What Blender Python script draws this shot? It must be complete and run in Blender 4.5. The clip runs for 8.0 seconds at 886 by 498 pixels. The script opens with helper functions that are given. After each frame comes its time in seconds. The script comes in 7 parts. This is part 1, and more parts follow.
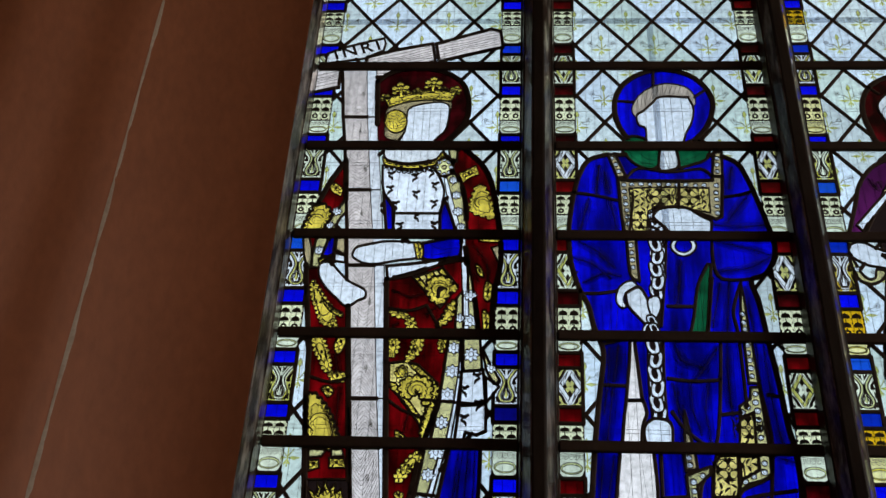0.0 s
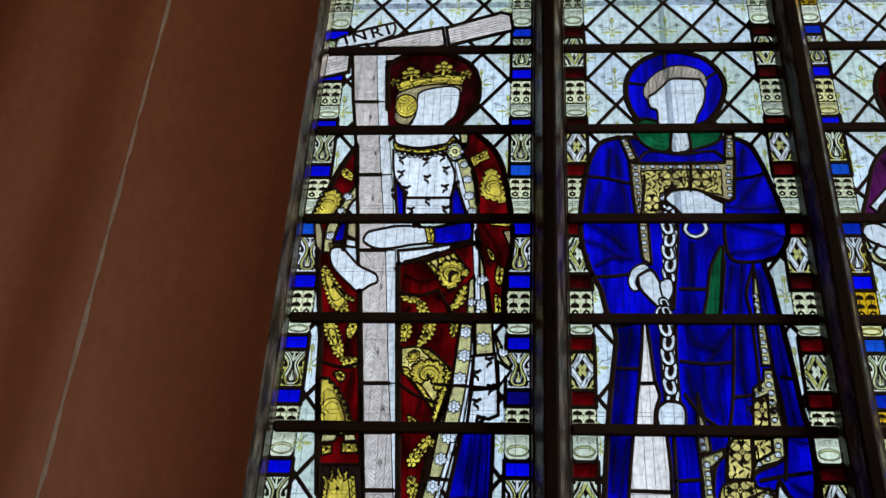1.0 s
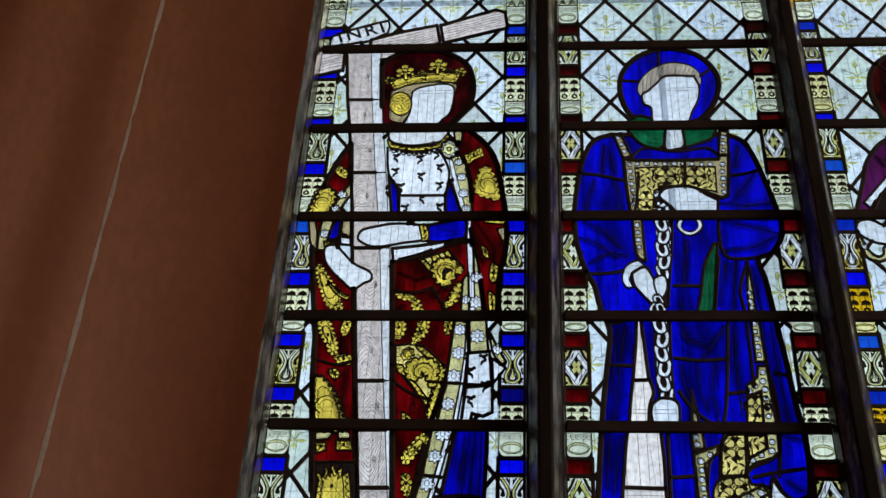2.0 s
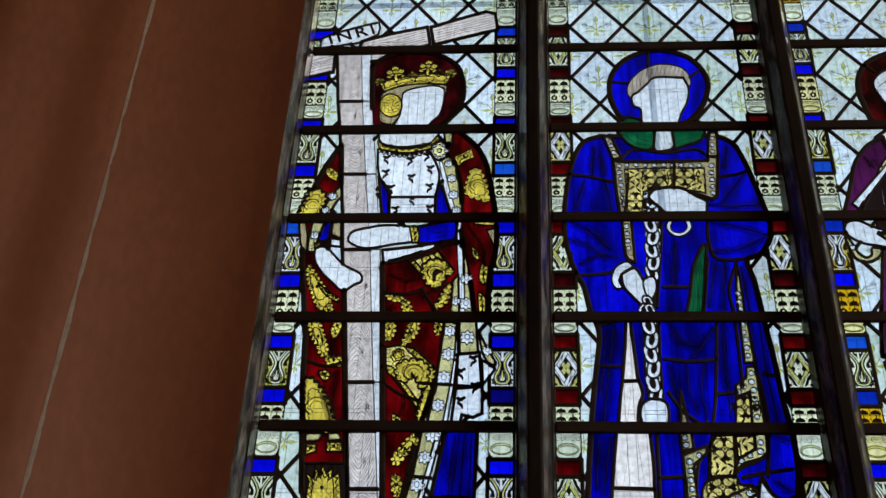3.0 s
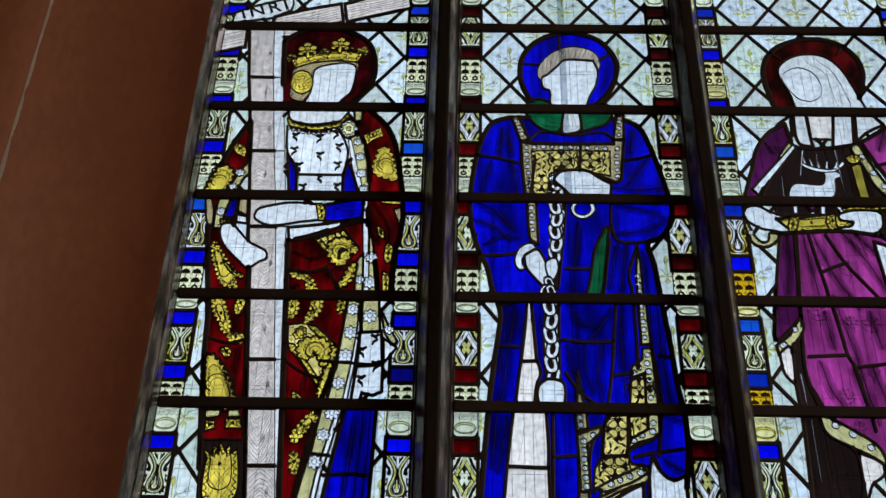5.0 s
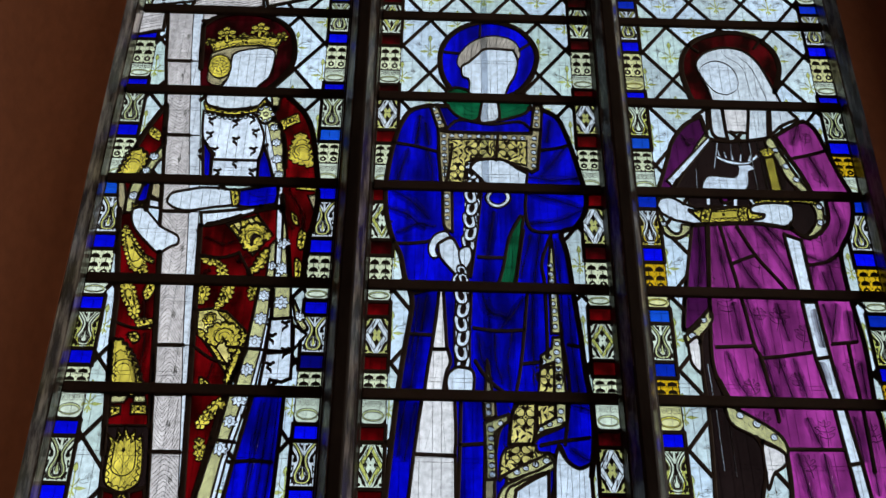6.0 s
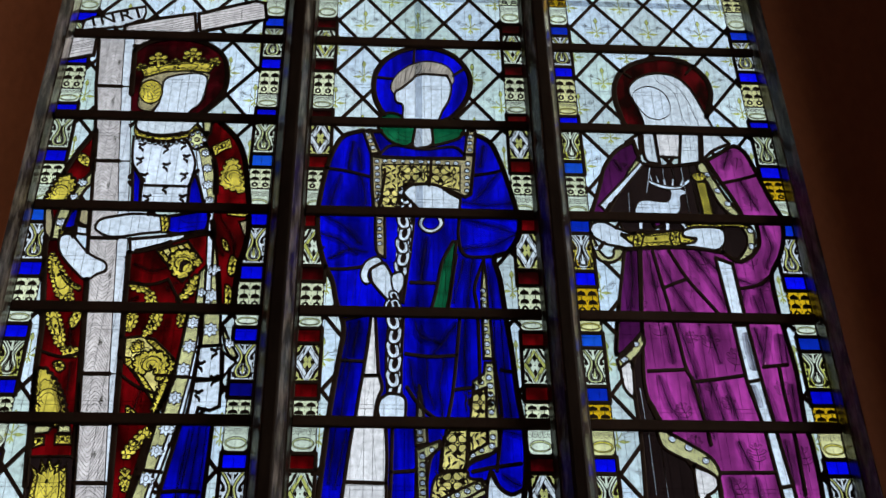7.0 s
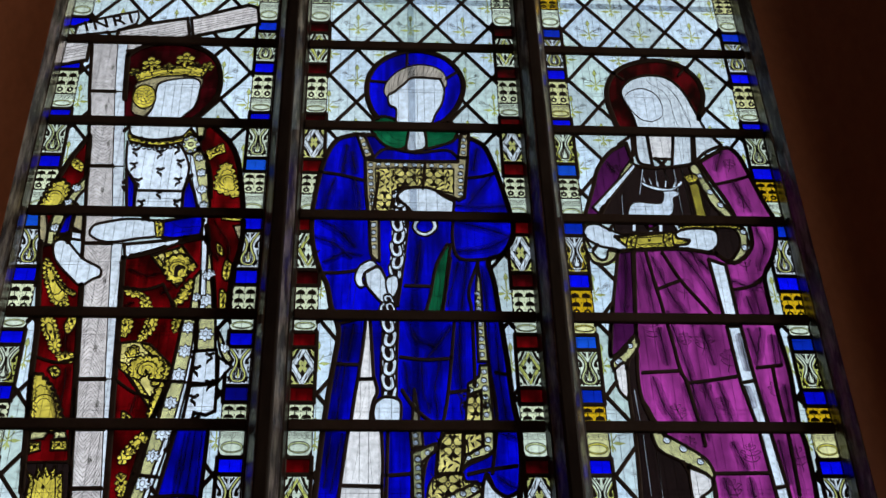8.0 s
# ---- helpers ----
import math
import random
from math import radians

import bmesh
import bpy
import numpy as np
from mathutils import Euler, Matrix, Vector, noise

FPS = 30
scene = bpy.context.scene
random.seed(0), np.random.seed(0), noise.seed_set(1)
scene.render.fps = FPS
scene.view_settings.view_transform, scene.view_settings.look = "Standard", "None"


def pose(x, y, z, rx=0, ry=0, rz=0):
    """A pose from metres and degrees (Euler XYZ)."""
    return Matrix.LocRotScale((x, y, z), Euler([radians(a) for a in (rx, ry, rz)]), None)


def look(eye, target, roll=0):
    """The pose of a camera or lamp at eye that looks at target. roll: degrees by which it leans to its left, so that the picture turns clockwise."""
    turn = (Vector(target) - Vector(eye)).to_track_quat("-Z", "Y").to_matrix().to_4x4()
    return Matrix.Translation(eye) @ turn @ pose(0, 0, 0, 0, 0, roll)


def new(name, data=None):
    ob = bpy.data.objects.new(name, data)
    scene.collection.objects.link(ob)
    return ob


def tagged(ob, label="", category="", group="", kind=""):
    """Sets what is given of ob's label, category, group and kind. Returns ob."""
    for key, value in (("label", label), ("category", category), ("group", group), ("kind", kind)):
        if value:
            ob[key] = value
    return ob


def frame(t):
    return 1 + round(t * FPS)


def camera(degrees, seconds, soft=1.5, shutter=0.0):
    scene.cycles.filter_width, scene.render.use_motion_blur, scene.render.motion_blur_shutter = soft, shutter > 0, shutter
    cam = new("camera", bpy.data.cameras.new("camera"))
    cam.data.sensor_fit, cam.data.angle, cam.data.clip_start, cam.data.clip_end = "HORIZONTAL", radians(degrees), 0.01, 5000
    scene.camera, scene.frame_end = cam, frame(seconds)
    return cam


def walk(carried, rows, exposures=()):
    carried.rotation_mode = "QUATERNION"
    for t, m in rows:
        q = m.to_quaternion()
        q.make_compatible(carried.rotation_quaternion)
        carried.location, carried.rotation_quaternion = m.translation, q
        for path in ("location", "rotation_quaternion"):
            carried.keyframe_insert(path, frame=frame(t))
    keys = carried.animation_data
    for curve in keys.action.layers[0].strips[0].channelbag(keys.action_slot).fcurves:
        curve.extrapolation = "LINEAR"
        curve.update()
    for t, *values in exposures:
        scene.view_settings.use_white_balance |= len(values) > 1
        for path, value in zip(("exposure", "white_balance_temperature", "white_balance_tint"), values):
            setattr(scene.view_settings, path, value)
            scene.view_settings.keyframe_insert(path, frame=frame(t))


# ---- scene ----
from mathutils import geometry
cam = camera(39.6, 8.0)
PATH = [
    (0, (0.006, 0.009, 1.592), (-0.123, 1.587, 2.814), 3.3),
    (0.5, (0.012, 0.021, 1.586), (-0.129, 1.601, 2.804), 3.4),
    (1, (0.01, 0.018, 1.591), (-0.14, 1.608, 2.795), 3.3),
    (1.5, (0.017, 0.021, 1.589), (-0.135, 1.612, 2.791), 3.2),
    (3, (0.034, 0.011, 1.588), (-0.105, 1.603, 2.79), 2.8),
    (3.5, (0.044, 0.007, 1.591), (-0.086, 1.607, 2.784), 2.8),
    (4, (0.07, 0.0, 1.594), (-0.048, 1.612, 2.772), 2.7),
    (4.5, (0.094, -0.01, 1.598), (0.011, 1.607, 2.773), 2.1),
    (5.8, (0.204, -0.014, 1.59), (0.224, 1.617, 2.747), 1.0),
    (6, (0.224, -0.005, 1.594), (0.261, 1.626, 2.751), 0.7),
    (6.5, (0.26, 0.002, 1.596), (0.343, 1.622, 2.765), -0.5),
    (7, (0.278, 0.011, 1.598), (0.39, 1.612, 2.792), -1.2),
    (7.5, (0.283, 0.001, 1.601), (0.405, 1.598, 2.799), -1.7),
    (8, (0.275, 0.0, 1.599), (0.398, 1.6, 2.793), -1.8),
]
walk(cam, [(t, look(eye, target, roll)) for t, eye, target, roll in PATH])

# ---- world, sun and large lights ----
world = bpy.data.worlds.new("overcast_sky")
scene.world = world
world.use_nodes = True
wn, wl = world.node_tree.nodes, world.node_tree.links
sky = wn.new("ShaderNodeTexSky")
sky.sky_type, sky.sun_disc = "NISHITA", False
sky.sun_elevation, sky.sun_rotation = radians(48), radians(150)
cloud_noise = wn.new("ShaderNodeTexNoise")
cloud_noise.inputs["Scale"].default_value, cloud_noise.inputs["Detail"].default_value = 2.2, 5
cloud_ramp = wn.new("ShaderNodeValToRGB")
cloud_ramp.color_ramp.elements[0].position, cloud_ramp.color_ramp.elements[0].color = 0.3, (5.9, 7.1, 8.3, 1)
cloud_ramp.color_ramp.elements[1].position, cloud_ramp.color_ramp.elements[1].color = 0.72, (8.4, 9.3, 10.2, 1)
cover = wn.new("ShaderNodeMix")
cover.data_type = "RGBA"
cover.inputs["Factor"].default_value = 0.88
wl.new(cloud_noise.outputs["Fac"], cloud_ramp.inputs["Fac"])
wl.new(sky.outputs["Color"], cover.inputs["A"])
wl.new(cloud_ramp.outputs["Color"], cover.inputs["B"])
wl.new(cover.outputs["Result"], wn["Background"].inputs["Color"])
wn["Background"].inputs["Strength"].default_value = 0.155

sun = new("sun", bpy.data.lights.new("sun", "SUN"))
sun.data.energy, sun.data.angle, sun.data.color = 0.8, radians(25), (1.0, 0.95, 0.88)
sun.matrix_world = look((6, 12, 20), (0, 2.6, 3))

# fill lamp added in an unseen side opening to light the left splay
side_light = new("added_side_fill", bpy.data.lights.new("added_side_fill", "AREA"))
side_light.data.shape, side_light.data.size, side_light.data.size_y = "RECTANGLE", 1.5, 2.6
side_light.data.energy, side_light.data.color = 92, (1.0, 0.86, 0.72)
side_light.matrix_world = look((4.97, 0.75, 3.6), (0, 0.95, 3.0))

# ---- materials ----


def material(name):
    m = bpy.data.materials.new(name)
    m.use_nodes = True
    m.node_tree.nodes.clear()
    out = m.node_tree.nodes.new("ShaderNodeOutputMaterial")
    return m, m.node_tree.nodes, m.node_tree.links, out


def ramp(nodes, stops):
    r = nodes.new("ShaderNodeValToRGB")
    e = r.color_ramp.elements
    while len(e) < len(stops):
        e.new(0.5)
    for el, (p, c) in zip(e, stops):
        el.position, el.color = p, (*c, 1)
    return r


def noise_node(nodes, links, scale, detail=3, stretch=(1, 1, 1), rough=0.5):
    tc, mp, n = nodes.new("ShaderNodeTexCoord"), nodes.new("ShaderNodeMapping"), nodes.new("ShaderNodeTexNoise")
    mp.inputs["Scale"].default_value = stretch
    n.inputs["Scale"].default_value, n.inputs["Detail"].default_value, n.inputs["Roughness"].default_value = scale, detail, rough
    links.new(tc.outputs["Object"], mp.inputs["Vector"])
    links.new(mp.outputs["Vector"], n.inputs["Vector"])
    return n


def shade(c, f):
    return tuple(max(0.0, min(1.0, v * f)) for v in c)


def glass(name, colour, streak=0.35, vary=0.2, turn=(14, 14, 3), fold=5.0, lo=0.34, hi=0.66):
    """Tinted glass: clear body colour with streaks, seeds and a thin gloss. Light passes two faces."""
    m, n, l, out = material(name)
    body = tuple(math.sqrt(max(v, 0.0)) for v in colour)
    big = noise_node(n, l, fold, 3, (turn[0] / 10, turn[1] / 10, turn[2] / 10))
    fine = noise_node(n, l, 60, 4)
    r = ramp(n, [(lo, shade(body, 1 - streak)), (hi, body)])
    l.new(big.outputs["Fac"], r.inputs["Fac"])
    r2 = ramp(n, [(0.3, (0.86, 0.86, 0.86)), (0.6, (1, 1, 1))])
    l.new(fine.outputs["Fac"], r2.inputs["Fac"])
    mul = n.new("ShaderNodeMix")
    mul.data_type, mul.blend_type = "RGBA", "MULTIPLY"
    mul.inputs["Factor"].default_value = 1
    l.new(r.outputs["Color"], mul.inputs["A"])
    l.new(r2.outputs["Color"], mul.inputs["B"])
    info = n.new("ShaderNodeObjectInfo")
    span = n.new("ShaderNodeMapRange")
    span.inputs["To Min"].default_value, span.inputs["To Max"].default_value = 1 - vary, 1.0
    l.new(info.outputs["Random"], span.inputs["Value"])
    hsv = n.new("ShaderNodeHueSaturation")
    l.new(mul.outputs["Result"], hsv.inputs["Color"])
    l.new(span.outputs["Result"], hsv.inputs["Value"])
    tr, gl, mix = n.new("ShaderNodeBsdfTransparent"), n.new("ShaderNodeBsdfGlossy"), n.new("ShaderNodeMixShader")
    gl.inputs["Roughness"].default_value = 0.12
    lw = n.new("ShaderNodeLayerWeight")
    lw.inputs["Blend"].default_value = 0.25
    fr = n.new("ShaderNodeMapRange")
    fr.inputs["To Min"].default_value, fr.inputs["To Max"].default_value = 0.02, 0.12
    l.new(lw.outputs["Facing"], fr.inputs["Value"])
    bump = n.new("ShaderNodeBump")
    bump.inputs["Strength"].default_value, bump.inputs["Distance"].default_value = 0.4, 0.002
    l.new(fine.outputs["Fac"], bump.inputs["Height"])
    l.new(bump.outputs["Normal"], gl.inputs["Normal"])
    l.new(hsv.outputs["Color"], tr.inputs["Color"])
    l.new(fr.outputs["Result"], mix.inputs["Fac"])
    l.new(tr.outputs["BSDF"], mix.inputs[1])
    l.new(gl.outputs["BSDF"], mix.inputs[2])
    l.new(mix.outputs["Shader"], out.inputs["Surface"])
    return m


def solid(name, lo, hi, rough, metal=0.0, scale=8, bump_h=0.002, bump_scale=90, stretch=(1, 1, 1), rough_var=0.1):
    """Opaque surface: two colours mixed by large and fine noise, relief, uneven gloss."""
    m, n, l, out = material(name)
    b = n.new("ShaderNodeBsdfPrincipled")
    big = noise_node(n, l, scale, 5, stretch, 0.6)
    fine = noise_node(n, l, bump_scale, 4, stretch)
    r = ramp(n, [(0.3, lo), (0.7, hi)])
    l.new(big.outputs["Fac"], r.inputs["Fac"])
    r2 = ramp(n, [(0.25, (0.8, 0.8, 0.8)), (0.7, (1, 1, 1))])
    l.new(fine.outputs["Fac"], r2.inputs["Fac"])
    mul = n.new("ShaderNodeMix")
    mul.data_type, mul.blend_type = "RGBA", "MULTIPLY"
    mul.inputs["Factor"].default_value = 1
    l.new(r.outputs["Color"], mul.inputs["A"])
    l.new(r2.outputs["Color"], mul.inputs["B"])
    l.new(mul.outputs["Result"], b.inputs["Base Color"])
    span = n.new("ShaderNodeMapRange")
    span.inputs["To Min"].default_value, span.inputs["To Max"].default_value = max(0.05, rough - rough_var), min(1, rough + rough_var)
    l.new(big.outputs["Fac"], span.inputs["Value"])
    l.new(span.outputs["Result"], b.inputs["Roughness"])
    b.inputs["Metallic"].default_value = metal
    bump = n.new("ShaderNodeBump")
    bump.inputs["Strength"].default_value, bump.inputs["Distance"].default_value = 0.6, bump_h
    l.new(fine.outputs["Fac"], bump.inputs["Height"])
    l.new(bump.outputs["Normal"], b.inputs["Normal"])
    l.new(b.outputs["BSDF"], out.inputs["Surface"])
    return m


GLASS = {
    "clear": glass("clear_quarry_glass", (0.76, 0.87, 0.86), 0.14, 0.14, fold=4),
    "clear_green": glass("greenish_quarry_glass", (0.72, 0.86, 0.78), 0.14, 0.14, fold=4),
    "clear_blue": glass("bluish_quarry_glass", (0.76, 0.88, 0.97), 0.12, 0.1, fold=4),
    "white": glass("white_flashed_glass", (0.78, 0.82, 0.84), 0.16, 0.06, fold=6),
    "bright": glass("bright_white_glass", (0.82, 0.88, 0.95), 0.14, 0.06, (20, 20, 8), fold=7),
    "wood": glass("pale_timber_glass", (0.88, 0.78, 0.73), 0.2, 0.10, (20, 20, 2)),
    "woodend": glass("grey_white_timber_glass", (0.82, 0.85, 0.89), 0.2, 0.08, (20, 20, 2)),
    "blue": glass("deep_blue_glass", (0.001, 0.002, 0.62), 0.55, 0.22, (34, 34, 7), 6, 0.36, 0.6),
    "blockblue": glass("bright_blue_block_glass", (0.001, 0.003, 0.90), 0.2, 0.25, (14, 14, 5), 7),
    "bluelt": glass("sky_blue_glass", (0.008, 0.10, 0.72), 0.2, 0.15),
    "navy": glass("navy_glass", (0.003, 0.004, 0.36), 0.4, 0.3),
    "red": glass("ruby_glass", (0.20, 0.001, 0.003), 0.7, 0.25, (24, 24, 8), 8, 0.38, 0.62),
    "reddk": glass("dark_ruby_glass", (0.09, 0.001, 0.003), 0.75, 0.3, (20, 20, 12), 9, 0.4, 0.62),
    "garnet": glass("dark_garnet_glass", (0.045, 0.001, 0.003), 0.6, 0.2, (20, 20, 12), 9, 0.4, 0.62),
    "ringglass": glass("pale_green_white_glass", (0.80, 0.86, 0.66), 0.14, 0.12),
    "gold": glass("silver_stain_gold_glass", (0.92, 0.72, 0.10), 0.3, 0.12, (14, 14, 14), 9),
    "oldgold": glass("brownish_gold_glass", (0.92, 0.76, 0.24), 0.3, 0.12, (14, 14, 14), 9),
    "amber": glass("amber_glass", (0.86, 0.50, 0.012), 0.2, 0.1),
    "palegold": glass("pale_yellow_green_glass", (0.86, 0.86, 0.42), 0.14, 0.16),
    "straw": glass("straw_glass", (0.92, 0.86, 0.40), 0.2, 0.12),
    "tan": glass("tan_stained_glass", (0.80, 0.66, 0.36), 0.25, 0.15),
    "green": glass("bottle_green_glass", (0.006, 0.15, 0.055), 0.4, 0.2, (20, 20, 14), 12),
    "purple": glass("purple_glass", (0.50, 0.052, 0.345), 0.45, 0.2, (30, 30, 6), 6, 0.36, 0.62),
    "purpledk": glass("dark_purple_glass", (0.15, 0.014, 0.13), 0.45, 0.2, (18, 18, 5), 5),
    "pink": glass("cream_pink_glass", (1.0, 0.92, 0.87), 0.16, 0.08, (26, 26, 3), 7),
    "pale": glass("pale_grey_white_glass", (0.76, 0.81, 0.86), 0.10, 0.04, (12, 12, 4), fold=5),
    "black": glass("black_painted_glass", (0.02, 0.011, 0.010), 0.3, 0.2),
    "hair": glass("brown_stained_glass", (0.56, 0.47, 0.38), 0.25, 0.1, (24, 24, 6), 14),
    "yellowstain": glass("yellow_stain", (0.84, 0.72, 0.08), 0.2, 0.2),
    "palestain": glass("pale_yellow_stain", (0.86, 0.84, 0.34), 0.2, 0.2),
    "wash": glass("thin_grey_wash", (0.60, 0.56, 0.62), 0.3, 0.0, (14, 14, 14), 20),
    "bluemid": glass("mid_blue_glass", (0.003, 0.034, 0.62), 0.25, 0.15),
    "berryglass": glass("pale_straw_white_glass", (0.86, 0.88, 0.56), 0.14, 0.16),
    "strip": glass("clear_joint_strip", (0.66, 0.70, 0.76), 0.1, 0.0),
}
def coated(m, weight, rough):
    b = next(n for n in m.node_tree.nodes if n.type == "BSDF_PRINCIPLED")
    b.inputs["Coat Weight"].default_value, b.inputs["Coat Roughness"].default_value = weight, rough
    return m


LEAD = solid("dull_lead", (0.045, 0.031, 0.025), (0.095, 0.067, 0.053), 0.66, 0.1, 12, 0.001, 160)
IRON = solid("black_iron", (0.035, 0.021, 0.015), (0.068, 0.042, 0.031), 0.7, 0.0, 9, 0.001, 120)
ENAMEL = solid("dark_fired_enamel", (0.025, 0.017, 0.012), (0.05, 0.034, 0.024), 0.5, 0.0, 20, 0.0005, 200)
PLASTER = solid("terracotta_painted_plaster", (0.28, 0.088, 0.034), (0.38, 0.125, 0.05), 0.62, 0, 1.6, 0.0015, 45, (1, 1, 0.5))
STONE = coated(solid("brown_gloss_painted_stone", (0.014, 0.008, 0.006), (0.04, 0.028, 0.022), 0.5, 0, 9, 0.002, 60, (1, 1, 0.3), 0.12), 0.12, 0.25)
JAMB = coated(solid("worn_gloss_painted_stone", (0.028, 0.018, 0.013), (0.37, 0.34, 0.30), 0.36, 0, 40, 0.003, 90, (1, 1, 0.22), 0.12), 0.5, 0.18)
for painted, low, high in ((STONE, 0.4, 0.7), (JAMB, 0.46, 0.68)):
    bare = [n for n in painted.node_tree.nodes if n.type == "VALTORGB"][0].color_ramp.elements
    bare[0].position, bare[1].position = low, high
for dull in (LEAD, IRON, STONE):
    next(n for n in dull.node_tree.nodes if n.type == "BSDF_PRINCIPLED").inputs["Specular IOR Level"].default_value = 0.2
WORN = solid("worn_bare_plaster", (0.42, 0.33, 0.25), (0.62, 0.53, 0.43), 0.8, 0, 20, 0.001, 90)
FLOOR = solid("worn_stone_floor", (0.16, 0.13, 0.10), (0.26, 0.21, 0.16), 0.6, 0, 2)
CEIL = solid("off_white_ceiling", (0.45, 0.40, 0.34), (0.6, 0.55, 0.48), 0.8, 0, 1)
GRASS = solid("grass_ground", (0.03, 0.06, 0.015), (0.07, 0.11, 0.03), 0.9, 0, 1)
WIRE = solid("galvanised_wire", (0.42, 0.46, 0.52), (0.6, 0.64, 0.7), 0.6, 0.2, 30)

# ---- mesh helpers ----
GY = 2.58          # plane of the glass
GT = 0.0035        # its thickness


def mesh_object(name, verts, faces, mat, parent=None, smooth=False):
    me = bpy.data.meshes.new(name)
    me.from_pydata(verts, [], faces)
    me.materials.append(mat)
    if smooth:
        me.polygons.foreach_set("use_smooth", [True] * len(me.polygons))
    me.update()
    ob = new(name, me)
    ob.parent = parent
    return ob


def part(name, bm, mat, parent, label=""):
    me = bpy.data.meshes.new(name)
    bmesh.ops.recalc_face_normals(bm, faces=bm.faces)
    bm.to_mesh(me)
    bm.free()
    me.materials.append(mat)
    ob = new(name, me)
    ob.parent = parent
    return tagged(ob, label)


def block(bm, lo, hi, bevel=0.0):
    made = bmesh.ops.create_cube(bm, size=1)["verts"]
    for v in made:
        v.co = Vector([(a + b) / 2 + c * (b - a) for a, b, c in zip(lo, hi, v.co)])
    if bevel:
        edges = list({e for v in made for e in v.link_edges})
        bmesh.ops.bevel(bm, geom=edges, offset=bevel, segments=2, affect="EDGES", profile=0.6)


def extrude_profile(name, prof, z0, z1, mat, parent=None, closed=True, smooth=False, steps=1, wobble=0.0):
    """A plan profile (x, y) drawn up from z0 to z1."""
    k = len(prof)
    verts, faces = [], []
    for s in range(steps + 1):
        z = z0 + (z1 - z0) * s / steps
        for x, y in prof:
            w = wobble * noise.noise((x * 3, y * 3, z * 2.2))
            verts.append((x + w, y + w, z))
    for s in range(steps):
        for i in range(k if closed else k - 1):
            j = (i + 1) % k
            faces.append((s * k + i, s * k + j, (s + 1) * k + j, (s + 1) * k + i))
    if closed:
        faces += [tuple(range(k - 1, -1, -1)), tuple(range(steps * k, steps * k + k))]
    ob = mesh_object(name, verts, faces, mat, parent, smooth)
    bm = bmesh.new()
    bm.from_mesh(ob.data)
    bmesh.ops.recalc_face_normals(bm, faces=bm.faces)
    for e in bm.edges:
        e.smooth = len(e.link_faces) == 2 and e.calc_face_angle(0) < radians(32)
    bm.to_mesh(ob.data)
    bm.free()
    return ob


def curve_through(pts, closed=True, per=5):
    """Catmull-Rom curve through the points; a point given twice stays a sharp corner."""
    out, n = [], len(pts)
    for i in range(n if closed else n - 1):
        p1, p2 = pts[i], pts[(i + 1) % n]
        if p1 == p2:
            continue
        p0 = pts[i - 1] if closed or i > 0 else p1
        p3 = pts[(i + 2) % n] if closed or i + 2 < n else p2
        for s in range(per):
            t = s / per
            out.append(tuple(0.5 * (2 * b + (c - a) * t + (2 * a - 5 * b + 4 * c - d) * t * t + (3 * b - a - 3 * c + d) * t ** 3)
                             for a, b, c, d in zip(p0, p1, p2, p3)))
    if not closed:
        out.append(tuple(pts[-1]))
    return out


# ---- the large structure ----
SILL, HEAD = 2.30, 5.02
CENTRES = (-0.302, 0.40, 1.10)
BARS = (2.69, 3.008, 3.318, 3.636, 3.955, 4.275, 4.60)
window = tagged(new("window_1"), "three-light leaded window with dark painted stone mullions and iron saddle bars", "window", kind="structure")

ground = tagged(mesh_object("ground", [(-400, -400, -0.3), (400, -400, -0.3), (400, 400, -0.3), (-400, 400, -0.3)], [(0, 1, 2, 3)], GRASS),
                "grass outside the church wall", "ground", kind="structure")


def room_box(name, lo, hi, mat, label, category):
    bm = bmesh.new()
    block(bm, lo, hi)
    return tagged(part(name, bm, mat, None), label, category, kind="structure")


room_box("floor", (-5.3, -7.3, -0.2), (5.3, 2.9, 0), FLOOR, "worn stone floor of the aisle", "floor")
room_box("ceiling", (-5.3, -7.3, 7.0), (5.3, 2.9, 7.2), CEIL, "plain pale ceiling over the aisle", "ceiling")
room_box("wall_west", (-5.3, -7.3, 0.003), (-5.0, 1.98, 6.997), PLASTER, "plain terracotta painted plaster wall", "wall")
room_box("wall_south", (-4.997, -7.3, 0.003), (4.997, -7.0, 6.997), PLASTER, "plain terracotta painted plaster wall", "wall")
# unseen side wall; its one opening is made up to hold the fill lamp
room_box("wall_east", (5.0, -7.3, 0.003), (5.3, -0.05, 6.997), PLASTER, "terracotta painted plaster wall beside the made-up lamp opening", "wall")
room_box("wall_east_far", (5.0, 1.55, 0.003), (5.3, 2.097, 6.997), PLASTER, "terracotta painted plaster wall beside the made-up lamp opening", "wall")
room_box("wall_east_below", (5.0, -0.047, 0.003), (5.3, 1.547, 2.25), PLASTER, "terracotta plaster wall under the made-up lamp opening", "wall")
room_box("wall_east_above", (5.0, -0.047, 4.95), (5.3, 1.547, 6.997), PLASTER, "terracotta plaster wall over the made-up lamp opening", "wall")

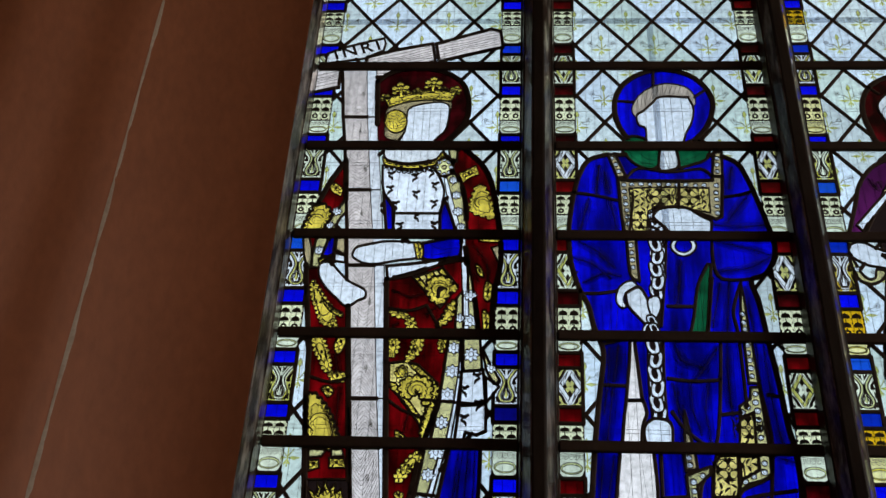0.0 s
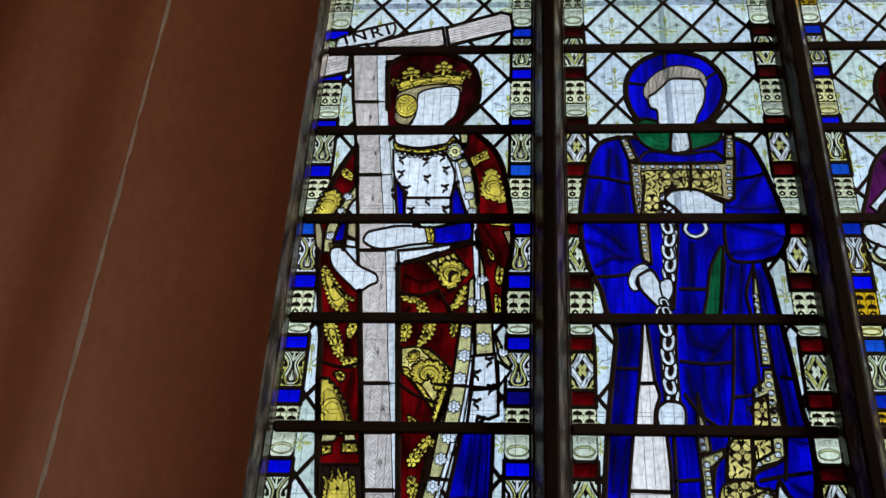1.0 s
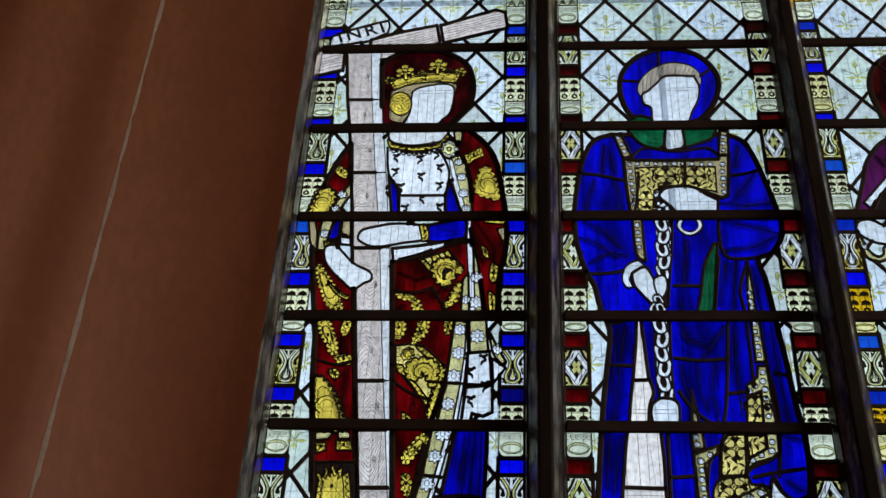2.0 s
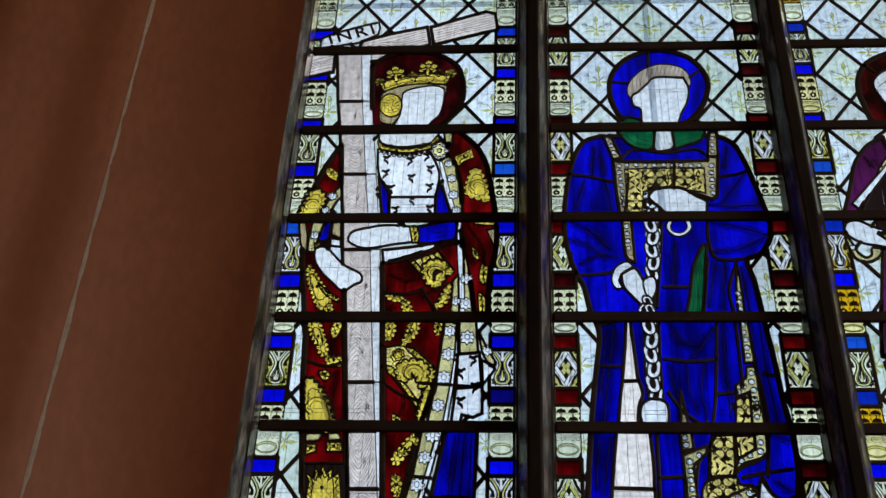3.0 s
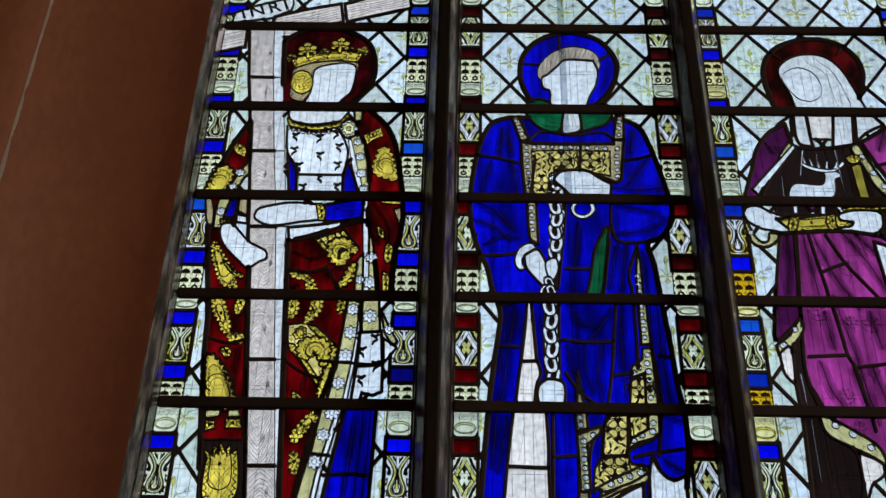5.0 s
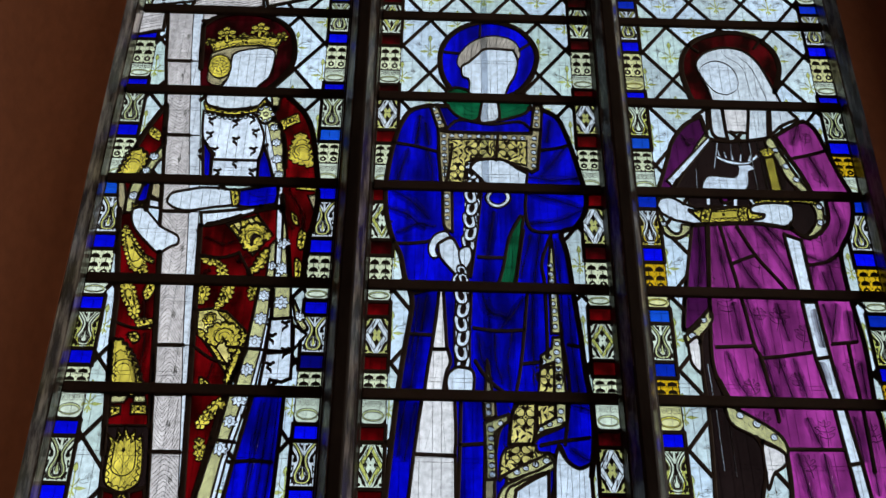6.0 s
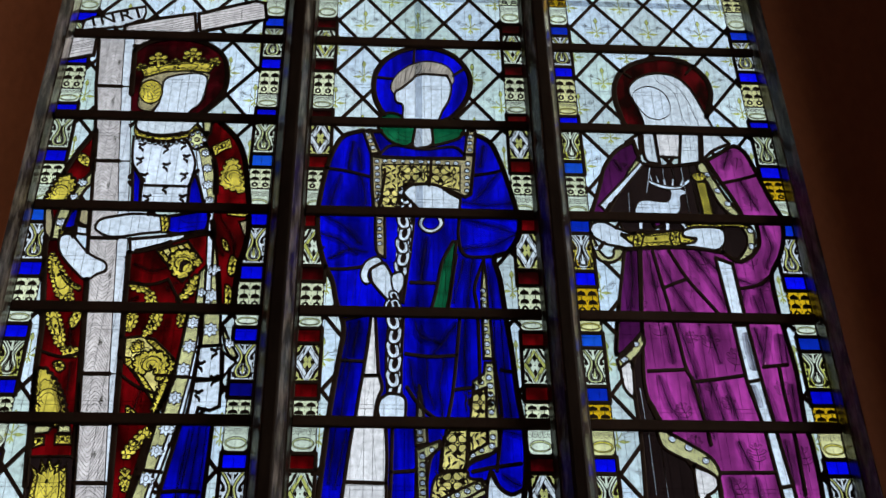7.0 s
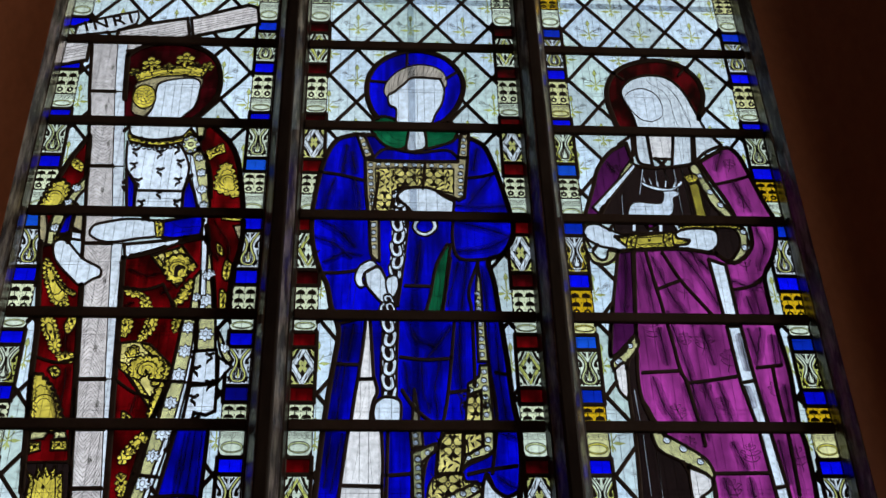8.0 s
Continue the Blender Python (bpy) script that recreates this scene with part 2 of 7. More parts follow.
# embrasure: chamfer, reveal, splay, worn arris, hollow, roll and wall face
LEFT = [(-0.638, 2.492), (-0.650, 2.491), (-0.70, 2.486), (-0.76, 2.470), (-0.82, 2.443), (-0.88, 2.406), (-0.945, 2.352), (-1.003, 2.286), (-1.013, 2.276),
        (-1.022, 2.262), (-1.05, 2.234), (-1.085, 2.211), (-1.12, 2.190), (-1.15, 2.164), (-1.175, 2.132), (-1.205, 2.09), (-1.25, 2.04), (-1.32, 2.01), (-1.42, 1.99), (-1.6, 1.98)]
left_face = curve_through(LEFT, False, 3)
wall_left = tagged(extrude_profile("wall_north", left_face + [(-5.3, 1.98), (-5.3, 2.9), (-1.5, 2.9), (-0.638, 2.615)], 0.003, 6.997, PLASTER, steps=1, smooth=True),
                   "terracotta painted plaster splay and moulded wall beside the window", "wall", kind="structure")
mid_x = 0.396


def worn_edge(name, x, y, z0, z1, width, seed):
    """A ragged strip of bare plaster where the paint has rubbed off the arris."""
    verts, faces, n = [], [], 150
    for i in range(n + 1):
        z = z0 + (z1 - z0) * i / n
        ends = min(1, 6 * i / n, 6 * (n - i) / n)
        w = width * ends * (0.35 + 0.9 * abs(noise.noise((seed, z * 5.0, 1.7))) + 0.45 * abs(noise.noise((seed, z * 23, 4.2))))
        o = 0.003 * noise.noise((seed + 5, z * 2.1, 0.4))
        for side, rise in ((-1.0, 0.0006), (0.0, 0.0022), (1.0, 0.0006)):
            verts.append((x - 0.83 * w * side + o + 0.56 * rise, y - 0.56 * w * side - 0.83 * rise, z))
    for i in range(n):
        for k in range(2):
            faces.append((3 * i + k, 3 * i + k + 1, 3 * i + 4 + k, 3 * i + 3 + k))
    return tagged(mesh_object(name, verts, faces, WORN, wall_left, True), "pale line where paint is rubbed off the arris")


worn_edge("worn_edge", -1.0095, 2.2806, 2.2, 4.55, 0.0092, 3.0)
RIGHT = LEFT[:8] + [(-1.013, 2.277), (-1.03, 2.268), (-1.12, 2.235), (-1.3, 2.175), (-1.5, 2.12), (-1.8, 2.10)]
right_face = [(2 * mid_x - x, y) for x, y in curve_through(RIGHT, False, 3)]
wall_right = tagged(extrude_profile("wall_north_right", right_face + [(5.3, 2.10), (5.3, 2.9), (2 * mid_x + 1.5, 2.9), (2 * mid_x + 0.638, 2.615)], 0.003, 6.997, PLASTER, steps=1, smooth=True),
                    "terracotta painted plaster splay and moulded wall beside the window", "wall", kind="structure")
room_box("wall_north_below", (-0.636, 2.40, 0.003), (2 * mid_x + 0.636, 2.9, SILL), PLASTER, "terracotta plaster wall under the window sill", "wall")
room_box("wall_north_above", (-0.636, 2.40, HEAD), (2 * mid_x + 0.636, 2.9, 6.997), PLASTER, "terracotta plaster wall over the window head", "wall")


def jamb(name, side):
    prof = [(-0.641, 2.612), (-0.641, 2.496), (-0.637, 2.494), (-0.622, 2.530), (-0.620, 2.536), (-0.6165, 2.537), (-0.6125, 2.570), (-0.6125, 2.588), (-0.618, 2.60), (-0.625, 2.612)]
    if side > 0:
        prof = [(2 * mid_x - x, y) for x, y in prof]
    return tagged(extrude_profile(name, prof, SILL, HEAD, JAMB, window, steps=40, wobble=0.0025), "gloss brown painted stone jamb")


jamb("jamb", -1)
jamb("jamb", 1)


def mullion(xc):
    half = [(0.0465, 2.572), (0.0425, 2.540), (0.038, 2.538), (0.034, 2.532), (0.019, 2.503), (0.016, 2.500), (0.012, 2.4985)]
    prof = [(xc + x, y) for x, y in half] + [(xc - x, y) for x, y in reversed(half)]
    back = [(xc - 0.046, 2.588), (xc - 0.02, 2.66), (xc + 0.02, 2.66), (xc + 0.046, 2.588)]
    ob = extrude_profile("mullion", prof + back, SILL, HEAD, STONE, window, steps=40, wobble=0.0025)
    # the chamfers are rubbed bare in patches
    ob.data.materials.append(JAMB)
    for f in ob.data.polygons:
        c = f.center
        if 0.0175 < abs(c.x - xc) < 0.0375 and c.y < 2.54 and abs(f.normal.z) < 0.5:
            f.material_index = 1
    return tagged(ob, "brown painted stone mullion with rubbed chamfers")


for a, b in ((0, 1), (1, 2)):
    mullion((CENTRES[a] + CENTRES[b]) / 2 - (0.002 if a == 0 else 0))


def saddle_bar(xc, z):
    bm = bmesh.new()
    block(bm, (xc - 0.305, 2.560, z - 0.0275), (xc + 0.302, 2.574, z + 0.0005), 0.004)
    part("saddle_bar", bm, IRON, window, "flat black iron saddle bar")


for xc in CENTRES:
    for z in BARS:
        saddle_bar(xc, z)

# ---- leaded glass ----


def ribbon(verts, faces, pts, hw, y0, y1, closed=False, taper=False):
    """A flat raised stroke along pts (u, v) in metres, standing from y0 forward to y1."""
    n = len(pts)
    if n < 2:
        return
    base = len(verts)
    for i, (u, v) in enumerate(pts):
        a = pts[i - 1] if closed or i else pts[i]
        b = pts[(i + 1) % n] if closed or i < n - 1 else pts[i]
        dx, dz = b[0] - a[0], b[1] - a[1]
        d = math.hypot(dx, dz) or 1
        w = hw * (1 - 0.75 * abs(2 * i / (n - 1) - 1) ** 2) if taper else hw
        ox, oz = -dz / d * w, dx / d * w
        verts += [(u + ox, y0, v + oz), (u + ox * 0.7, y1, v + oz * 0.7), (u - ox * 0.7, y1, v - oz * 0.7), (u - ox, y0, v - oz)]
    for i in range(n if closed else n - 1):
        p, q = base + 4 * i, base + 4 * ((i + 1) % n)
        for k in range(3):
            faces.append((p + k, p + k + 1, q + k + 1, q + k))


def blob(verts, faces, pts, y0, y1):
    """A flat raised patch with the outline pts."""
    cu, cv = sum(p[0] for p in pts) / len(pts), sum(p[1] for p in pts) / len(pts)
    base, n = len(verts), len(pts)
    verts.append((cu, y1, cv))
    for u, v in pts:
        verts.append((u, y1, v))
    for u, v in pts:
        verts.append((u, y0, v))
    for i in range(n):
        j = (i + 1) % n
        faces.append((base, base + 1 + i, base + 1 + j))
        faces.append((base + 1 + i, base + 1 + n + i, base + 1 + n + j, base + 1 + j))


def oval(u, v, a, b, n=14, start=0.0, sweep=2 * math.pi):
    full = abs(sweep - 2 * math.pi) < 1e-6
    return [(u + a * math.cos(start + sweep * i / (n if full else n - 1)), v + b * math.sin(start + sweep * i / (n if full else n - 1))) for i in range(n)]


class Enamel:
    """Collects painted strokes and patches, in centimetres, into one thin mesh."""

    def __init__(self):
        self.verts, self.faces = [], []

    def line(self, pts, w=0.12, smooth=True, closed=False, taper=False):
        p = curve_through(pts, closed, 4) if smooth and len(pts) > 2 else pts
        ribbon(self.verts, self.faces, [(a / 100, b / 100) for a, b in p], w / 100, 0.0, -0.0007, closed, taper)
        return self

    def patch(self, pts):
        blob(self.verts, self.faces, [(a / 100, b / 100) for a, b in pts], 0.0, -0.0007)
        return self

    def ring(self, u, v, a, b, w=0.12):
        return self.line(oval(u, v, a, b, 14), w, False, True)

    def dot(self, u, v, a, b=0):
        return self.patch(oval(u, v, a, b or a, 8))

    def mesh(self, name, mat):
        me = bpy.data.meshes.new(name)
        me.from_pydata(self.verts, [], self.faces)
        me.materials.append(mat)
        return me


def inside(u, v, pts):
    hit, n = False, len(pts)
    for i in range(n):
        (a, b), (c, d) = pts[i - 1], pts[i]
        if (b > v) != (d > v) and u < (c - a) * (v - b) / (d - b) + a:
            hit = not hit
    return hit


def along(pts, step):
    """Points at even steps round a closed outline."""
    out, left = [], 0.0
    for a, b in zip(pts, pts[1:] + pts[:1]):
        d = math.hypot(b[0] - a[0], b[1] - a[1])
        t = left
        while t < d:
            out.append((a[0] + (b[0] - a[0]) * t / d, a[1] + (b[1] - a[1]) * t / d, math.atan2(b[1] - a[1], b[0] - a[0])))
            t += step
        left = t - d
    return out


def lobed(pts, step):
    """The outline with round lobes standing out along it, as of a brocade leaf."""
    if sum(a[0] * b[1] - b[0] * a[1] for a, b in zip(pts, pts[1:] + pts[:1])) < 0:
        pts = pts[::-1]
    size = sum(math.hypot(b[0] - a[0], b[1] - a[1]) for a, b in zip(pts, pts[1:] + pts[:1]))
    n = max(4, round(size / step))
    marks = along(pts, size / n)[:n]
    out = []
    for (x0, y0, _), (x1, y1, _) in zip(marks, marks[1:] + marks[:1]):
        dx, dy = x1 - x0, y1 - y0
        for q in (0.0, 0.25, 0.5, 0.75):
            rise = 0.42 * math.sin(math.pi * q) ** 0.6 if q else 0.0
            out.append((x0 + dx * q + dy * rise, y0 + dy * q - dx * rise))
    return out


class Light:
    """One leaded light. Pieces are laid like paper cut-outs, each over those before it, then cut to one flat sheet of panes and leads."""

    def __init__(self, xc, label, shift=0.0):
        self.xc, self.shift, self.pieces, self.seams, self.jobs = xc, shift, [], [], []
        self.root = tagged(new("stained_glass_light"), label, "stained glass", group="lights of the window")

    def add(self, colour, pts, lead=0.45, smooth=False, name="pane", per=4, lobes=0.0):
        """A piece of glass: outline in centimetres from the light's centre line and from 3 m height; lead is the half width of its edge."""
        outline = curve_through(pts, True, per) if smooth else [tuple(p) for p in pts]
        if lobes:
            outline = lobed(outline, lobes)
        turn = sum(a[0] * b[1] - b[0] * a[1] for a, b in zip(outline, outline[1:] + outline[:1]))
        self.pieces.append((colour, outline if turn > 0 else outline[::-1], lead, name))
        return self

    def seam(self, pts, lead=0.45):
        """A lead line that splits the pieces it crosses."""
        self.seams.append((curve_through(pts, False, 4) if len(pts) > 2 else pts, lead))
        return self

    def discs(self, colour, radius, centres):
        """Small round jewels set on the piece below."""
        for k, (u, v) in enumerate(centres):
            r = radius * (0.92 + 0.16 * ((k * 7) % 5) / 4)
            if radius > 0.93:
                flower = [(u + r * 1.25 * (1 + 0.16 * math.cos(8 * t)) * math.cos(t), v + r * 1.3 * (1 + 0.16 * math.cos(8 * t)) * math.sin(t)) for t in [math.pi * i / 24 for i in range(48)]]
                self.add(colour, flower, 0.09, name="flower_pane")
            else:
                self.add(colour, oval(u, v, r, r * 1.05, 12), 0.11, name="jewel_pane")
        return self

    def cut(self):
        coords, faces = [], []
        for colour, pts, lead, name in self.pieces:
            faces.append(list(range(len(coords), len(coords) + len(pts))))
            coords += [Vector((a / 100, b / 100)) for a, b in pts]
        edges, widths = [], []
        level = [[(self.shift - 30.8, z * 100 - 300), (self.shift + 30.8, z * 100 - 300)] for z in BARS]
        frame_lines = [[(self.shift + s * 30.8, -69.9), (self.shift + s * 30.8, 201.9)] for s in (-1, 1)]
        for pts, w in [(p, 0.5) for p in level + frame_lines] + self.seams:
            k = len(coords)
            coords += [Vector((a / 100, b / 100)) for a, b in pts]
            for i in range(len(pts) - 1):
                edges.append((k + i, k + i + 1))
                widths.append(w)
        vs, es, fs, _, oe, of = geometry.delaunay_2d_cdt(coords, edges, faces, 0, 1e-5, True)
        self.boxes = [(min(p[0] for p in pts), min(p[1] for p in pts), max(p[0] for p in pts), max(p[1] for p in pts)) for _, pts, _, _ in self.pieces]
        split = {}
        for (a, b), ids in zip(es, oe):
            mine = [widths[k] for k in ids if k < len(edges)]
            if mine:
                split[(min(a, b), max(a, b))] = max(mine)
        top = []
        for f in fs:
            cx, cy = sum(vs[k].x for k in f) / 3, sum(vs[k].y for k in f) / 3
            top.append(self.top_at(cx * 100, cy * 100) if abs(cx - self.shift / 100) < 0.308 and -0.699 < cy < 2.019 else -1)
        by_edge = {}
        for i, f in enumerate(fs):
            for a, b in zip(f, (*f[1:], f[0])):
                by_edge.setdefault((min(a, b), max(a, b)), []).append(i)
        seat = list(range(len(fs)))

        def find(i):
            while seat[i] != i:
                seat[i] = seat[seat[i]]
                i = seat[i]
            return i

        seams = []
        for (a, b), tri in by_edge.items():
            if len(tri) == 2:
                i, j = tri
                if top[i] < 0 and top[j] < 0:
                    continue
                if top[i] == top[j] and (a, b) not in split:
                    seat[find(i)] = find(j)
                else:
                    w = self.pieces[max(top[i], top[j])][2] if top[i] != top[j] else 0
                    seams.append((a, b, max(w, split.get((a, b), 0))))
        groups = {}
        for i in range(len(fs)):
            if top[i] >= 0:
                groups.setdefault(find(i), []).append(i)
        self.panes = []
        for tris in groups.values():
            area = sum(geometry.area_tri(*[vs[k] for k in fs[i]]) for i in tris)
            if area < 2e-5:
                continue
            colour, _, _, name = self.pieces[top[tris[0]]]
            used, verts, quads, count = {}, [], [], {}
            for i in tris:
                for k in fs[i]:
                    used.setdefault(k, len(used))
                for a, b in zip(fs[i], (*fs[i][1:], fs[i][0])):
                    count[(a, b)] = 1
            n = len(used)
            cu, cv = sum(vs[k].x for k in used) / n, sum(vs[k].y for k in used) / n
            verts = [(vs[k].x - cu, -GT / 2, vs[k].y - cv) for k in used] + [(vs[k].x - cu, GT / 2, vs[k].y - cv) for k in used]
            for i in tris:
                a, b, c = (used[k] for k in fs[i])
                quads += [(a, b, c), (c + n, b + n, a + n)]
            for a, b in count:
                if (b, a) not in count:
                    a, b = used[a], used[b]
                    quads.append((b, a, a + n, b + n))
            ob = mesh_object(name, verts, quads, GLASS[colour], self.root)
            ob.location = (self.xc + cu, GY, 3.0 + cv)
            self.panes.append((ob, cu * 100, cv * 100, colour, area * 1e4, top[tris[0]]))
        self.leads(vs, seams)

    def leads(self, vs, seams):
        """Half-round lead cames over every seam between panes, front and back."""
        verts, faces = [], []
        for a, b, w in seams:
            p, q = vs[a], vs[b]
            d = (q - p)
            length = d.length
            if length < 1e-6:
                continue
            d /= length
            w /= 100
            h = 0.0035 if w > 0.0025 else 0.0022
            o = Vector((-d.y, d.x)) * w
            p, q = p - d * w * 0.12, q + d * w * 0.12
            base = len(verts)
            for e in (p, q):
                for s, y in ((1, 0.6), (0.55, 1.0), (-0.55, 1.0), (-1, 0.6), (-1, -0.6), (-0.55, -1.0), (0.55, -1.0), (1, -0.6)):
                    c = e + o * s
                    verts.append((self.xc + c.x, GY - y * h, 3.0 + c.y))
            for k in range(8):
                j = (k + 1) % 8
                faces.append((base + k, base + j, base + 8 + j, base + 8 + k))
            faces += [tuple(range(base + 7, base - 1, -1)), tuple(range(base + 8, base + 16))]
        ends = {}
        for a, b, w in seams:
            ends.setdefault(a, []).append((b, w))
            ends.setdefault(b, []).append((a, w))
        for k, joined in ends.items():
            w = max(j[1] for j in joined) / 100
            if w < 0.002:
                continue
            if len(joined) == 2:
                d0, d1 = (vs[joined[0][0]] - vs[k]).normalized(), (vs[joined[1][0]] - vs[k]).normalized()
                if d0.dot(d1) < -0.93:
                    continue
            h, base = 0.0036, len(verts)
            for y in (1, -1):
                for i in range(10):
                    a = math.pi * i / 5
                    verts.append((self.xc + vs[k].x + w * 0.98 * math.cos(a), GY - y * h, 3.0 + vs[k].y + w * 0.98 * math.sin(a)))
            for i in range(10):
                j = (i + 1) % 10
                faces.append((base + i, base + j, base + 10 + j, base + 10 + i))
            faces += [tuple(range(base + 9, base - 1, -1)), tuple(range(base + 10, base + 20))]
        tagged(mesh_object("lead_came", verts, faces, LEAD, self.root), "network of dull grey lead cames")

    def link(self, u, v, a, b, tilt=0.0):
        """One chain link of white glass with its dark eye and the edge of the next link beside it."""
        c, d = math.cos(tilt), math.sin(tilt)

        def turned(pts):
            return [(u + x * c - y * d, v + x * d + y * c) for x, y in pts]

        squarish = [(a * math.copysign(abs(math.cos(t)) ** 0.75, math.cos(t)), b * math.copysign(abs(math.sin(t)) ** 0.8, math.sin(t))) for t in [math.pi * i / 9 for i in range(18)]]
        self.add("bright", turned(squarish), 0.2, name="chain_link")
        return self.add("black", turned(oval(0, 0, a * 0.4, b * 0.52, 12)), 0.12, name="chain_eye")

    def fleuron(self, u, v, size, lean):
        """A crown's lily: a stem, three round lobes and two low curls, of gold glass."""
        c, d = math.cos(lean), math.sin(lean)

        def at(x, y):
            return (u + size * (x * c - y * d), v + size * (x * d + y * c))

        self.add("gold", [at(-0.4, -2.6), at(0.4, -2.6), at(0.3, 0.4), at(-0.3, 0.4)], 0.1, name="jewel_pane")
        for x, y, r in ((-1.45, -1.1, 0.55), (1.45, -1.1, 0.55), (-0.85, -0.55, 0.5), (0.85, -0.55, 0.5), (-1.25, 0.35, 0.72), (1.25, 0.35, 0.72), (0, 1.35, 0.78), (0, 0.35, 0.6)):
            p = at(x, y)
            self.add("gold", oval(p[0], p[1], r * size, r * size, 12), 0.1, name="jewel_pane")

    def chain(self, pts, pitch):
        """Links threaded along a line, leaning by turns to either side."""
        for k, (u, v, t) in enumerate(along(curve_through(pts, False, 6), pitch)):
            if v > pts[0][1] or v < pts[-1][1]:
                continue
            s = 1 if k % 2 else -1
            self.add("bright", [(u - s * 1.2, v + 2.2), (u - s * 1.65, v + 1.9), (u - s * 1.65, v + 0.2), (u - s * 1.3, v - 0.1)], 0.1, name="chain_link")
            self.link(u + s * 0.3, v, 1.6, 2.75, -s * 0.2)

    def top_at(self, u, v):
        """Index of the piece that shows at a point."""
        for k in range(len(self.pieces) - 1, -1, -1):
            x0, y0, x1, y1 = self.boxes[k]
            if x0 <= u <= x1 and y0 <= v <= y1 and inside(u, v, self.pieces[k][1]):
                return k
        return -1

    def seen_part(self, enamel, u, v, keep):
        """The strokes of a motif set at (u, v) that lie on one of the pieces in keep."""
        out = Enamel()
        out.verts = enamel.verts
        for f in enamel.faces:
            c = [sum(enamel.verts[k][i] for k in f) / len(f) * 100 for i in (0, 2)]
            if self.top_at(u + c[0], v + c[1]) in keep:
                out.faces.append(f)
        return out

    def motif(self, pane, name, enamel, mesh, u, v, keep, whole, mat=None):
        """Fires a painted motif onto a pane: the shared mesh where all of it shows, else the part that shows."""
        if not whole:
            cutout = self.seen_part(enamel, u, v, keep)
            if not cutout.faces:
                return
            mesh = cutout.mesh(name, mat or ENAMEL)
        ob = new(name, mesh)
        ob.parent = pane
        ob.location = (self.xc + u / 100 - pane.location.x, -GT / 2 - (0.0002 if name.startswith("stained") else 0.0012), 3.0 + v / 100 - pane.location.z)
        return ob

    def paint(self, name, enamel, mat=None, label=""):
        """Lays a sheet of painted strokes on the face of the light."""
        ob = new(name, enamel.mesh(name, mat or ENAMEL))
        ob.parent = self.root
        ob.location = (self.xc, GY - GT / 2 - 0.0002, 3.0)
        return tagged(ob, label)


# vertical rhythm of the borders: bottom and top of each piece, and its motif
BORDER = [(-70, -64, "block"), (-64, -52, "motif"), (-52, -48, "block"), (-48, -38, "berry"), (-38, -33, "ring"), (-33, -29, "block"), (-29, -28.6, "block"),
          (-28.6, -24.4, "block"), (-24.4, -12.6, "motif"), (-12.6, -8.3, "block"), (-8.3, -0.6, "ring"), (-0.6, 6.2, "berry"), (6.2, 10.7, "block"), (10.7, 21.7, "motif"),
          (21.7, 26.1, "block"), (26.1, 31.5, "ring"), (31.5, 40.2, "berry"), (40.2, 45.1, "block"), (45.1, 57.5, "motif"), (57.5, 62.5, "block"), (62.5, 70.3, "ring"),
          (70.3, 77.8, "berry"), (77.8, 82.6, "block"), (82.6, 94.6, "motif"), (94.6, 99.6, "block"), (99.6, 105.2, "ring"), (105.2, 114.9, "berry"), (114.9, 119.5, "block"),
          (119.5, 132.5, "motif"), (132.5, 136.8, "block"), (136.8, 145.3, "ring"), (145.3, 152.2, "berry"), (152.2, 156.6, "block"), (156.6, 169.0, "motif"), (169.0, 173.5, "block"),
          (173.5, 180.5, "ring"), (180.5, 190.0, "berry"), (190.0, 196.0, "block"), (196.0, 202.0, "motif")]


# colours of the border pieces, from the head of each border down
PIECE = {"b": "blockblue", "s": "bluelt", "m": "bluemid", "n": "navy", "r": "red", "d": "reddk", "p": "berryglass", "k": "ringglass", "g": "straw", "a": "amber", "w": "white"}
SCHEME = {
    (1, -1): {"block": "bbbbbbbsbbbbbbbbb", "motif": "APPPABPA", "berry": "ppppppp", "ring": "kkkkkkk"},
    (1, 1): {"block": "bbbmbbsbbbnbbbbbb", "motif": "APPPAAAA", "berry": "ppppppp", "ring": "kkkkkkk"},
    (2, -1): {"block": "rrrdddrrdrrrrrrrr", "motif": "ABBABABA", "berry": "ppppppp", "ring": "kkkkkkk"},
    (2, 1): {"block": "rrrddrrrdrrdrrrrr", "motif": "ABBAABAB", "berry": "ppppppp", "ring": "kkkkkkk"},
    (3, -1): {"block": "bbbmbbsmbsmbbbbbb", "motif": "APABGPBA", "berry": "aagpaaa", "ring": "kkgkggg"},
    (3, 1): {"block": "bbbmbbbmbmbbbbbbb", "motif": "AAAPABAA", "berry": "gggaaaa", "ring": "kkkkkgk"},
}


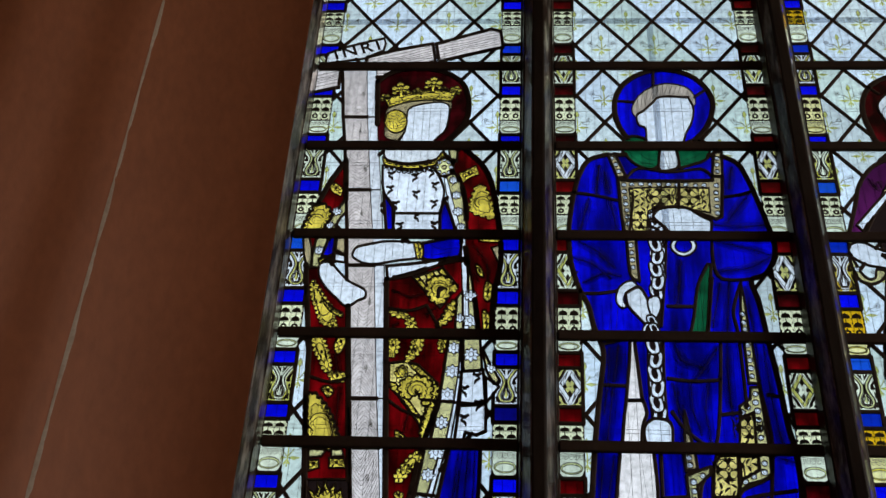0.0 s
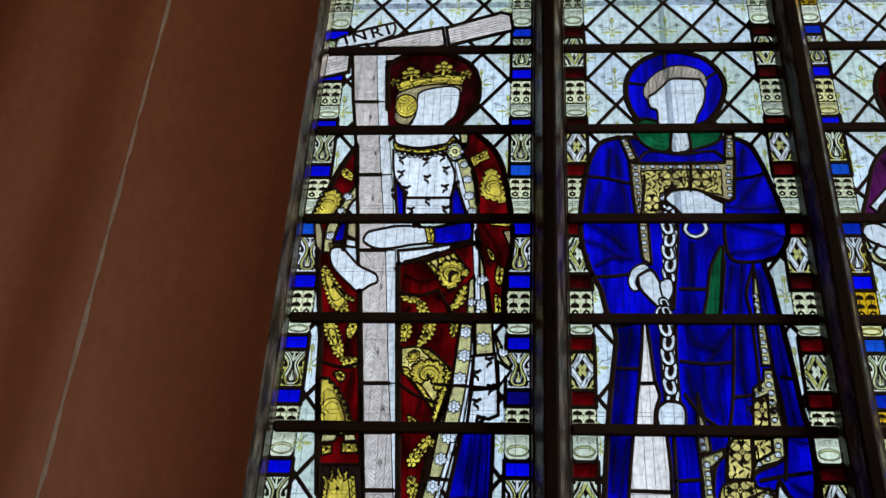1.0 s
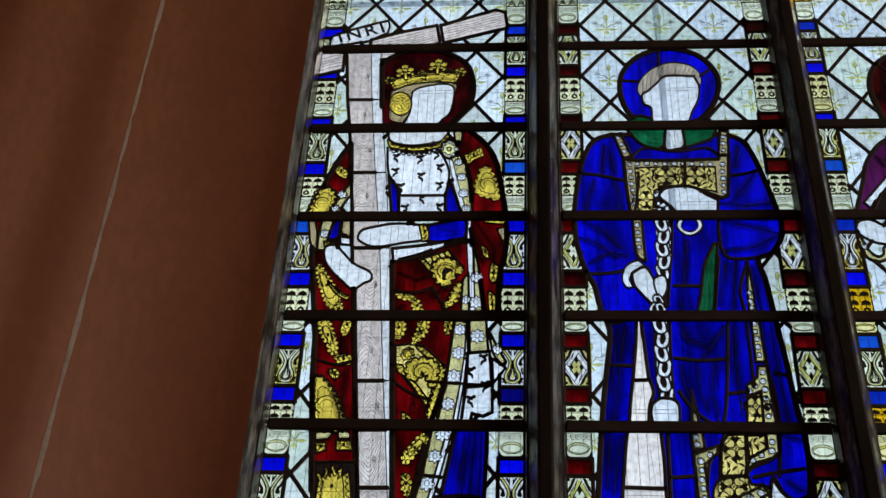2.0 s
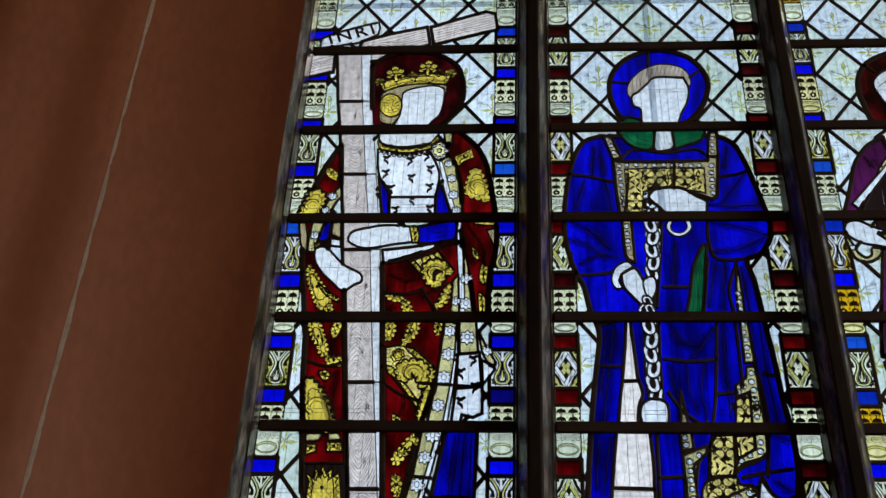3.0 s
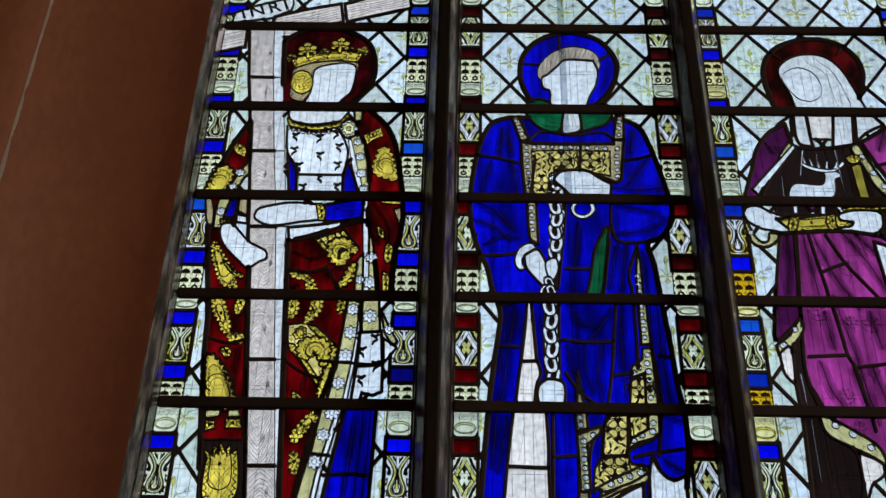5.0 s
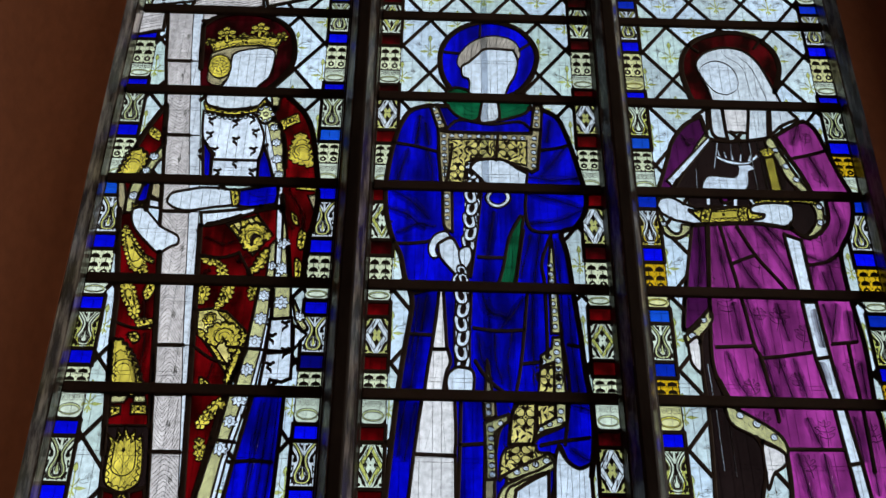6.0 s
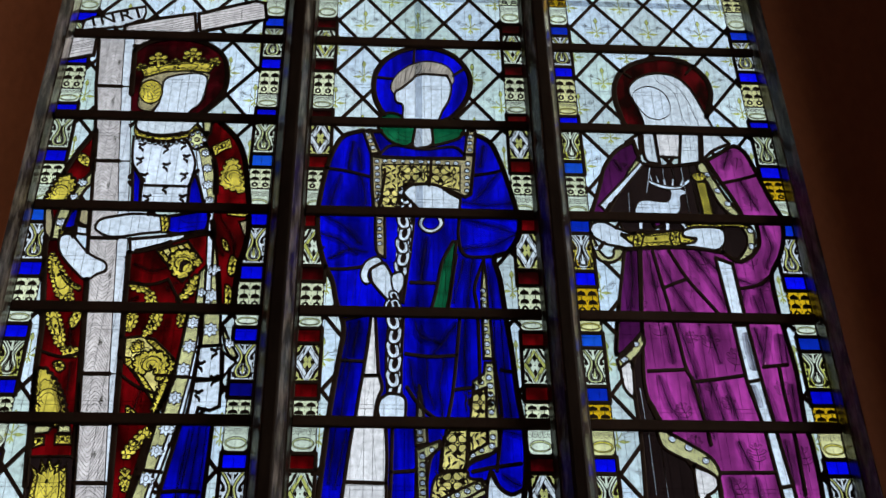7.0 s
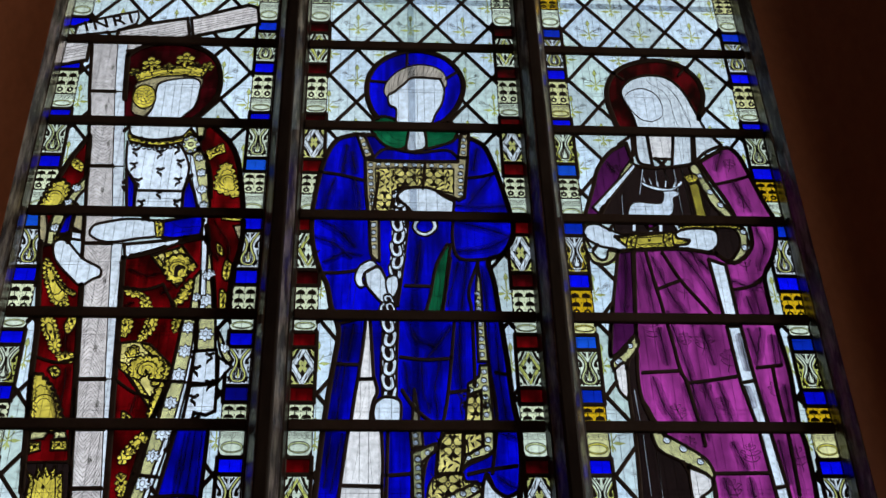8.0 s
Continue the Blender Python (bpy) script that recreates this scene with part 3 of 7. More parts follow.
def lay_ground(light, number, lattice):
    """Lattice of quarries and the two coloured borders."""
    hw, hh, u0, v0 = lattice
    for i in range(-5, 6):
        for j in range(-12, 28):
            if (i + j) % 2:
                u, v = u0 + hw * i, v0 - hh * j
                if -72 < v < 205:
                    light.add(("clear", "clear_green", "clear_blue", "clear", "clear_blue")[(i * 3 + j * 7 + int(light.xc * 10)) % 5], [(u - hw, v), (u, v - hh), (u + hw, v), (u, v + hh)], 0.5, name="quarry")
    light.border = []
    for side in (-1, 1):
        a, b = sorted((light.shift + side * 24.6, light.shift + side * 30.8))
        order = {kind: [r[0] for r in sorted(BORDER, reverse=True) if r[2] == kind] for kind in ("block", "motif", "berry", "ring")}
        for lo, hi, kind in sorted(BORDER, key=lambda r: (r[2] in ("block", "motif"), r[0])):
            code = SCHEME[(number, side)][kind][order[kind].index(lo)]
            colour = PIECE[code] if kind != "motif" else {"A": "white", "B": "ringglass", "P": "ringglass", "G": "white"}[code]
            light.border.append((len(light.pieces), (a + b) / 2, (lo + hi) / 2, hi - lo, kind, code))
            light.add(colour, [(a, lo), (b, lo), (b, hi), (a, hi)], 0.1 if kind in ("berry", "ring") else 0.48, name=kind + "_pane")


light_1 = Light(CENTRES[0], "leaded glass light with timber cross, crown, ruby and gold drapery", -0.6)
light_2 = Light(CENTRES[1], "leaded glass light with deep blue drapery and a white chain")
light_3 = Light(CENTRES[2], "leaded glass light with purple drapery and a white stag")
lay_ground(light_1, 1, (7.9, 10.65, -0.4, 147))
lay_ground(light_2, 2, (7.9, 10.65, -0.4, 147))
lay_ground(light_3, 3, (7.9, 10.65, -0.4, 147))

# timber cross
light_1.add("white", [(-29, 128.7), (-28.7, 133.1), (-23.2, 135.9), (-16.1, 138.5), (-11.9, 139.7), (-11.3, 137.3), (-11.7, 134.4), (-17.5, 130.8)], 0.3)
light_1.add("wood", [(-16.9, 128.6), (-16.4, 131.5), (-7.7, 134.6), (3.1, 137.3), (4.3, 129.7), (-0.5, 127.4), (-16.8, 127.6)], 0.5, name="timber_arm")
light_1.add("wood", [(4.2, 137.3), (20.8, 143.8), (23.6, 142.7), (24.5, 135.7), (18, 133.6), (5.4, 129.5)], 0.5, name="timber_arm")
light_1.add("wood", [(-17.1, 127.6), (-3.8, 127.4), (-4.6, 125.7), (-10.3, 123.2), (-14.3, 122.5), (-15.8, 123.3)], 0.5, name="timber_arm")
light_1.add("wood", [(-31.6, 127.3), (-24.1, 127.2), (-24, 118.6), (-31.4, 116.6)], 0.5, name="timber_arm")
# disc behind the crown
light_1.add("garnet", [(-12.5, 120.8), (-12.5, 120.8), (-8.7, 124.6), (-2.1, 126.4), (6.4, 125.3), (12.6, 120.5), (14.8, 113.1), (14.5, 105.8), (11.6, 100.3), (7.7, 95.5), (7.7, 95.5), (-10.7, 95.7), (-10.7, 95.7)], 0.8, True)
light_1.add("wood", [(-23.6, 127.2), (-13.3, 127.1), (-11.6, 106.5), (-21.5, 106.6)], 0.5, name="timber_pane")
light_1.add("woodend", [(-16.2, 127.1), (-13.3, 127.1), (-11.6, 106.5), (-14.4, 106.6)], 0.12, name="timber_pane")
light_1.add("wood", [(-21.5, 106.6), (-11.6, 106.5), (-10.3, 95.5), (-19.9, 95.5)], 0.5, name="timber_pane")
light_1.add("woodend", [(-14.4, 106.6), (-11.6, 106.5), (-10.3, 95.5), (-13.1, 95.5)], 0.12, name="timber_pane")
light_1.add("wood", [(-19.9, 95.5), (-10.3, 95.5), (-8.3, 78.8), (-18, 78.8)], 0.5, name="timber_pane")
light_1.add("woodend", [(-13.1, 95.5), (-10.3, 95.5), (-8.3, 78.8), (-11.3, 78.8)], 0.12, name="timber_pane")
light_1.add("wood", [(-18, 78.8), (-8.3, 78.8), (-6.6, 63.1), (-16.3, 63.1)], 0.5, name="timber_pane")
light_1.add("woodend", [(-11.3, 78.8), (-8.3, 78.8), (-6.6, 63.1), (-9.3, 63.1)], 0.12, name="timber_pane")
light_1.add("wood", [(-16.3, 63.1), (-6.6, 63.1), (-5.4, 52.7), (-15.4, 52.7)], 0.5, name="timber_pane")
light_1.add("woodend", [(-9.3, 63.1), (-6.6, 63.1), (-5.4, 52.7), (-8.1, 52.7)], 0.12, name="timber_pane")
light_1.add("wood", [(-15.4, 52.7), (-5.4, 52.7), (-3.6, 30.9), (-13.3, 30.9)], 0.5, name="timber_pane")
light_1.add("woodend", [(-8.1, 52.7), (-5.4, 52.7), (-3.6, 30.9), (-6.1, 30.9)], 0.12, name="timber_pane")
light_1.add("wood", [(-13.3, 30.9), (-3.6, 30.9), (-2, 12.3), (-11.2, 12.2)], 0.5, name="timber_pane")
light_1.add("woodend", [(-6.1, 30.9), (-3.6, 30.9), (-2, 12.3), (-4.3, 12.3)], 0.12, name="timber_pane")
light_1.add("wood", [(-11.2, 12.2), (-2, 12.3), (-0.4, -1.1), (-9.7, -1.2)], 0.5, name="timber_pane")
light_1.add("woodend", [(-4.3, 12.3), (-2, 12.3), (-0.4, -1.1), (-2.8, -1.1)], 0.12, name="timber_pane")
light_1.add("wood", [(-9.7, -1.2), (-0.4, -1.1), (1.3, -16.1), (-8.1, -16.2)], 0.5, name="timber_pane")
light_1.add("woodend", [(-2.8, -1.1), (-0.4, -1.1), (1.3, -16.1), (-1.3, -16.1)], 0.12, name="timber_pane")
light_1.add("wood", [(-8.1, -16.2), (1.3, -16.1), (2.6, -28.6), (-6.9, -28.8)], 0.5, name="timber_pane")
light_1.add("woodend", [(-1.3, -16.1), (1.3, -16.1), (2.6, -28.6), (0, -28.7)], 0.12, name="timber_pane")
light_1.add("tan", [(-8.6, 109.9), (-3, 112.6), (5.3, 113.4), (9.6, 112.7), (9.7, 108.6), (9.7, 108.6), (7, 110.9), (-1.2, 109.8), (-2.7, 102), (-5, 97.2), (-5, 97.2), (-8.6, 98.7), (-9, 104.3)], 0.15, True)
light_1.add("pale", [(-2.9, 106.4), (-1.9, 110.5), (5.3, 112.5), (9, 111.3), (9.3, 106.8), (8.4, 101.2), (6.3, 98.4), (4.5, 95.6), (4.5, 95.6), (-5.2, 95.6), (-5.2, 95.6), (-3.1, 100.9)], 0.25, True)
light_1.add("gold", [(-6.4, 109.4), (-3.8, 108), (-2.7, 104.9), (-3.3, 101.8), (-5.5, 100.2), (-7.8, 101.4), (-9.2, 104.3), (-8.6, 107.9)], 0.2, True, name="braid_pane")
light_1.add("gold", [(-8.4, 110.3), (-8.4, 110.3), (-10, 114), (-10, 114), (-3.2, 116.3), (5.1, 117.6), (11.4, 116.8), (11.4, 116.8), (9.7, 112.9), (9.7, 112.9), (3.6, 113.4), (-3, 112.6)], 0.25, True)


for head, size, lean in (((-5.4, 117.9), 1.35, 0.12), ((4.2, 120.1), 1.35, -0.05), ((-9.8, 114.4), 0.75, 0.5), ((-0.4, 116.8), 0.75, 0), ((7.5, 117.7), 0.6, -0.1), ((10.8, 117.4), 0.9, -0.35)):
    light_1.fleuron(head[0], head[1], size, lean)
# bodice
light_1.add("white", [(-8.9, 95.7), (-8.9, 95.7), (8.6, 95.5), (8.6, 95.5), (7.8, 91), (4, 89.4), (-1.5, 88.6), (-6.1, 89.4), (-8.2, 91.1)], 0.3, True)
light_1.add("gold", [(-8.6, 91.1), (-6.4, 89.2), (-0.7, 88.1), (5.5, 89.4), (8.2, 93.2), (8.8, 90.6), (6.4, 88.1), (0.1, 86.6), (-6.2, 87.5), (-8.2, 88.6)], 0.2, True)
light_1.add("bright", [(-8.5, 87.7), (-8.5, 87.7), (-4.6, 86.5), (0.2, 85.8), (5.7, 87), (5.7, 87), (7.5, 83.9), (9.2, 78.1), (8.4, 70.5), (8.4, 70.5), (-3.9, 70.5), (-3.9, 70.5), (-4.5, 73.3), (-7.5, 78.2)], 0.35, True)
light_1.add("bright", [(-4, 70.5), (8.3, 70.5), (8.6, 62.7), (-4, 62.7)], 0.35)
light_1.add("blue", [(-7.5, 77.8), (-4.5, 72.5), (-3.7, 62.7), (-5.6, 62.7)], 0.45)
light_1.add("blue", [(9.4, 75.5), (11.2, 70.5), (13.3, 62.7), (8.7, 62.7), (8.4, 70.5)], 0.45)
# mantle, near shoulder
light_1.add("red", [(12.8, 95.5), (12.8, 95.5), (15.7, 92.5), (19.3, 88.2), (21.9, 82.2), (23.5, 73.5), (25, 62.7), (25, 62.7), (15.8, 62.7), (15.8, 62.7), (15.2, 74.5), (13.2, 82.6), (10.9, 86.4)], 0.8, True)
light_1.add("straw", [(9.4, 83.7), (11.6, 85.1), (13.9, 80.6), (15.2, 72.5), (16.1, 62.7), (16.1, 62.7), (14.2, 62.7), (14.2, 62.7), (12, 71.5), (10.2, 79.6)], 0.4, True)
light_1.add("bright", [(9, 83.1), (9.9, 82.6), (11.6, 75.5), (14.8, 62.7), (14.8, 62.7), (13.6, 62.7), (13.6, 62.7), (10.9, 72.5)], 0.15, True)
light_1.add("gold", [(13, 84.9), (13, 84.9), (15.1, 86.1), (17.7, 88), (17.7, 88), (18.6, 84.5), (18.6, 84.5), (16, 83.2), (14.3, 81.4), (14.3, 81.4)], 0.15, True)
light_1.add("gold", [(18.5, 81), (18.5, 81), (20.1, 79.9), (21.7, 75.5), (23.4, 68.3), (23.4, 68.3), (20.3, 69.9), (17.6, 70.5), (16.6, 73.5), (17.3, 77.1)], 0.15, True, name="brocade_pane", lobes=1.9)
light_1.add("palegold", [(6.4, 87.2), (7.1, 89.6), (8.8, 90.6), (10.6, 89.5), (11.5, 87), (10.6, 84.7), (8.9, 83.7), (7.3, 84.7)], 0.3, True)
light_1.add("straw", [(9.6, 95.5), (12.5, 95.5), (12.2, 89.3), (10.4, 89.8)], 0.3)
# mantle, far shoulder
light_1.add("red", [(-19, 89.5), (-19, 89.5), (-21, 85.3), (-23.1, 80.3), (-24.9, 74.6), (-26.6, 69.2), (-28.5, 62.7), (-28.5, 62.7), (-21.3, 62.7), (-21.3, 62.7), (-19.4, 68.6), (-17.5, 72.6), (-17.5, 72.6)], 0.8, True)
light_1.add("gold", [(-22.6, 80.7), (-21.3, 81.3), (-19, 79.1), (-19.2, 76.4), (-19.2, 76.4), (-21.7, 78)], 0.15, True)
light_1.add("gold", [(-25.1, 74), (-25.1, 74), (-21.9, 71.4), (-22, 67.8), (-23.8, 62.7), (-23.8, 62.7), (-28.5, 62.7), (-28.5, 62.7), (-27.3, 68.6)], 0.3, True, name="brocade_pane", lobes=1.9)
light_1.add("straw", [(-17.7, 75.4), (-17.7, 75.4), (-20.2, 70.6), (-23.6, 62.7), (-23.6, 62.7), (-20.4, 62.7), (-20.4, 62.7), (-18.8, 68.2), (-17.3, 70.6), (-17.3, 70.6)], 0.35, True)
# red drapery below
light_1.add("red", [(-27.5, 63.1), (-21.4, 63.1), (-18.1, 47.7), (-13.8, 39.4), (-7.2, -28.9), (-17.4, -29.1), (-21.6, 11.8), (-22.3, 24.9), (-25.5, 47.6)], 0.75)
light_1.add("red", [(-4.5, 48.1), (-4.5, 48.1), (2.2, 50.1), (10.9, 54), (16.1, 55.1), (16.1, 55.1), (16.4, 42.4), (16.4, 42.4), (15.5, 31.9), (15.5, 31.9), (12.6, 18.6), (10, 8.2), (7.5, -1), (5.2, -14.9), (3.1, -28.6), (3.1, -28.6), (0.8, -28.7), (0.8, -28.7)], 0.75, True)
light_1.add("tan", [(-28.1, 63.1), (-28.1, 63.1), (-26.6, 63.1), (-26.6, 63.1), (-24.9, 56), (-25.3, 51.3), (-26.9, 55.1)], 0.3, True)
light_1.add("straw", [(-24.1, 63.1), (-24.1, 63.1), (-20.8, 63.1), (-20.8, 63.1), (-22, 57), (-22.5, 51.9), (-22.5, 51.9), (-24.6, 51.9), (-24.6, 51.9), (-24.8, 57.3)], 0.35, True)
light_1.add("blue", [(-20.8, 63.1), (-19.2, 63.1), (-19.3, 55.5), (-22.3, 55.5)], 0.4)
light_1.add("tan", [(-18.9, 63.1), (-16.6, 63.1), (-16, 56), (-18.9, 57.7)], 0.4)
light_1.add("bright", [(-18.9, 56.6), (-16.2, 56), (-15.9, 53.6), (-18.7, 54)], 0.3)
light_1.add("gold", [(-23.1, 54.9), (-19.7, 54.9), (-19.4, 53.4), (-22.8, 53)], 0.25)
light_1.add("pale", [(-22.5, 53.1), (-19.9, 53.6), (-17.7, 51.2), (-14.5, 47.6), (-10.1, 44.9), (-9.6, 42.4), (-11.3, 41.4), (-14.1, 39.4), (-17, 41.9), (-20.6, 45.9), (-22.4, 49.5)], 0.3, True)
light_1.add("bright", [(-4.8, 52.5), (-4.8, 52.5), (3.5, 53.6), (11.7, 55.3), (11.7, 55.3), (8, 52.5), (1.5, 50.3), (-4.2, 47.9), (-4.2, 47.9)], 0.4, True)
light_1.add("blue", [(4.3, 60.2), (4.3, 60.2), (9.1, 61.4), (14.2, 62.7), (14.2, 62.7), (14.6, 58.9), (14.2, 55.9), (14.2, 55.9), (7.9, 54.6), (4.5, 54.9), (4.5, 54.9)], 0.4, True)
light_1.add("pale", [(3.3, 55.5), (3.1, 59.4), (0.3, 60.6), (-5.1, 60.8), (-8.7, 60.1), (-13, 58.8), (-14.1, 56.9), (-13.8, 55.2), (-10.9, 53.4), (-7.4, 53.2), (-1.9, 54.4)], 0.3, True)
light_1.add("gold", [(1.9, 60.4), (1.9, 60.4), (3.6, 60.4), (4.6, 58), (4.5, 54.9), (4.5, 54.9), (3, 54.9), (3, 54.9)], 0.25, True)
light_1.add("red", [(15.1, 63.1), (15.1, 63.1), (24.8, 63.1), (24.8, 63.1), (25.2, 56.1), (24.6, 49.6), (23.5, 43.9), (23.1, 31.1), (23.1, 31.1), (20, 31.1), (20, 31.1), (18.6, 42.4), (16.6, 53.3)], 0.75, True)
light_1.add("straw", [(16.5, 54), (16.5, 54), (18.1, 46), (19.9, 31.1), (19.9, 31.1), (17.5, 31.1), (17.5, 31.1)], 0.35, True)
light_1.add("bright", [(14.7, 55.1), (14.7, 55.1), (16.1, 54), (17, 42.4), (17.6, 31.1), (17.6, 31.1), (16.2, 31.1), (16.2, 31.1), (15.3, 46)], 0.2, True)
light_1.add("straw", [(14, 42.4), (15.5, 44.5), (16.1, 31.1), (13.9, 31.1)], 0.3)
light_1.add("bright", [(14.6, 63.1), (14.6, 63.1), (15.7, 63.1), (15.7, 63.1), (15.7, 56.1), (14.9, 54.8)], 0.2, True)
light_1.add("gold", [(19.3, 63.9), (25, 63.9), (25, 60.6), (22.6, 60.6), (19.3, 61)], 0.2)
light_1.add("tan", [(22.5, 58.9), (25, 59.7), (25, 52.6)], 0.2)
light_1.add("gold", [(20.7, 38.4), (22.5, 37.2), (23.1, 31.1), (23.1, 31.1), (21.2, 31.1), (21.2, 31.1)], 0.2, True)
light_1.add("oldgold", [(2.4, 48.8), (10.1, 52.1), (14.2, 46.2), (9.9, 39.2), (5.9, 44.1)], 0.3, name="brocade_pane")
light_1.add("gold", [(2.5, 48.7), (3.8, 49.2), (6.7, 45.2), (6.2, 43.9)], 0.2, name="brocade_pane")
light_1.add("gold", [(5.4, 50), (7.4, 50.8), (8.2, 49.4), (6.3, 48)], 0.2, name="brocade_pane")
light_1.add("gold", [(8.5, 51.3), (9.9, 52), (11.4, 49.4), (9.8, 49.7)], 0.2, name="brocade_pane")
light_1.add("gold", [(6.3, 45.3), (7, 48), (8.8, 49), (10.9, 48.8), (12.6, 46.9), (12.2, 44.6), (11.2, 42.3), (9.7, 40.3), (7.7, 41.9)], 0.2, True, name="brocade_pane", lobes=2.0)
light_1.add("gold", [(12.2, 45.7), (12.9, 46.7), (13.9, 46.2), (13.7, 44.6), (12.7, 44.2)], 0.15, True, name="brocade_pane", lobes=1.3)
light_1.add("black", [(8.9, 42.9), (8.9, 45.3), (10.1, 46.1), (11.5, 45.2), (10.6, 45.1), (9.7, 44.2), (9.6, 42.7)], 0.1, True)
light_1.add("gold", [(8.9, 33.3), (10.6, 35.6), (11.7, 38.9), (13.5, 41.9), (13.4, 38.3), (12.7, 35.9), (10.9, 34.3)], 0.2, True, name="brocade_pane", lobes=1.7)
light_1.add("gold", [(-2.8, 38.9), (1.2, 37.6), (1.9, 36.7), (0.1, 36.1), (-2.7, 37.5)], 0.12, True, lobes=1.5)
light_1.add("gold", [(1.8, 36.9), (3.2, 35.5), (4.4, 31.9), (4.4, 31.9), (2.5, 31.8), (2.5, 31.8), (1.6, 34.4)], 0.12, True, lobes=1.5)
light_1.add("gold", [(-24.2, 48), (-24.2, 48), (-22.5, 45.8), (-19.1, 40.4), (-16.9, 37.3), (-17.7, 34.1), (-20, 34.1), (-21.9, 38.7), (-23.3, 42.2)], 0.12, True, lobes=1.5)
light_1.add("gold", [(-20.9, 41.9), (-20.9, 41.9), (-17.2, 38.7), (-14.9, 37.3), (-15.5, 36), (-19, 38.7)], 0.2, True)
light_1.add("gold", [(-18.1, 33.8), (-16.8, 35.5), (-16.1, 31.4), (-16.1, 31.4), (-18.4, 31.3), (-18.4, 31.3)], 0.12, True, lobes=1.5)
light_1.add("gold", [(-22.1, 30.6), (-22.1, 30.6), (-19.6, 30), (-17.5, 24.9), (-16.4, 20.8), (-17.6, 19.4), (-19.2, 23.2), (-20.8, 25.7)], 0.12, True, lobes=1.5)
light_1.add("gold", [(-16.5, 19.8), (-16.5, 19.8), (-12.5, 18.8), (-13.2, 16.7), (-16.2, 17.8)], 0.12, True, lobes=1.5)
# skirt ornament
light_1.add("straw", [(12.4, 29.9), (15.5, 29.9), (15.5, 21.4), (14.7, 11.7), (13.2, 0.5), (9.3, 0.5), (11, 12.8), (11.8, 21.9)], 0.4)
light_1.add("bright", [(15.5, 29.9), (15.7, 29.9), (16, 20.8), (15.3, 10.6), (14.1, 0.5), (13, 0.5), (14.5, 11.7), (15.4, 21.4)], 0.22)
light_1.add("straw", [(16.1, 31.1), (20.3, 31.1), (21.1, 20.8), (16.5, 20.3)], 0.35)
light_1.add("bright", [(16.1, 20.3), (16.1, 20.3), (21.4, 20.8), (21.4, 20.8), (22.1, 11.5), (22.1, 11.5), (15.9, 10.6), (15.9, 10.6), (16, 15.4)], 0.4, True)
light_1.add("bright", [(15.9, 10.6), (15.9, 10.6), (22.3, 11.2), (22.3, 11.2), (22.4, 3.8), (22.4, 3.8), (20.3, 2.7), (20.3, 2.7), (17.6, 3.3), (17.6, 3.3), (16.8, -0.8), (16.8, -0.8), (14.9, -0.9), (14.9, -0.9)], 0.4, True)
light_1.add("straw", [(21.4, 26.1), (23.3, 22), (25.6, 17.8), (25.6, 17.8), (24.3, 16.9), (24.3, 16.9), (22.2, 20.6)], 0.3, True)
light_1.add("bright", [(22.1, 18.7), (25.4, 16.1), (23.7, 13.6), (22.5, 11.7)], 0.3)
light_1.add("oldgold", [(-1.9, 22.4), (1.9, 23), (5.2, 22.1), (10.5, 16.7), (9.4, 7.8), (7.7, 0.5), (6.7, 5), (1.2, 12.7), (-1.5, 16)], 0.3, name="brocade_pane")
light_1.add("gold", [(-1.3, 17), (0.1, 16.7), (3.8, 11.6), (6.8, 7.3), (6.9, 4.8), (2.3, 11.9), (-1.1, 15.1)], 0.2, name="brocade_pane")
light_1.add("gold", [(2.9, 22.4), (5.2, 21.9), (10.5, 16.7), (9.8, 15.7), (7.5, 17.7), (3.8, 21.1)], 0.2, name="brocade_pane")
light_1.add("gold", [(9.4, 16.2), (10.4, 15.8), (9.2, 7.8), (7.7, 0.7), (7.1, 3.1), (8.2, 9)], 0.2, True, name="brocade_pane", lobes=1.6)
light_1.add("gold", [(-0.1, 19.2), (0.4, 20.9), (1.6, 21.7), (2.6, 20.6), (1.8, 18.8), (0.7, 18.5)], 0.15, True, name="brocade_pane", lobes=1.4)
light_1.add("gold", [(1.3, 14.8), (1.5, 16.9), (2.8, 18.1), (4.7, 18.4), (7.1, 18.2), (8.7, 16.5), (8.7, 13.9), (8.2, 11.1), (7.3, 10.5), (6.5, 13.8), (5.1, 14.9), (4.2, 12.8), (2.4, 12.7)], 0.2, True, name="brocade_pane", lobes=2.0)
light_1.add("gold", [(-2.4, 30.8), (-2.4, 30.8), (-0.4, 30.1), (-0.1, 26.1), (-2, 23.9), (-2, 23.9)], 0.12, True, lobes=1.5)
light_1.add("gold", [(3.6, 30.1), (3.6, 30.1), (6, 29.8), (5.3, 25.9), (3.4, 23.6), (1.8, 22.7), (3.3, 26.3)], 0.12, True, lobes=1.5)
light_1.add("gold", [(10, 30.2), (10, 30.2), (11.9, 29.5), (10.6, 25.1), (10.6, 25.1)], 0.12, True, lobes=1.5)
light_1.add("gold", [(-21.1, 14), (-21.1, 14), (-18.3, 11.8), (-15, 6.8), (-12.1, -1.3), (-12.1, -1.3), (-19.5, -1.4), (-19.5, -1.4), (-20.7, 8.6)], 0.3, True, name="brocade_pane", lobes=1.9)
light_1.add("straw", [(-19.3, -1.8), (-15, -1.8), (-16.1, -3.7), (-19.1, -4.1)], 0.25)
light_1.add("straw", [(-13.9, -1.7), (-11.4, -1.7), (-10.8, -3.5), (-13.7, -3.7)], 0.25)
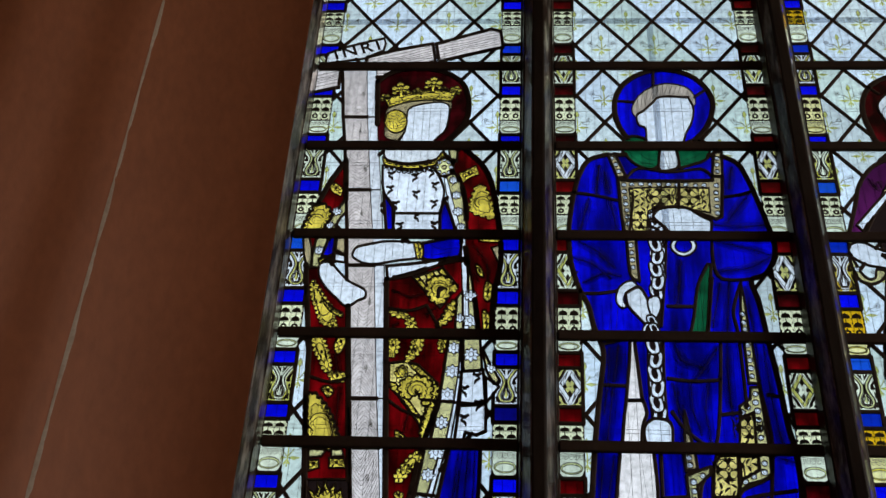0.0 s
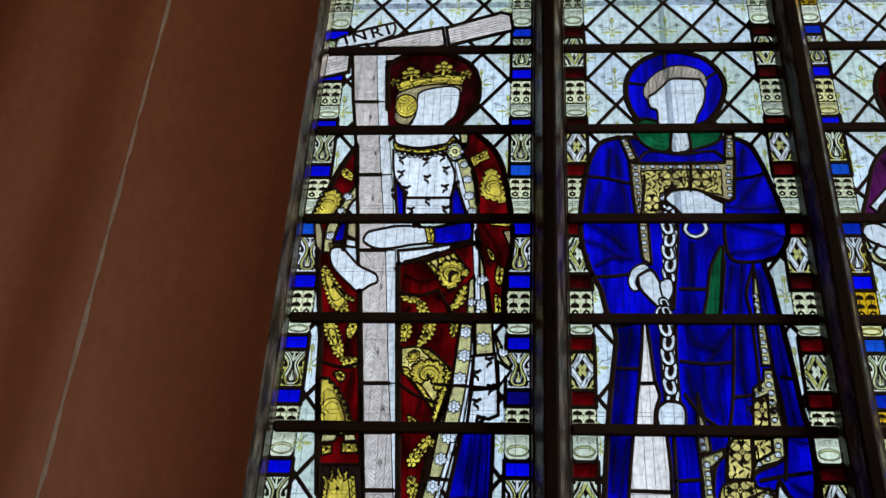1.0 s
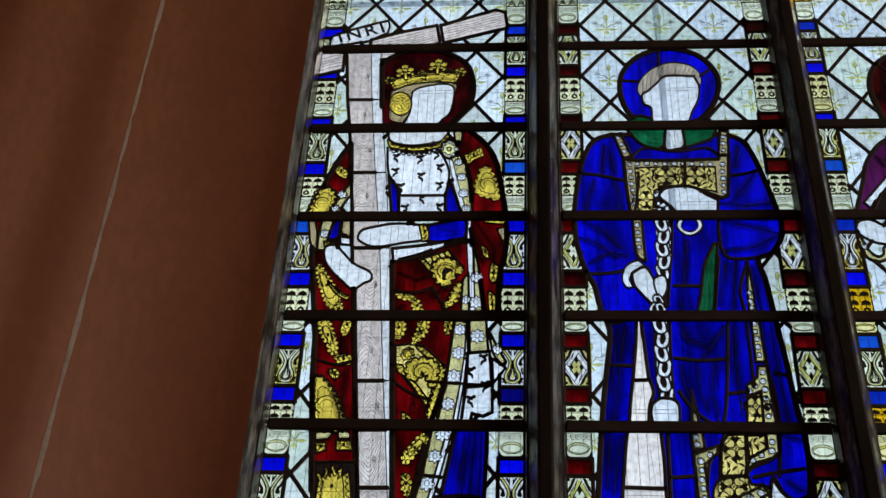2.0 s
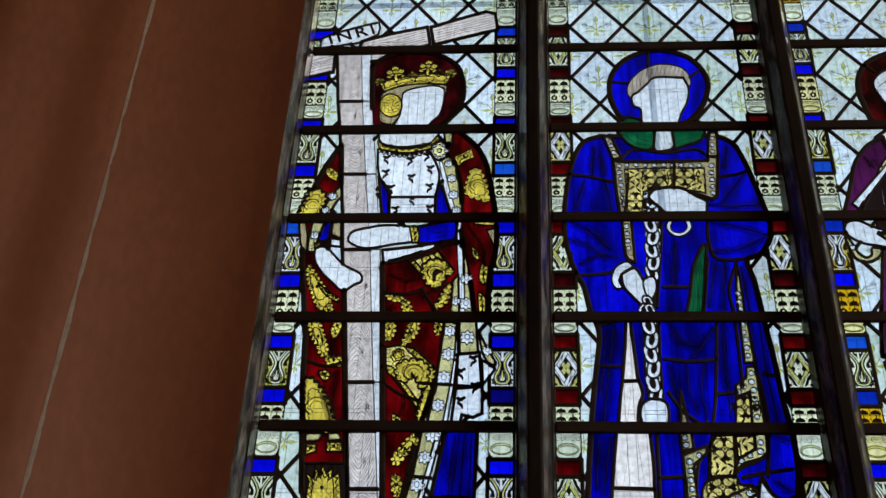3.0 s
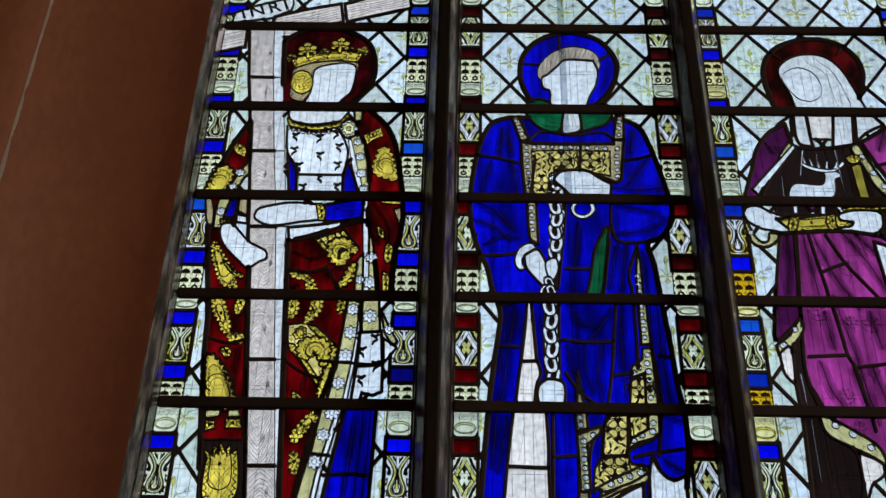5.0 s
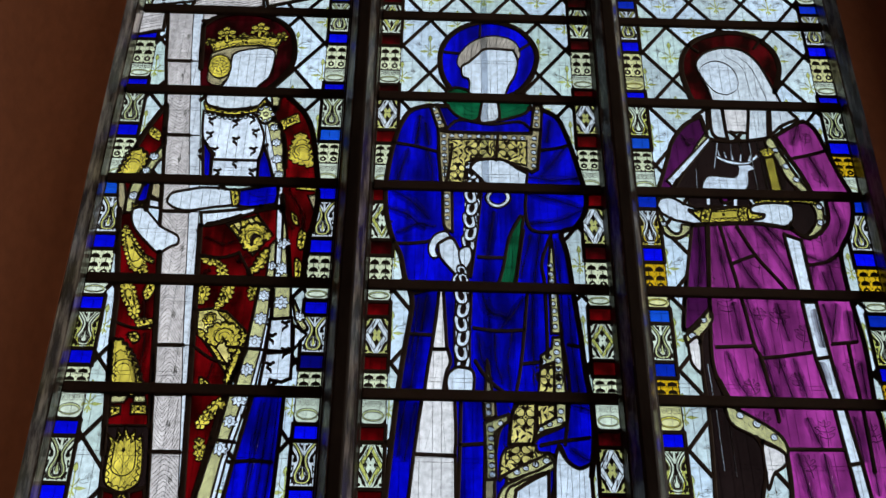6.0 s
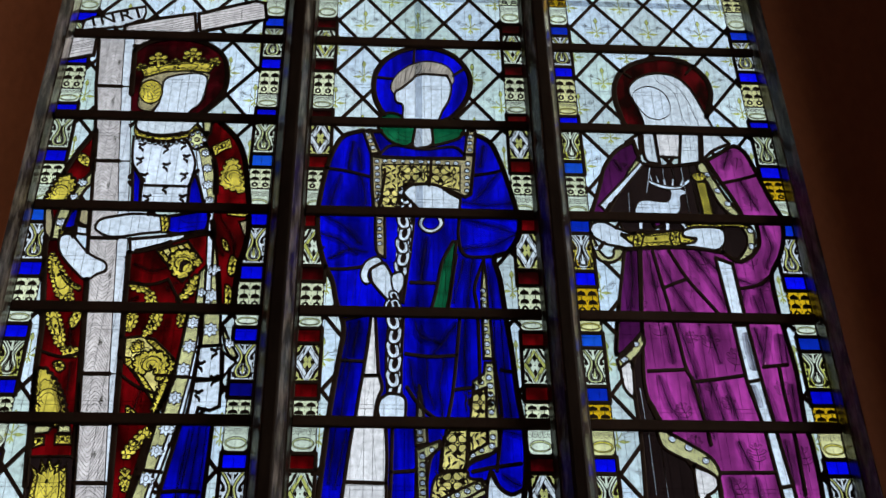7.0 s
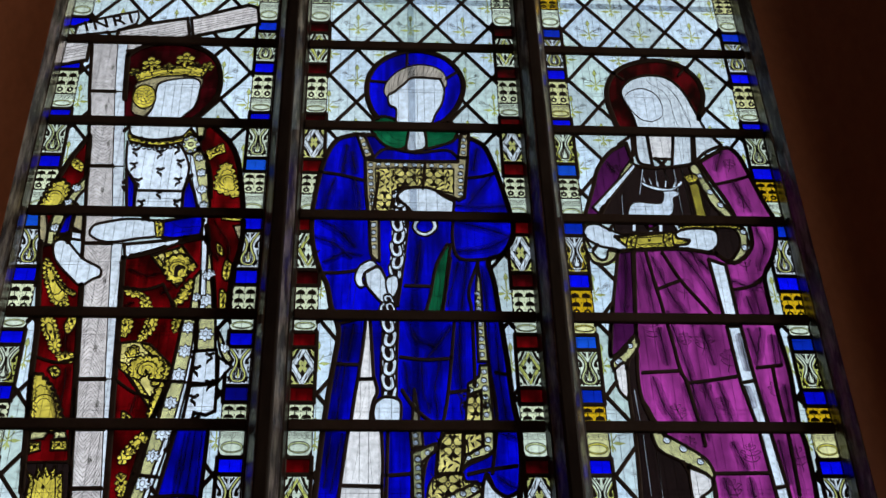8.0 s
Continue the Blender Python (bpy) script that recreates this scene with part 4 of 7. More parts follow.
light_1.add("gold", [(-19, -4.7), (-16.6, -4.6), (-16.4, -6.7), (-18.7, -7.5)], 0.25)
light_1.add("gold", [(-14.2, -4.1), (-10.7, -4.1), (-10.1, -6.6), (-14, -6.7)], 0.25)
light_1.add("black", [(-19.2, -9.8), (-8.9, -9.6), (-7, -28.8), (-17.7, -29.1)], 0.3)
light_1.add("straw", [(8.2, -1), (11.9, -1), (9.4, -13), (8.2, -18.5), (6.9, -28.6), (3.4, -28.6), (5.2, -18.4), (6.7, -11.9)], 0.4)
light_1.add("bright", [(11.9, -1), (13.2, -1), (10.7, -12.8), (9.4, -18.5), (8.1, -28.6), (6.9, -28.6), (8.2, -18.5), (9.4, -13)], 0.25)
light_1.add("blue", [(13.9, -0.9), (13.9, -0.9), (21.3, -0.8), (21.3, -0.8), (21.1, -13.2), (20.7, -28.3), (20.7, -28.3), (9.6, -28.5), (9.6, -28.5), (11.2, -17.6), (12.6, -9)], 0.5, True)
light_1.add("gold", [(7.3, -1.9), (7.3, -1.9), (7.8, -3.9), (5.6, -5.8), (3.9, -8.6), (2.2, -10.3), (1.8, -8.3), (3.7, -5.3), (5.4, -2.8)], 0.12, True, lobes=1.5)
light_1.add("gold", [(2.4, -11.8), (2.4, -11.8), (3.6, -13.5), (4.2, -17.1), (3.2, -18.3), (2.2, -15.2)], 0.12, True, lobes=1.5)
light_1.discs("bright", 1.3, [(13.9, 27.1), (13.8, 20.3), (12.9, 13.6), (11.8, 5.9), (10.9, -2.2), (9.3, -8), (7.8, -15), (18.3, 25.2), (17.6, 43.2), (17.7, 35.4)])
light_1.discs("bright", 1.0, [(11.6, 82.4), (12.6, 77), (13.3, 71.2), (14.2, 65.8), (-19.8, 71), (-21.3, 66.2), (-23.2, 57.5), (23.4, 21.4), (15.1, 36.2)])
light_1.discs("bright", 0.62, [(-8.1, 87.3), (-6.7, 86.7), (-5.2, 86.3), (-3.8, 85.8), (-2.3, 85.6), (-0.9, 85.4), (0.5, 85.4), (1.9, 85.6), (3.3, 86), (4.7, 86.6), (8.7, 90), (10.1, 89.1), (10.8, 87.2), (10.3, 85.3), (8.9, 84.5), (7.5, 85.4), (6.7, 87.2), (7.3, 89.1)])
light_1.discs("straw", 0.75, [(8.8, 87.2)])
light_1.add("gold", [(-12.5, 31.7), (-12.5, 31.7), (-14.7, 31.7), (-14.7, 31.7), (-16.2, 27.4), (-15.1, 24.9), (-13.8, 26.6)], 0.2, True)
light_1.add("gold", [(-18, 15), (-16.2, 15.7), (-14.9, 13.8), (-16.4, 12.5)], 0.2, True)
light_1.add("gold", [(0.8, 3.5), (2.9, 2.4), (4.3, 0.2), (4.3, 0.2), (1.3, 0.1), (1.3, 0.1)], 0.2, True)
light_1.add("gold", [(21.4, 47.8), (23.3, 46), (22.4, 41.5), (20.9, 42.8)], 0.2, True)
light_1.add("gold", [(18.6, 53.3), (20.1, 52.2), (20.8, 49.3), (19.3, 50)], 0.2, True)
light_1.seam([(-3.5, 38.8), (2.1, 38.3), (6.4, 40)], 0.4)
light_1.seam([(6.4, 40), (8.8, 35.3), (10.3, 32.6)], 0.4)
light_1.seam([(-11.4, 18.3), (-16, 16.7), (-21.2, 18.2)], 0.4)
light_1.seam([(-1.7, 12), (2.5, 8.9), (7.1, 7.1)], 0.4)
light_1.seam([(7.1, 12.1), (13.9, 11.6), (22.1, 11)], 0.35)
light_1.seam([(5.5, -12.7), (11, -13.3)], 0.4)
light_1.jobs.append(("spots", [(-5.8, 83.8), (-5.8, 78.6), (-3.9, 73.1), (0.8, 83.1), (1.5, 76.9), (5.4, 84.7), (6.6, 80), (6.6, 73.5), (2.2, 69), (-2.3, 65.6), (7.1, 66), (19.9, 18.3), (17, 14.6), (20.5, 10.7), (17.2, 6.6)], 0.1))
light_1.jobs.append(("fold", [(-17.8, -13.8), (-13.3, -19.4), (-8.2, -26.2)], 0.1))
light_1.jobs.append(("fold", [(-17.6, -18.1), (-12.8, -23.5), (-9.3, -27.6)], 0.1))
light_1.jobs.append(("fold", [(-9.4, -13.7), (-13.3, -19.4), (-16.7, -26.4)], 0.1))
light_1.jobs.append(("fold", [(-9, -17.9), (-12.2, -23.5), (-15, -27.7)], 0.1))
light_1.jobs.append(("fold", [(-14.1, -13.1), (-13.6, -20.8), (-13.7, -27.6)], 0.1))
light_1.jobs.append(("fold", [(-7.5, 111.5), (-3, 113.5), (5.2, 114.8), (10.2, 114)], 0.09))
light_1.jobs.append(("fold", [(15.9, -6), (15.2, -14.7), (14.4, -27.1)], 0.16))
light_1.jobs.append(("fold", [(18.4, -2.3), (18, -11.8), (17.2, -27)], 0.2))
light_1.jobs.append(("fold", [(20, -2.3), (19.8, -14.6), (19.1, -27)], 0.2))
light_1.jobs.append(("fold", [(17.1, -3.1), (16.2, -13.2), (15.1, -25.7)], 0.14))
light_1.jobs.append(("fold", [(-1.9, 44.1), (1.9, 42.3), (4.8, 43.2)], 0.2))
light_1.jobs.append(("fold", [(-0.5, 34.4), (-1.9, 33.2)], 0.2))
light_1.jobs.append(("fold", [(6.5, 37.1), (8.6, 38.8)], 0.25))
light_1.jobs.append(("fold", [(-15.5, 24.9), (-13.6, 11.9), (-13.6, 1)], 0.3))
light_1.jobs.append(("fold", [(-18, 15), (-16, 8.7), (-13.6, 1)], 0.25))
light_1.jobs.append(("fold", [(18.2, 58.9), (21.3, 53.3), (22.1, 46)], 0.2))
light_1.jobs.append(("fold", [(16.9, 51.4), (19.2, 47.8)], 0.2))
light_1.jobs.append(("fold", [(6.2, 59.8), (9.2, 58), (13, 58.5)], 0.12))
light_1.jobs.append(("fold", [(7.8, 56.1), (11.5, 57)], 0.12))
light_1.jobs.append(("fold", [(3.8, 8.9), (2.8, 2.7)], 0.2))
light_2.add("blue", [(1.3, 125.8), (9, 123.4), (13.7, 117.3), (14.7, 110.5), (12.1, 102.3), (6.9, 96.5), (-0.9, 95.7), (-8.7, 97.1), (-12.5, 103.6), (-13.2, 112.1), (-10.8, 119), (-5.7, 123.8)], 0.8, True)
light_2.add("hair", [(-8.4, 109.1), (-7, 113.6), (-3.6, 117.7), (1.4, 120), (6.6, 119.2), (9.4, 116.4), (10, 112.3), (8.9, 110.1), (8.9, 110.1), (7.6, 114.2), (0.3, 114.5), (-2.8, 111.3), (-5.2, 108.4), (-5.2, 108.4), (-6.9, 106.2)], 0.15, True)
light_2.add("pale", [(-5.2, 108.9), (-2.5, 112), (0.3, 114.7), (8, 114.4), (8, 114.4), (9.2, 110.1), (8.3, 104.5), (6.4, 100.2), (4.9, 95), (4.9, 95), (-5.2, 95.1), (-5.2, 95.1), (-4.8, 101.8), (-6.8, 103.6), (-7, 107.3)], 0.3, True)
light_2.add("green", [(-12.2, 95.1), (-12.2, 95.1), (-11.1, 97.7), (-8.5, 99.1), (-5.1, 97.9), (-4.9, 95.1), (-4.9, 95.1)], 0.4, True)
light_2.add("green", [(5.5, 95), (5.5, 95), (6.7, 97), (9.5, 97.9), (11.4, 96.7), (10.2, 95), (10.2, 95)], 0.4, True)
# robe
light_2.add("blue", [(-16.4, 92), (-16.4, 92), (-21.2, 89.9), (-23.9, 84.5), (-25.5, 78), (-26.6, 70.5), (-27.2, 63.1), (-26.8, 54.3), (-24.8, 45.7), (-22.6, 40.4), (-21.4, 33.9), (-19.7, 28.8), (-19.3, 24.7), (-20.4, 15.8), (-21.5, 6.4), (-22.5, -4.1), (-24.2, -27.7), (-24.2, -27.7), (21.8, -26.8), (21.8, -26.8), (24, -11.9), (24.1, -1.2), (23.1, 7), (22.4, 17.8), (21.7, 25.8), (21.1, 32.5), (20.2, 42.4), (19.1, 48.8), (22.7, 50.7), (25.4, 55.3), (26.3, 60.8), (25.1, 68.1), (23.4, 76.3), (21.7, 83.1), (19.5, 88.9), (15.1, 91.8), (15.1, 91.8)], 0.7, True)
light_2.add("green", [(-12.7, 95.2), (-12.7, 95.2), (-1.1, 95.1), (-1.1, 95.1), (-2.1, 88.1), (-4.9, 86.7), (-9.1, 89.2)], 0.4, True)
light_2.add("green", [(3.1, 95.1), (3.1, 95.1), (12.7, 95), (12.7, 95), (11, 90.2), (3.7, 87.1), (3.7, 87.1)], 0.4, True)
light_2.add("white", [(-1.1, 95.1), (-1.1, 95.1), (3.1, 95.1), (3.1, 95.1), (3.5, 88.1), (0.7, 86.3), (-2, 86.9)], 0.4, True)
light_2.add("tan", [(-15.9, 92), (-13.9, 92.4), (-11.2, 84.1), (-13.5, 83.3)], 0.4)
light_2.add("tan", [(13.3, 93.1), (15.6, 93.1), (15, 83.9), (12.3, 83.9)], 0.4)
light_2.add("tan", [(-13.4, 83.3), (-13.4, 83.3), (-11, 82.6), (-0.3, 82.4), (12.2, 82.7), (12.2, 82.7), (12.3, 84.2), (12.3, 84.2), (15, 84.1), (15, 84.1), (13.6, 70), (13.6, 70), (12.1, 69), (12.1, 69), (5, 72.2), (-0.9, 73), (-3.6, 73), (-5.3, 70), (-6, 62.7), (-6, 62.7), (-12.4, 62.7), (-12.4, 62.7), (-13.1, 72.4)], 0.5, True)
light_2.add("oldgold", [(-10.5, 79.8), (-10.5, 79.8), (-0.4, 80.1), (11, 79.9), (11, 79.9), (10.7, 71.2), (10.7, 71.2), (5, 72.6), (-2.4, 73.4), (-4.6, 72.4), (-5.9, 69.6), (-6.6, 64.8), (-6.6, 64.8), (-10.3, 64.8), (-10.3, 64.8)], 0.2, True, name="damask_pane")
light_2.add("tan", [(-12.1, 62.7), (-12.1, 62.7), (-9.6, 62.7), (-9.6, 62.7), (-9.4, 51.6), (-9.3, 48.3), (-9.3, 48.3), (-11.6, 50.6)], 0.4, True)
light_2.add("black", [(-4.5, 73.2), (-4.5, 73.2), (-1.3, 72.4), (-1.3, 72.4), (-1.7, 60.8), (-2.9, 48), (-4.5, 34.3), (-4.5, 34.3), (-7.4, 34.3), (-7.4, 34.3), (-6.3, 48), (-5.6, 60.8)], 0.3, True)
light_2.add("black", [(-8.2, 31.4), (-8.2, 31.4), (-4.3, 31.4), (-4.3, 31.4), (-4.8, 19.1), (-4.9, 9.7), (-4.7, 6.9), (-4.7, 6.9), (-8.3, 6.9), (-8.3, 6.9), (-8.7, 17.5)], 0.3, True)
light_2.chain([(-4.0, 69.5), (-3.9, 60), (-4.2, 52), (-5.0, 44.5)], 4.1)
light_2.chain([(-6.8, 29.5), (-6.7, 20), (-6.6, 13), (-6.8, 8.6)], 4.1)
light_2.add("pale", [(-4, 71.2), (-1.7, 73), (4.3, 73), (8.1, 70.2), (10.8, 68.5), (10.8, 68.5), (10.3, 63.9), (10.3, 63.9), (-0.1, 63.9), (-0.1, 63.9), (-2, 66.4), (-4.4, 69.3)], 0.4, True)
light_2.add("bright", [(-15.4, 44), (-14.1, 47), (-11.2, 48.5), (-9.7, 46.5), (-9.7, 46.5), (-12.5, 45.1), (-13.6, 42.6), (-12.9, 40.3), (-12.9, 40.3), (-14.2, 39.8), (-15.4, 41.5)], 0.25, True)
light_2.add("pale", [(-13, 44.4), (-13, 44.4), (-9.7, 46.5), (-7.9, 43.5), (-6.6, 39.1), (-5.7, 35.5), (-7.7, 34), (-9, 35.5), (-11, 38.1), (-12.6, 40.7)], 0.35, True)
light_2.add("pale", [(-7.5, 42.6), (-4.9, 43.7), (-4.4, 40), (-6.1, 36.4), (-7.3, 38.9)], 0.25, True)
light_2.add("green", [(8.4, 53.8), (8.4, 53.8), (9.4, 53.8), (9.4, 53.8), (8.6, 48), (7.3, 37.5), (6.3, 31.5), (6.3, 31.5), (2.2, 31.5), (2.2, 31.5), (3.7, 37.5), (5.2, 46.2), (6.9, 50.7)], 0.45, True)
light_2.link(-6.8, 36, 1.2, 1.9, 0.35)
light_2.link(-8, 33.6, 1.2, 1.9, -0.3)
light_2.link(-6.4, 33.6, 1.2, 1.9, 0.35)
light_2.add("white", [(3, 63.7), (5.1, 62.7), (6.1, 59.9), (4.7, 57.5), (2.5, 56.5), (0.4, 57.5), (-0.6, 59.9), (0.7, 62.7)], 0.25, True)
light_2.add("blue", [(2.9, 62.5), (4.3, 61.6), (4.9, 59.9), (4.1, 58.4), (2.6, 57.8), (1.1, 58.4), (0.5, 59.9), (1.4, 61.6)], 0.15, True)
# white under-robe
light_2.add("pink", [(-12.5, 31.4), (-12.5, 31.4), (-11.6, 31.4), (-11.6, 31.4), (-11.1, 23.1), (-10.5, 12.9), (-10.5, 12.9), (-14.3, 12.8), (-14.3, 12.8), (-13.2, 22.3)], 0.45, True)
light_2.add("pink", [(-14.3, 12.8), (-14.3, 12.8), (-10.3, 12.9), (-10.3, 12.9), (-9.6, 9.3), (-10.7, 5.8), (-11.3, -0.2), (-11.3, -0.2), (-15.9, -0.3), (-15.9, -0.3), (-15, 8)], 0.45, True)
light_2.add("pink", [(-16.2, -0.3), (-16.2, -0.3), (-8.6, -0.2), (-8.6, -0.2), (-8.2, -9.6), (-8.4, -15.5), (-8.4, -15.5), (-17.9, -15.3), (-17.9, -15.3), (-17, -6.9)], 0.45, True)
light_2.add("pink", [(-17.9, -15.3), (-17.9, -15.3), (-8.3, -15.5), (-8.3, -15.5), (-8.1, -27.4), (-8.1, -27.4), (-19, -27.6), (-19, -27.6)], 0.45, True)
light_2.add("bright", [(-9.1, 7.2), (-9.1, 7.2), (-7.7, 8), (-4.7, 7.4), (-3.8, 5.1), (-4.2, -0.1), (-4.2, -0.1), (-9.8, -0.2), (-9.8, -0.2), (-10.5, 3.2), (-10.1, 6)], 0.35, True)
# embroidered edges and flaps
light_2.add("straw", [(16.3, 48), (16.3, 48), (16.7, 42.7), (16.9, 31.6), (16.9, 31.6), (15.1, 31.6), (15.1, 31.6), (15.4, 39.2)], 0.3, True)
light_2.add("straw", [(15.3, 31.6), (17.2, 31.6), (17.6, 18.1), (15.2, 18.1)], 0.35)
light_2.add("tan", [(-0.7, 10.1), (-0.7, 10.1), (0, 5.2), (0.6, 0), (0.6, 0), (0.9, -5.4), (0.9, -5.4), (-0.9, -6.1), (-0.9, -6.1), (-1.3, -0.1)], 0.35, True)
light_2.add("tan", [(4.7, -5.1), (4.7, -5.1), (6.8, 0), (6.8, 0), (11, 0.1), (11, 0.1), (14.6, -1.7), (17.9, 0.2), (17.9, 0.2), (18.1, -5.6), (15.9, -7.9), (11.4, -10.1), (9.7, -12.4), (9.7, -12.4), (4, -12.5), (4, -12.5)], 0.4, True)
light_2.add("tan", [(-1.3, -6.9), (-1.3, -6.9), (3.4, -5.1), (3.4, -5.1), (4.5, -6), (4.5, -6), (1.9, -9.2), (0.7, -17.8), (0.7, -17.8), (0.6, -27.2), (0.6, -27.2), (-1.8, -27.3), (-1.8, -27.3)], 0.4, True)
light_2.add("straw", [(6.1, 0), (6.1, 0), (10.7, 0.1), (10.7, 0.1), (9.8, -12.1), (9.8, -12.1), (8.1, -13.3), (10, -19), (10, -27), (10, -27), (2.1, -27.2), (2.1, -27.2), (3.8, -19.1), (4.7, -12.2), (4.5, -7.3)], 0.35, True)
light_2.add("straw", [(9.4, -14.6), (9.4, -14.6), (13.8, -14.6), (14.9, -16.2), (13, -19), (10.2, -19)], 0.35, True)
light_2.add("bright", [(16.2, -12.6), (16.2, -12.6), (17.4, -16.1), (18.3, -21.6), (17.3, -26.9), (17.3, -26.9), (13.3, -27), (13.3, -27)], 0.4, True)
light_2.discs("bright", 0.7, [(-14.8, 90.7), (-13.8, 88.4), (-13.1, 85.9), (14.1, 90.8), (13.9, 88.5), (13.8, 86), (-11.9, 81), (-11.9, 78.6), (-11.7, 76.4), (-11.7, 74.2), (-11.5, 72), (-11.4, 69.7), (-11.4, 67.3), (-9.7, 81.2), (-7.2, 81.4), (-4.8, 81.2), (-2.3, 81.2), (0.2, 81.2), (2.5, 81.1), (4.9, 81.1)])
light_2.discs("bright", 0.7, [(7.5, 80.9), (9.8, 80.9), (13.1, 80.9), (12.8, 78.3), (12.8, 75.9), (12.7, 73.5), (12.6, 71.2), (-10.9, 60.1), (-10.9, 57.6), (-10.8, 55.2), (-10.7, 52.8), (15.7, 38.4), (15.7, 35.8), (15.9, 33.8), (16, 29.1), (16, 26.8), (16.2, 24.7), (16.2, 22.4), (16.2, 20.1), (16.1, 15.4)])
light_2.discs("bright", 0.7, [(16.4, 12.9), (16.6, 10.4), (16.7, 8), (16.7, 5.7), (16.8, 3.3), (14.2, 11.5), (12.9, 10.2), (16.7, -3.2), (16.4, -5.8), (14, -6.8), (11.6, -8), (-0.8, -1.1), (-0.6, -3.4), (0.3, -8.5), (2.3, -7.3), (0.1, -11), (0.2, -13.3), (0.2, -15.5), (12.4, -16)])
light_2.seam([(-25.8, 78), (-20.3, 77.2), (-13.3, 75.2)], 0.45)
light_2.seam([(-24.8, 44.3), (-20, 44.3), (-15.2, 45.1)], 0.45)
light_2.seam([(14.3, 76.7), (18.9, 77.5), (23.1, 79)], 0.45)
light_2.seam([(10.5, 63.9), (9.9, 55.3), (11.7, 49.3), (19.1, 49.3)], 0.45)
light_2.seam([(-2.6, 40.5), (3.9, 40.4)], 0.45)
light_2.seam([(9.2, 49.3), (6.8, 32.4)], 0.45)
light_2.seam([(9.8, 31.6), (7.6, 9.8), (5.7, -0.7)], 0.45)
light_2.seam([(-3.9, 19.1), (2.1, 18.4), (8.7, 18.9)], 0.45)
light_2.seam([(-3.6, 9.7), (-0.3, 4.4), (5.7, -0.7)], 0.45)
light_2.seam([(-20.1, 17), (-13.9, 16.8)], 0.45)
light_2.seam([(16.3, 48), (13.6, 39.2), (14.2, 31.6), (14.1, 11.5)], 0.45)
light_2.seam([(7.6, 9.2), (12.6, 9.9)], 0.45)
light_2.seam([(17.6, 17.8), (18.8, 6.9), (18.9, 0.2)], 0.45)
light_2.seam([(-19.1, 28.8), (-13.5, 30.5)], 0.45)
light_2.seam([(19.4, 14.9), (22.3, 14.4)], 0.45)
light_2.seam([(-7.4, -12.8), (-1.6, -12.3)], 0.45)
light_2.seam([(-7, -0.2), (-7.3, -15.2), (-7.7, -27.4)], 0.45)
light_2.seam([(11.6, -12.4), (16.1, -11.3), (22.9, -10.2)], 0.45)
light_2.seam([(18.9, 0.2), (17.2, -12)], 0.45)
light_2.seam([(-1.5, 125.4), (-1.7, 119.8)], 0.4)
light_2.seam([(-13, 113), (-7.9, 112.5)], 0.4)
light_2.seam([(9.9, 114.6), (13, 117.3)], 0.4)
light_2.seam([(-9.7, 78), (-9.8, 74.4), (-11.1, 65)], 0.4)
light_2.seam([(-11.2, 83.2), (-7.7, 86.9), (0.7, 85.6), (9.2, 86.8), (12.3, 83.9)], 0.4)
light_2.seam([(3.1, 82.4), (2.4, 73)], 0.45)
light_2.jobs.append(("rosettes", [(-2.4, 76.6), (5.4, 76.5), (-8.0, 68.4)], 0.1))
light_2.jobs.append(("fold", [(6.2, 48), (4.9, 39.2), (4.2, 33.4)], 0.1))
light_2.jobs.append(("fold", [(7.4, 48.9), (6, 39.2), (5.2, 33)], 0.1))
light_2.jobs.append(("fold", [(3.7, 37.5), (5.3, 37.1), (7, 37.6)], 0.1))
light_2.jobs.append(("fold", [(-9.7, 92.4), (-7.5, 89.4), (-3.7, 88.2)], 0.1))
light_2.jobs.append(("fold", [(-7.3, 92.8), (-5.2, 90.3), (-2.4, 89.6)], 0.1))
light_2.jobs.append(("fold", [(4, 89.4), (7.2, 90.6), (10.9, 92.7)], 0.1))
light_2.jobs.append(("fold", [(-0.3, 91.9), (0.2, 89), (0.6, 86.9)], 0.1))
light_2.jobs.append(("fold", [(1.5, 92.3), (2, 89.4), (2.7, 87.7)], 0.1))
light_2.jobs.append(("fold", [(-21.9, 74.4), (-23.3, 68.5), (-24, 64.6)], 0.3))
light_2.jobs.append(("fold", [(-18.5, 86.6), (-19.5, 78.4)], 0.3))
light_2.jobs.append(("fold", [(-24.5, 60.8), (-20.2, 58), (-16.7, 53.4)], 0.35))
light_2.jobs.append(("fold", [(-25.4, 55.2), (-21.1, 53.4), (-17.6, 49.7)], 0.3))
light_2.jobs.append(("fold", [(-22.7, 47.9), (-18.3, 50.6), (-15.1, 49.7)], 0.25))
light_2.jobs.append(("fold", [(-15.9, 74.4), (-14.9, 68.5), (-14.8, 63.7)], 0.3))
light_2.jobs.append(("fold", [(-17, 84.5), (-16, 78.4)], 0.25))
light_2.jobs.append(("fold", [(17.5, 86.4), (16.5, 80.3)], 0.3))
light_2.jobs.append(("fold", [(15.3, 68.5), (18.5, 73.3), (21.1, 77.3)], 0.35))
light_2.jobs.append(("fold", [(11.9, 66.9), (17.7, 66.1), (23.7, 66.9)], 0.3))
light_2.jobs.append(("fold", [(12.8, 60.8), (19.2, 59), (24, 57.1)], 0.35))
light_2.jobs.append(("fold", [(12, 51.6), (18.5, 52.5), (24.6, 56.2)], 0.3))
light_2.jobs.append(("fold", [(16, 63.7), (20.2, 61.8), (25.7, 61.8)], 0.25))
light_2.jobs.append(("fold", [(1.4, 53.4), (0.1, 42.7)], 0.3))
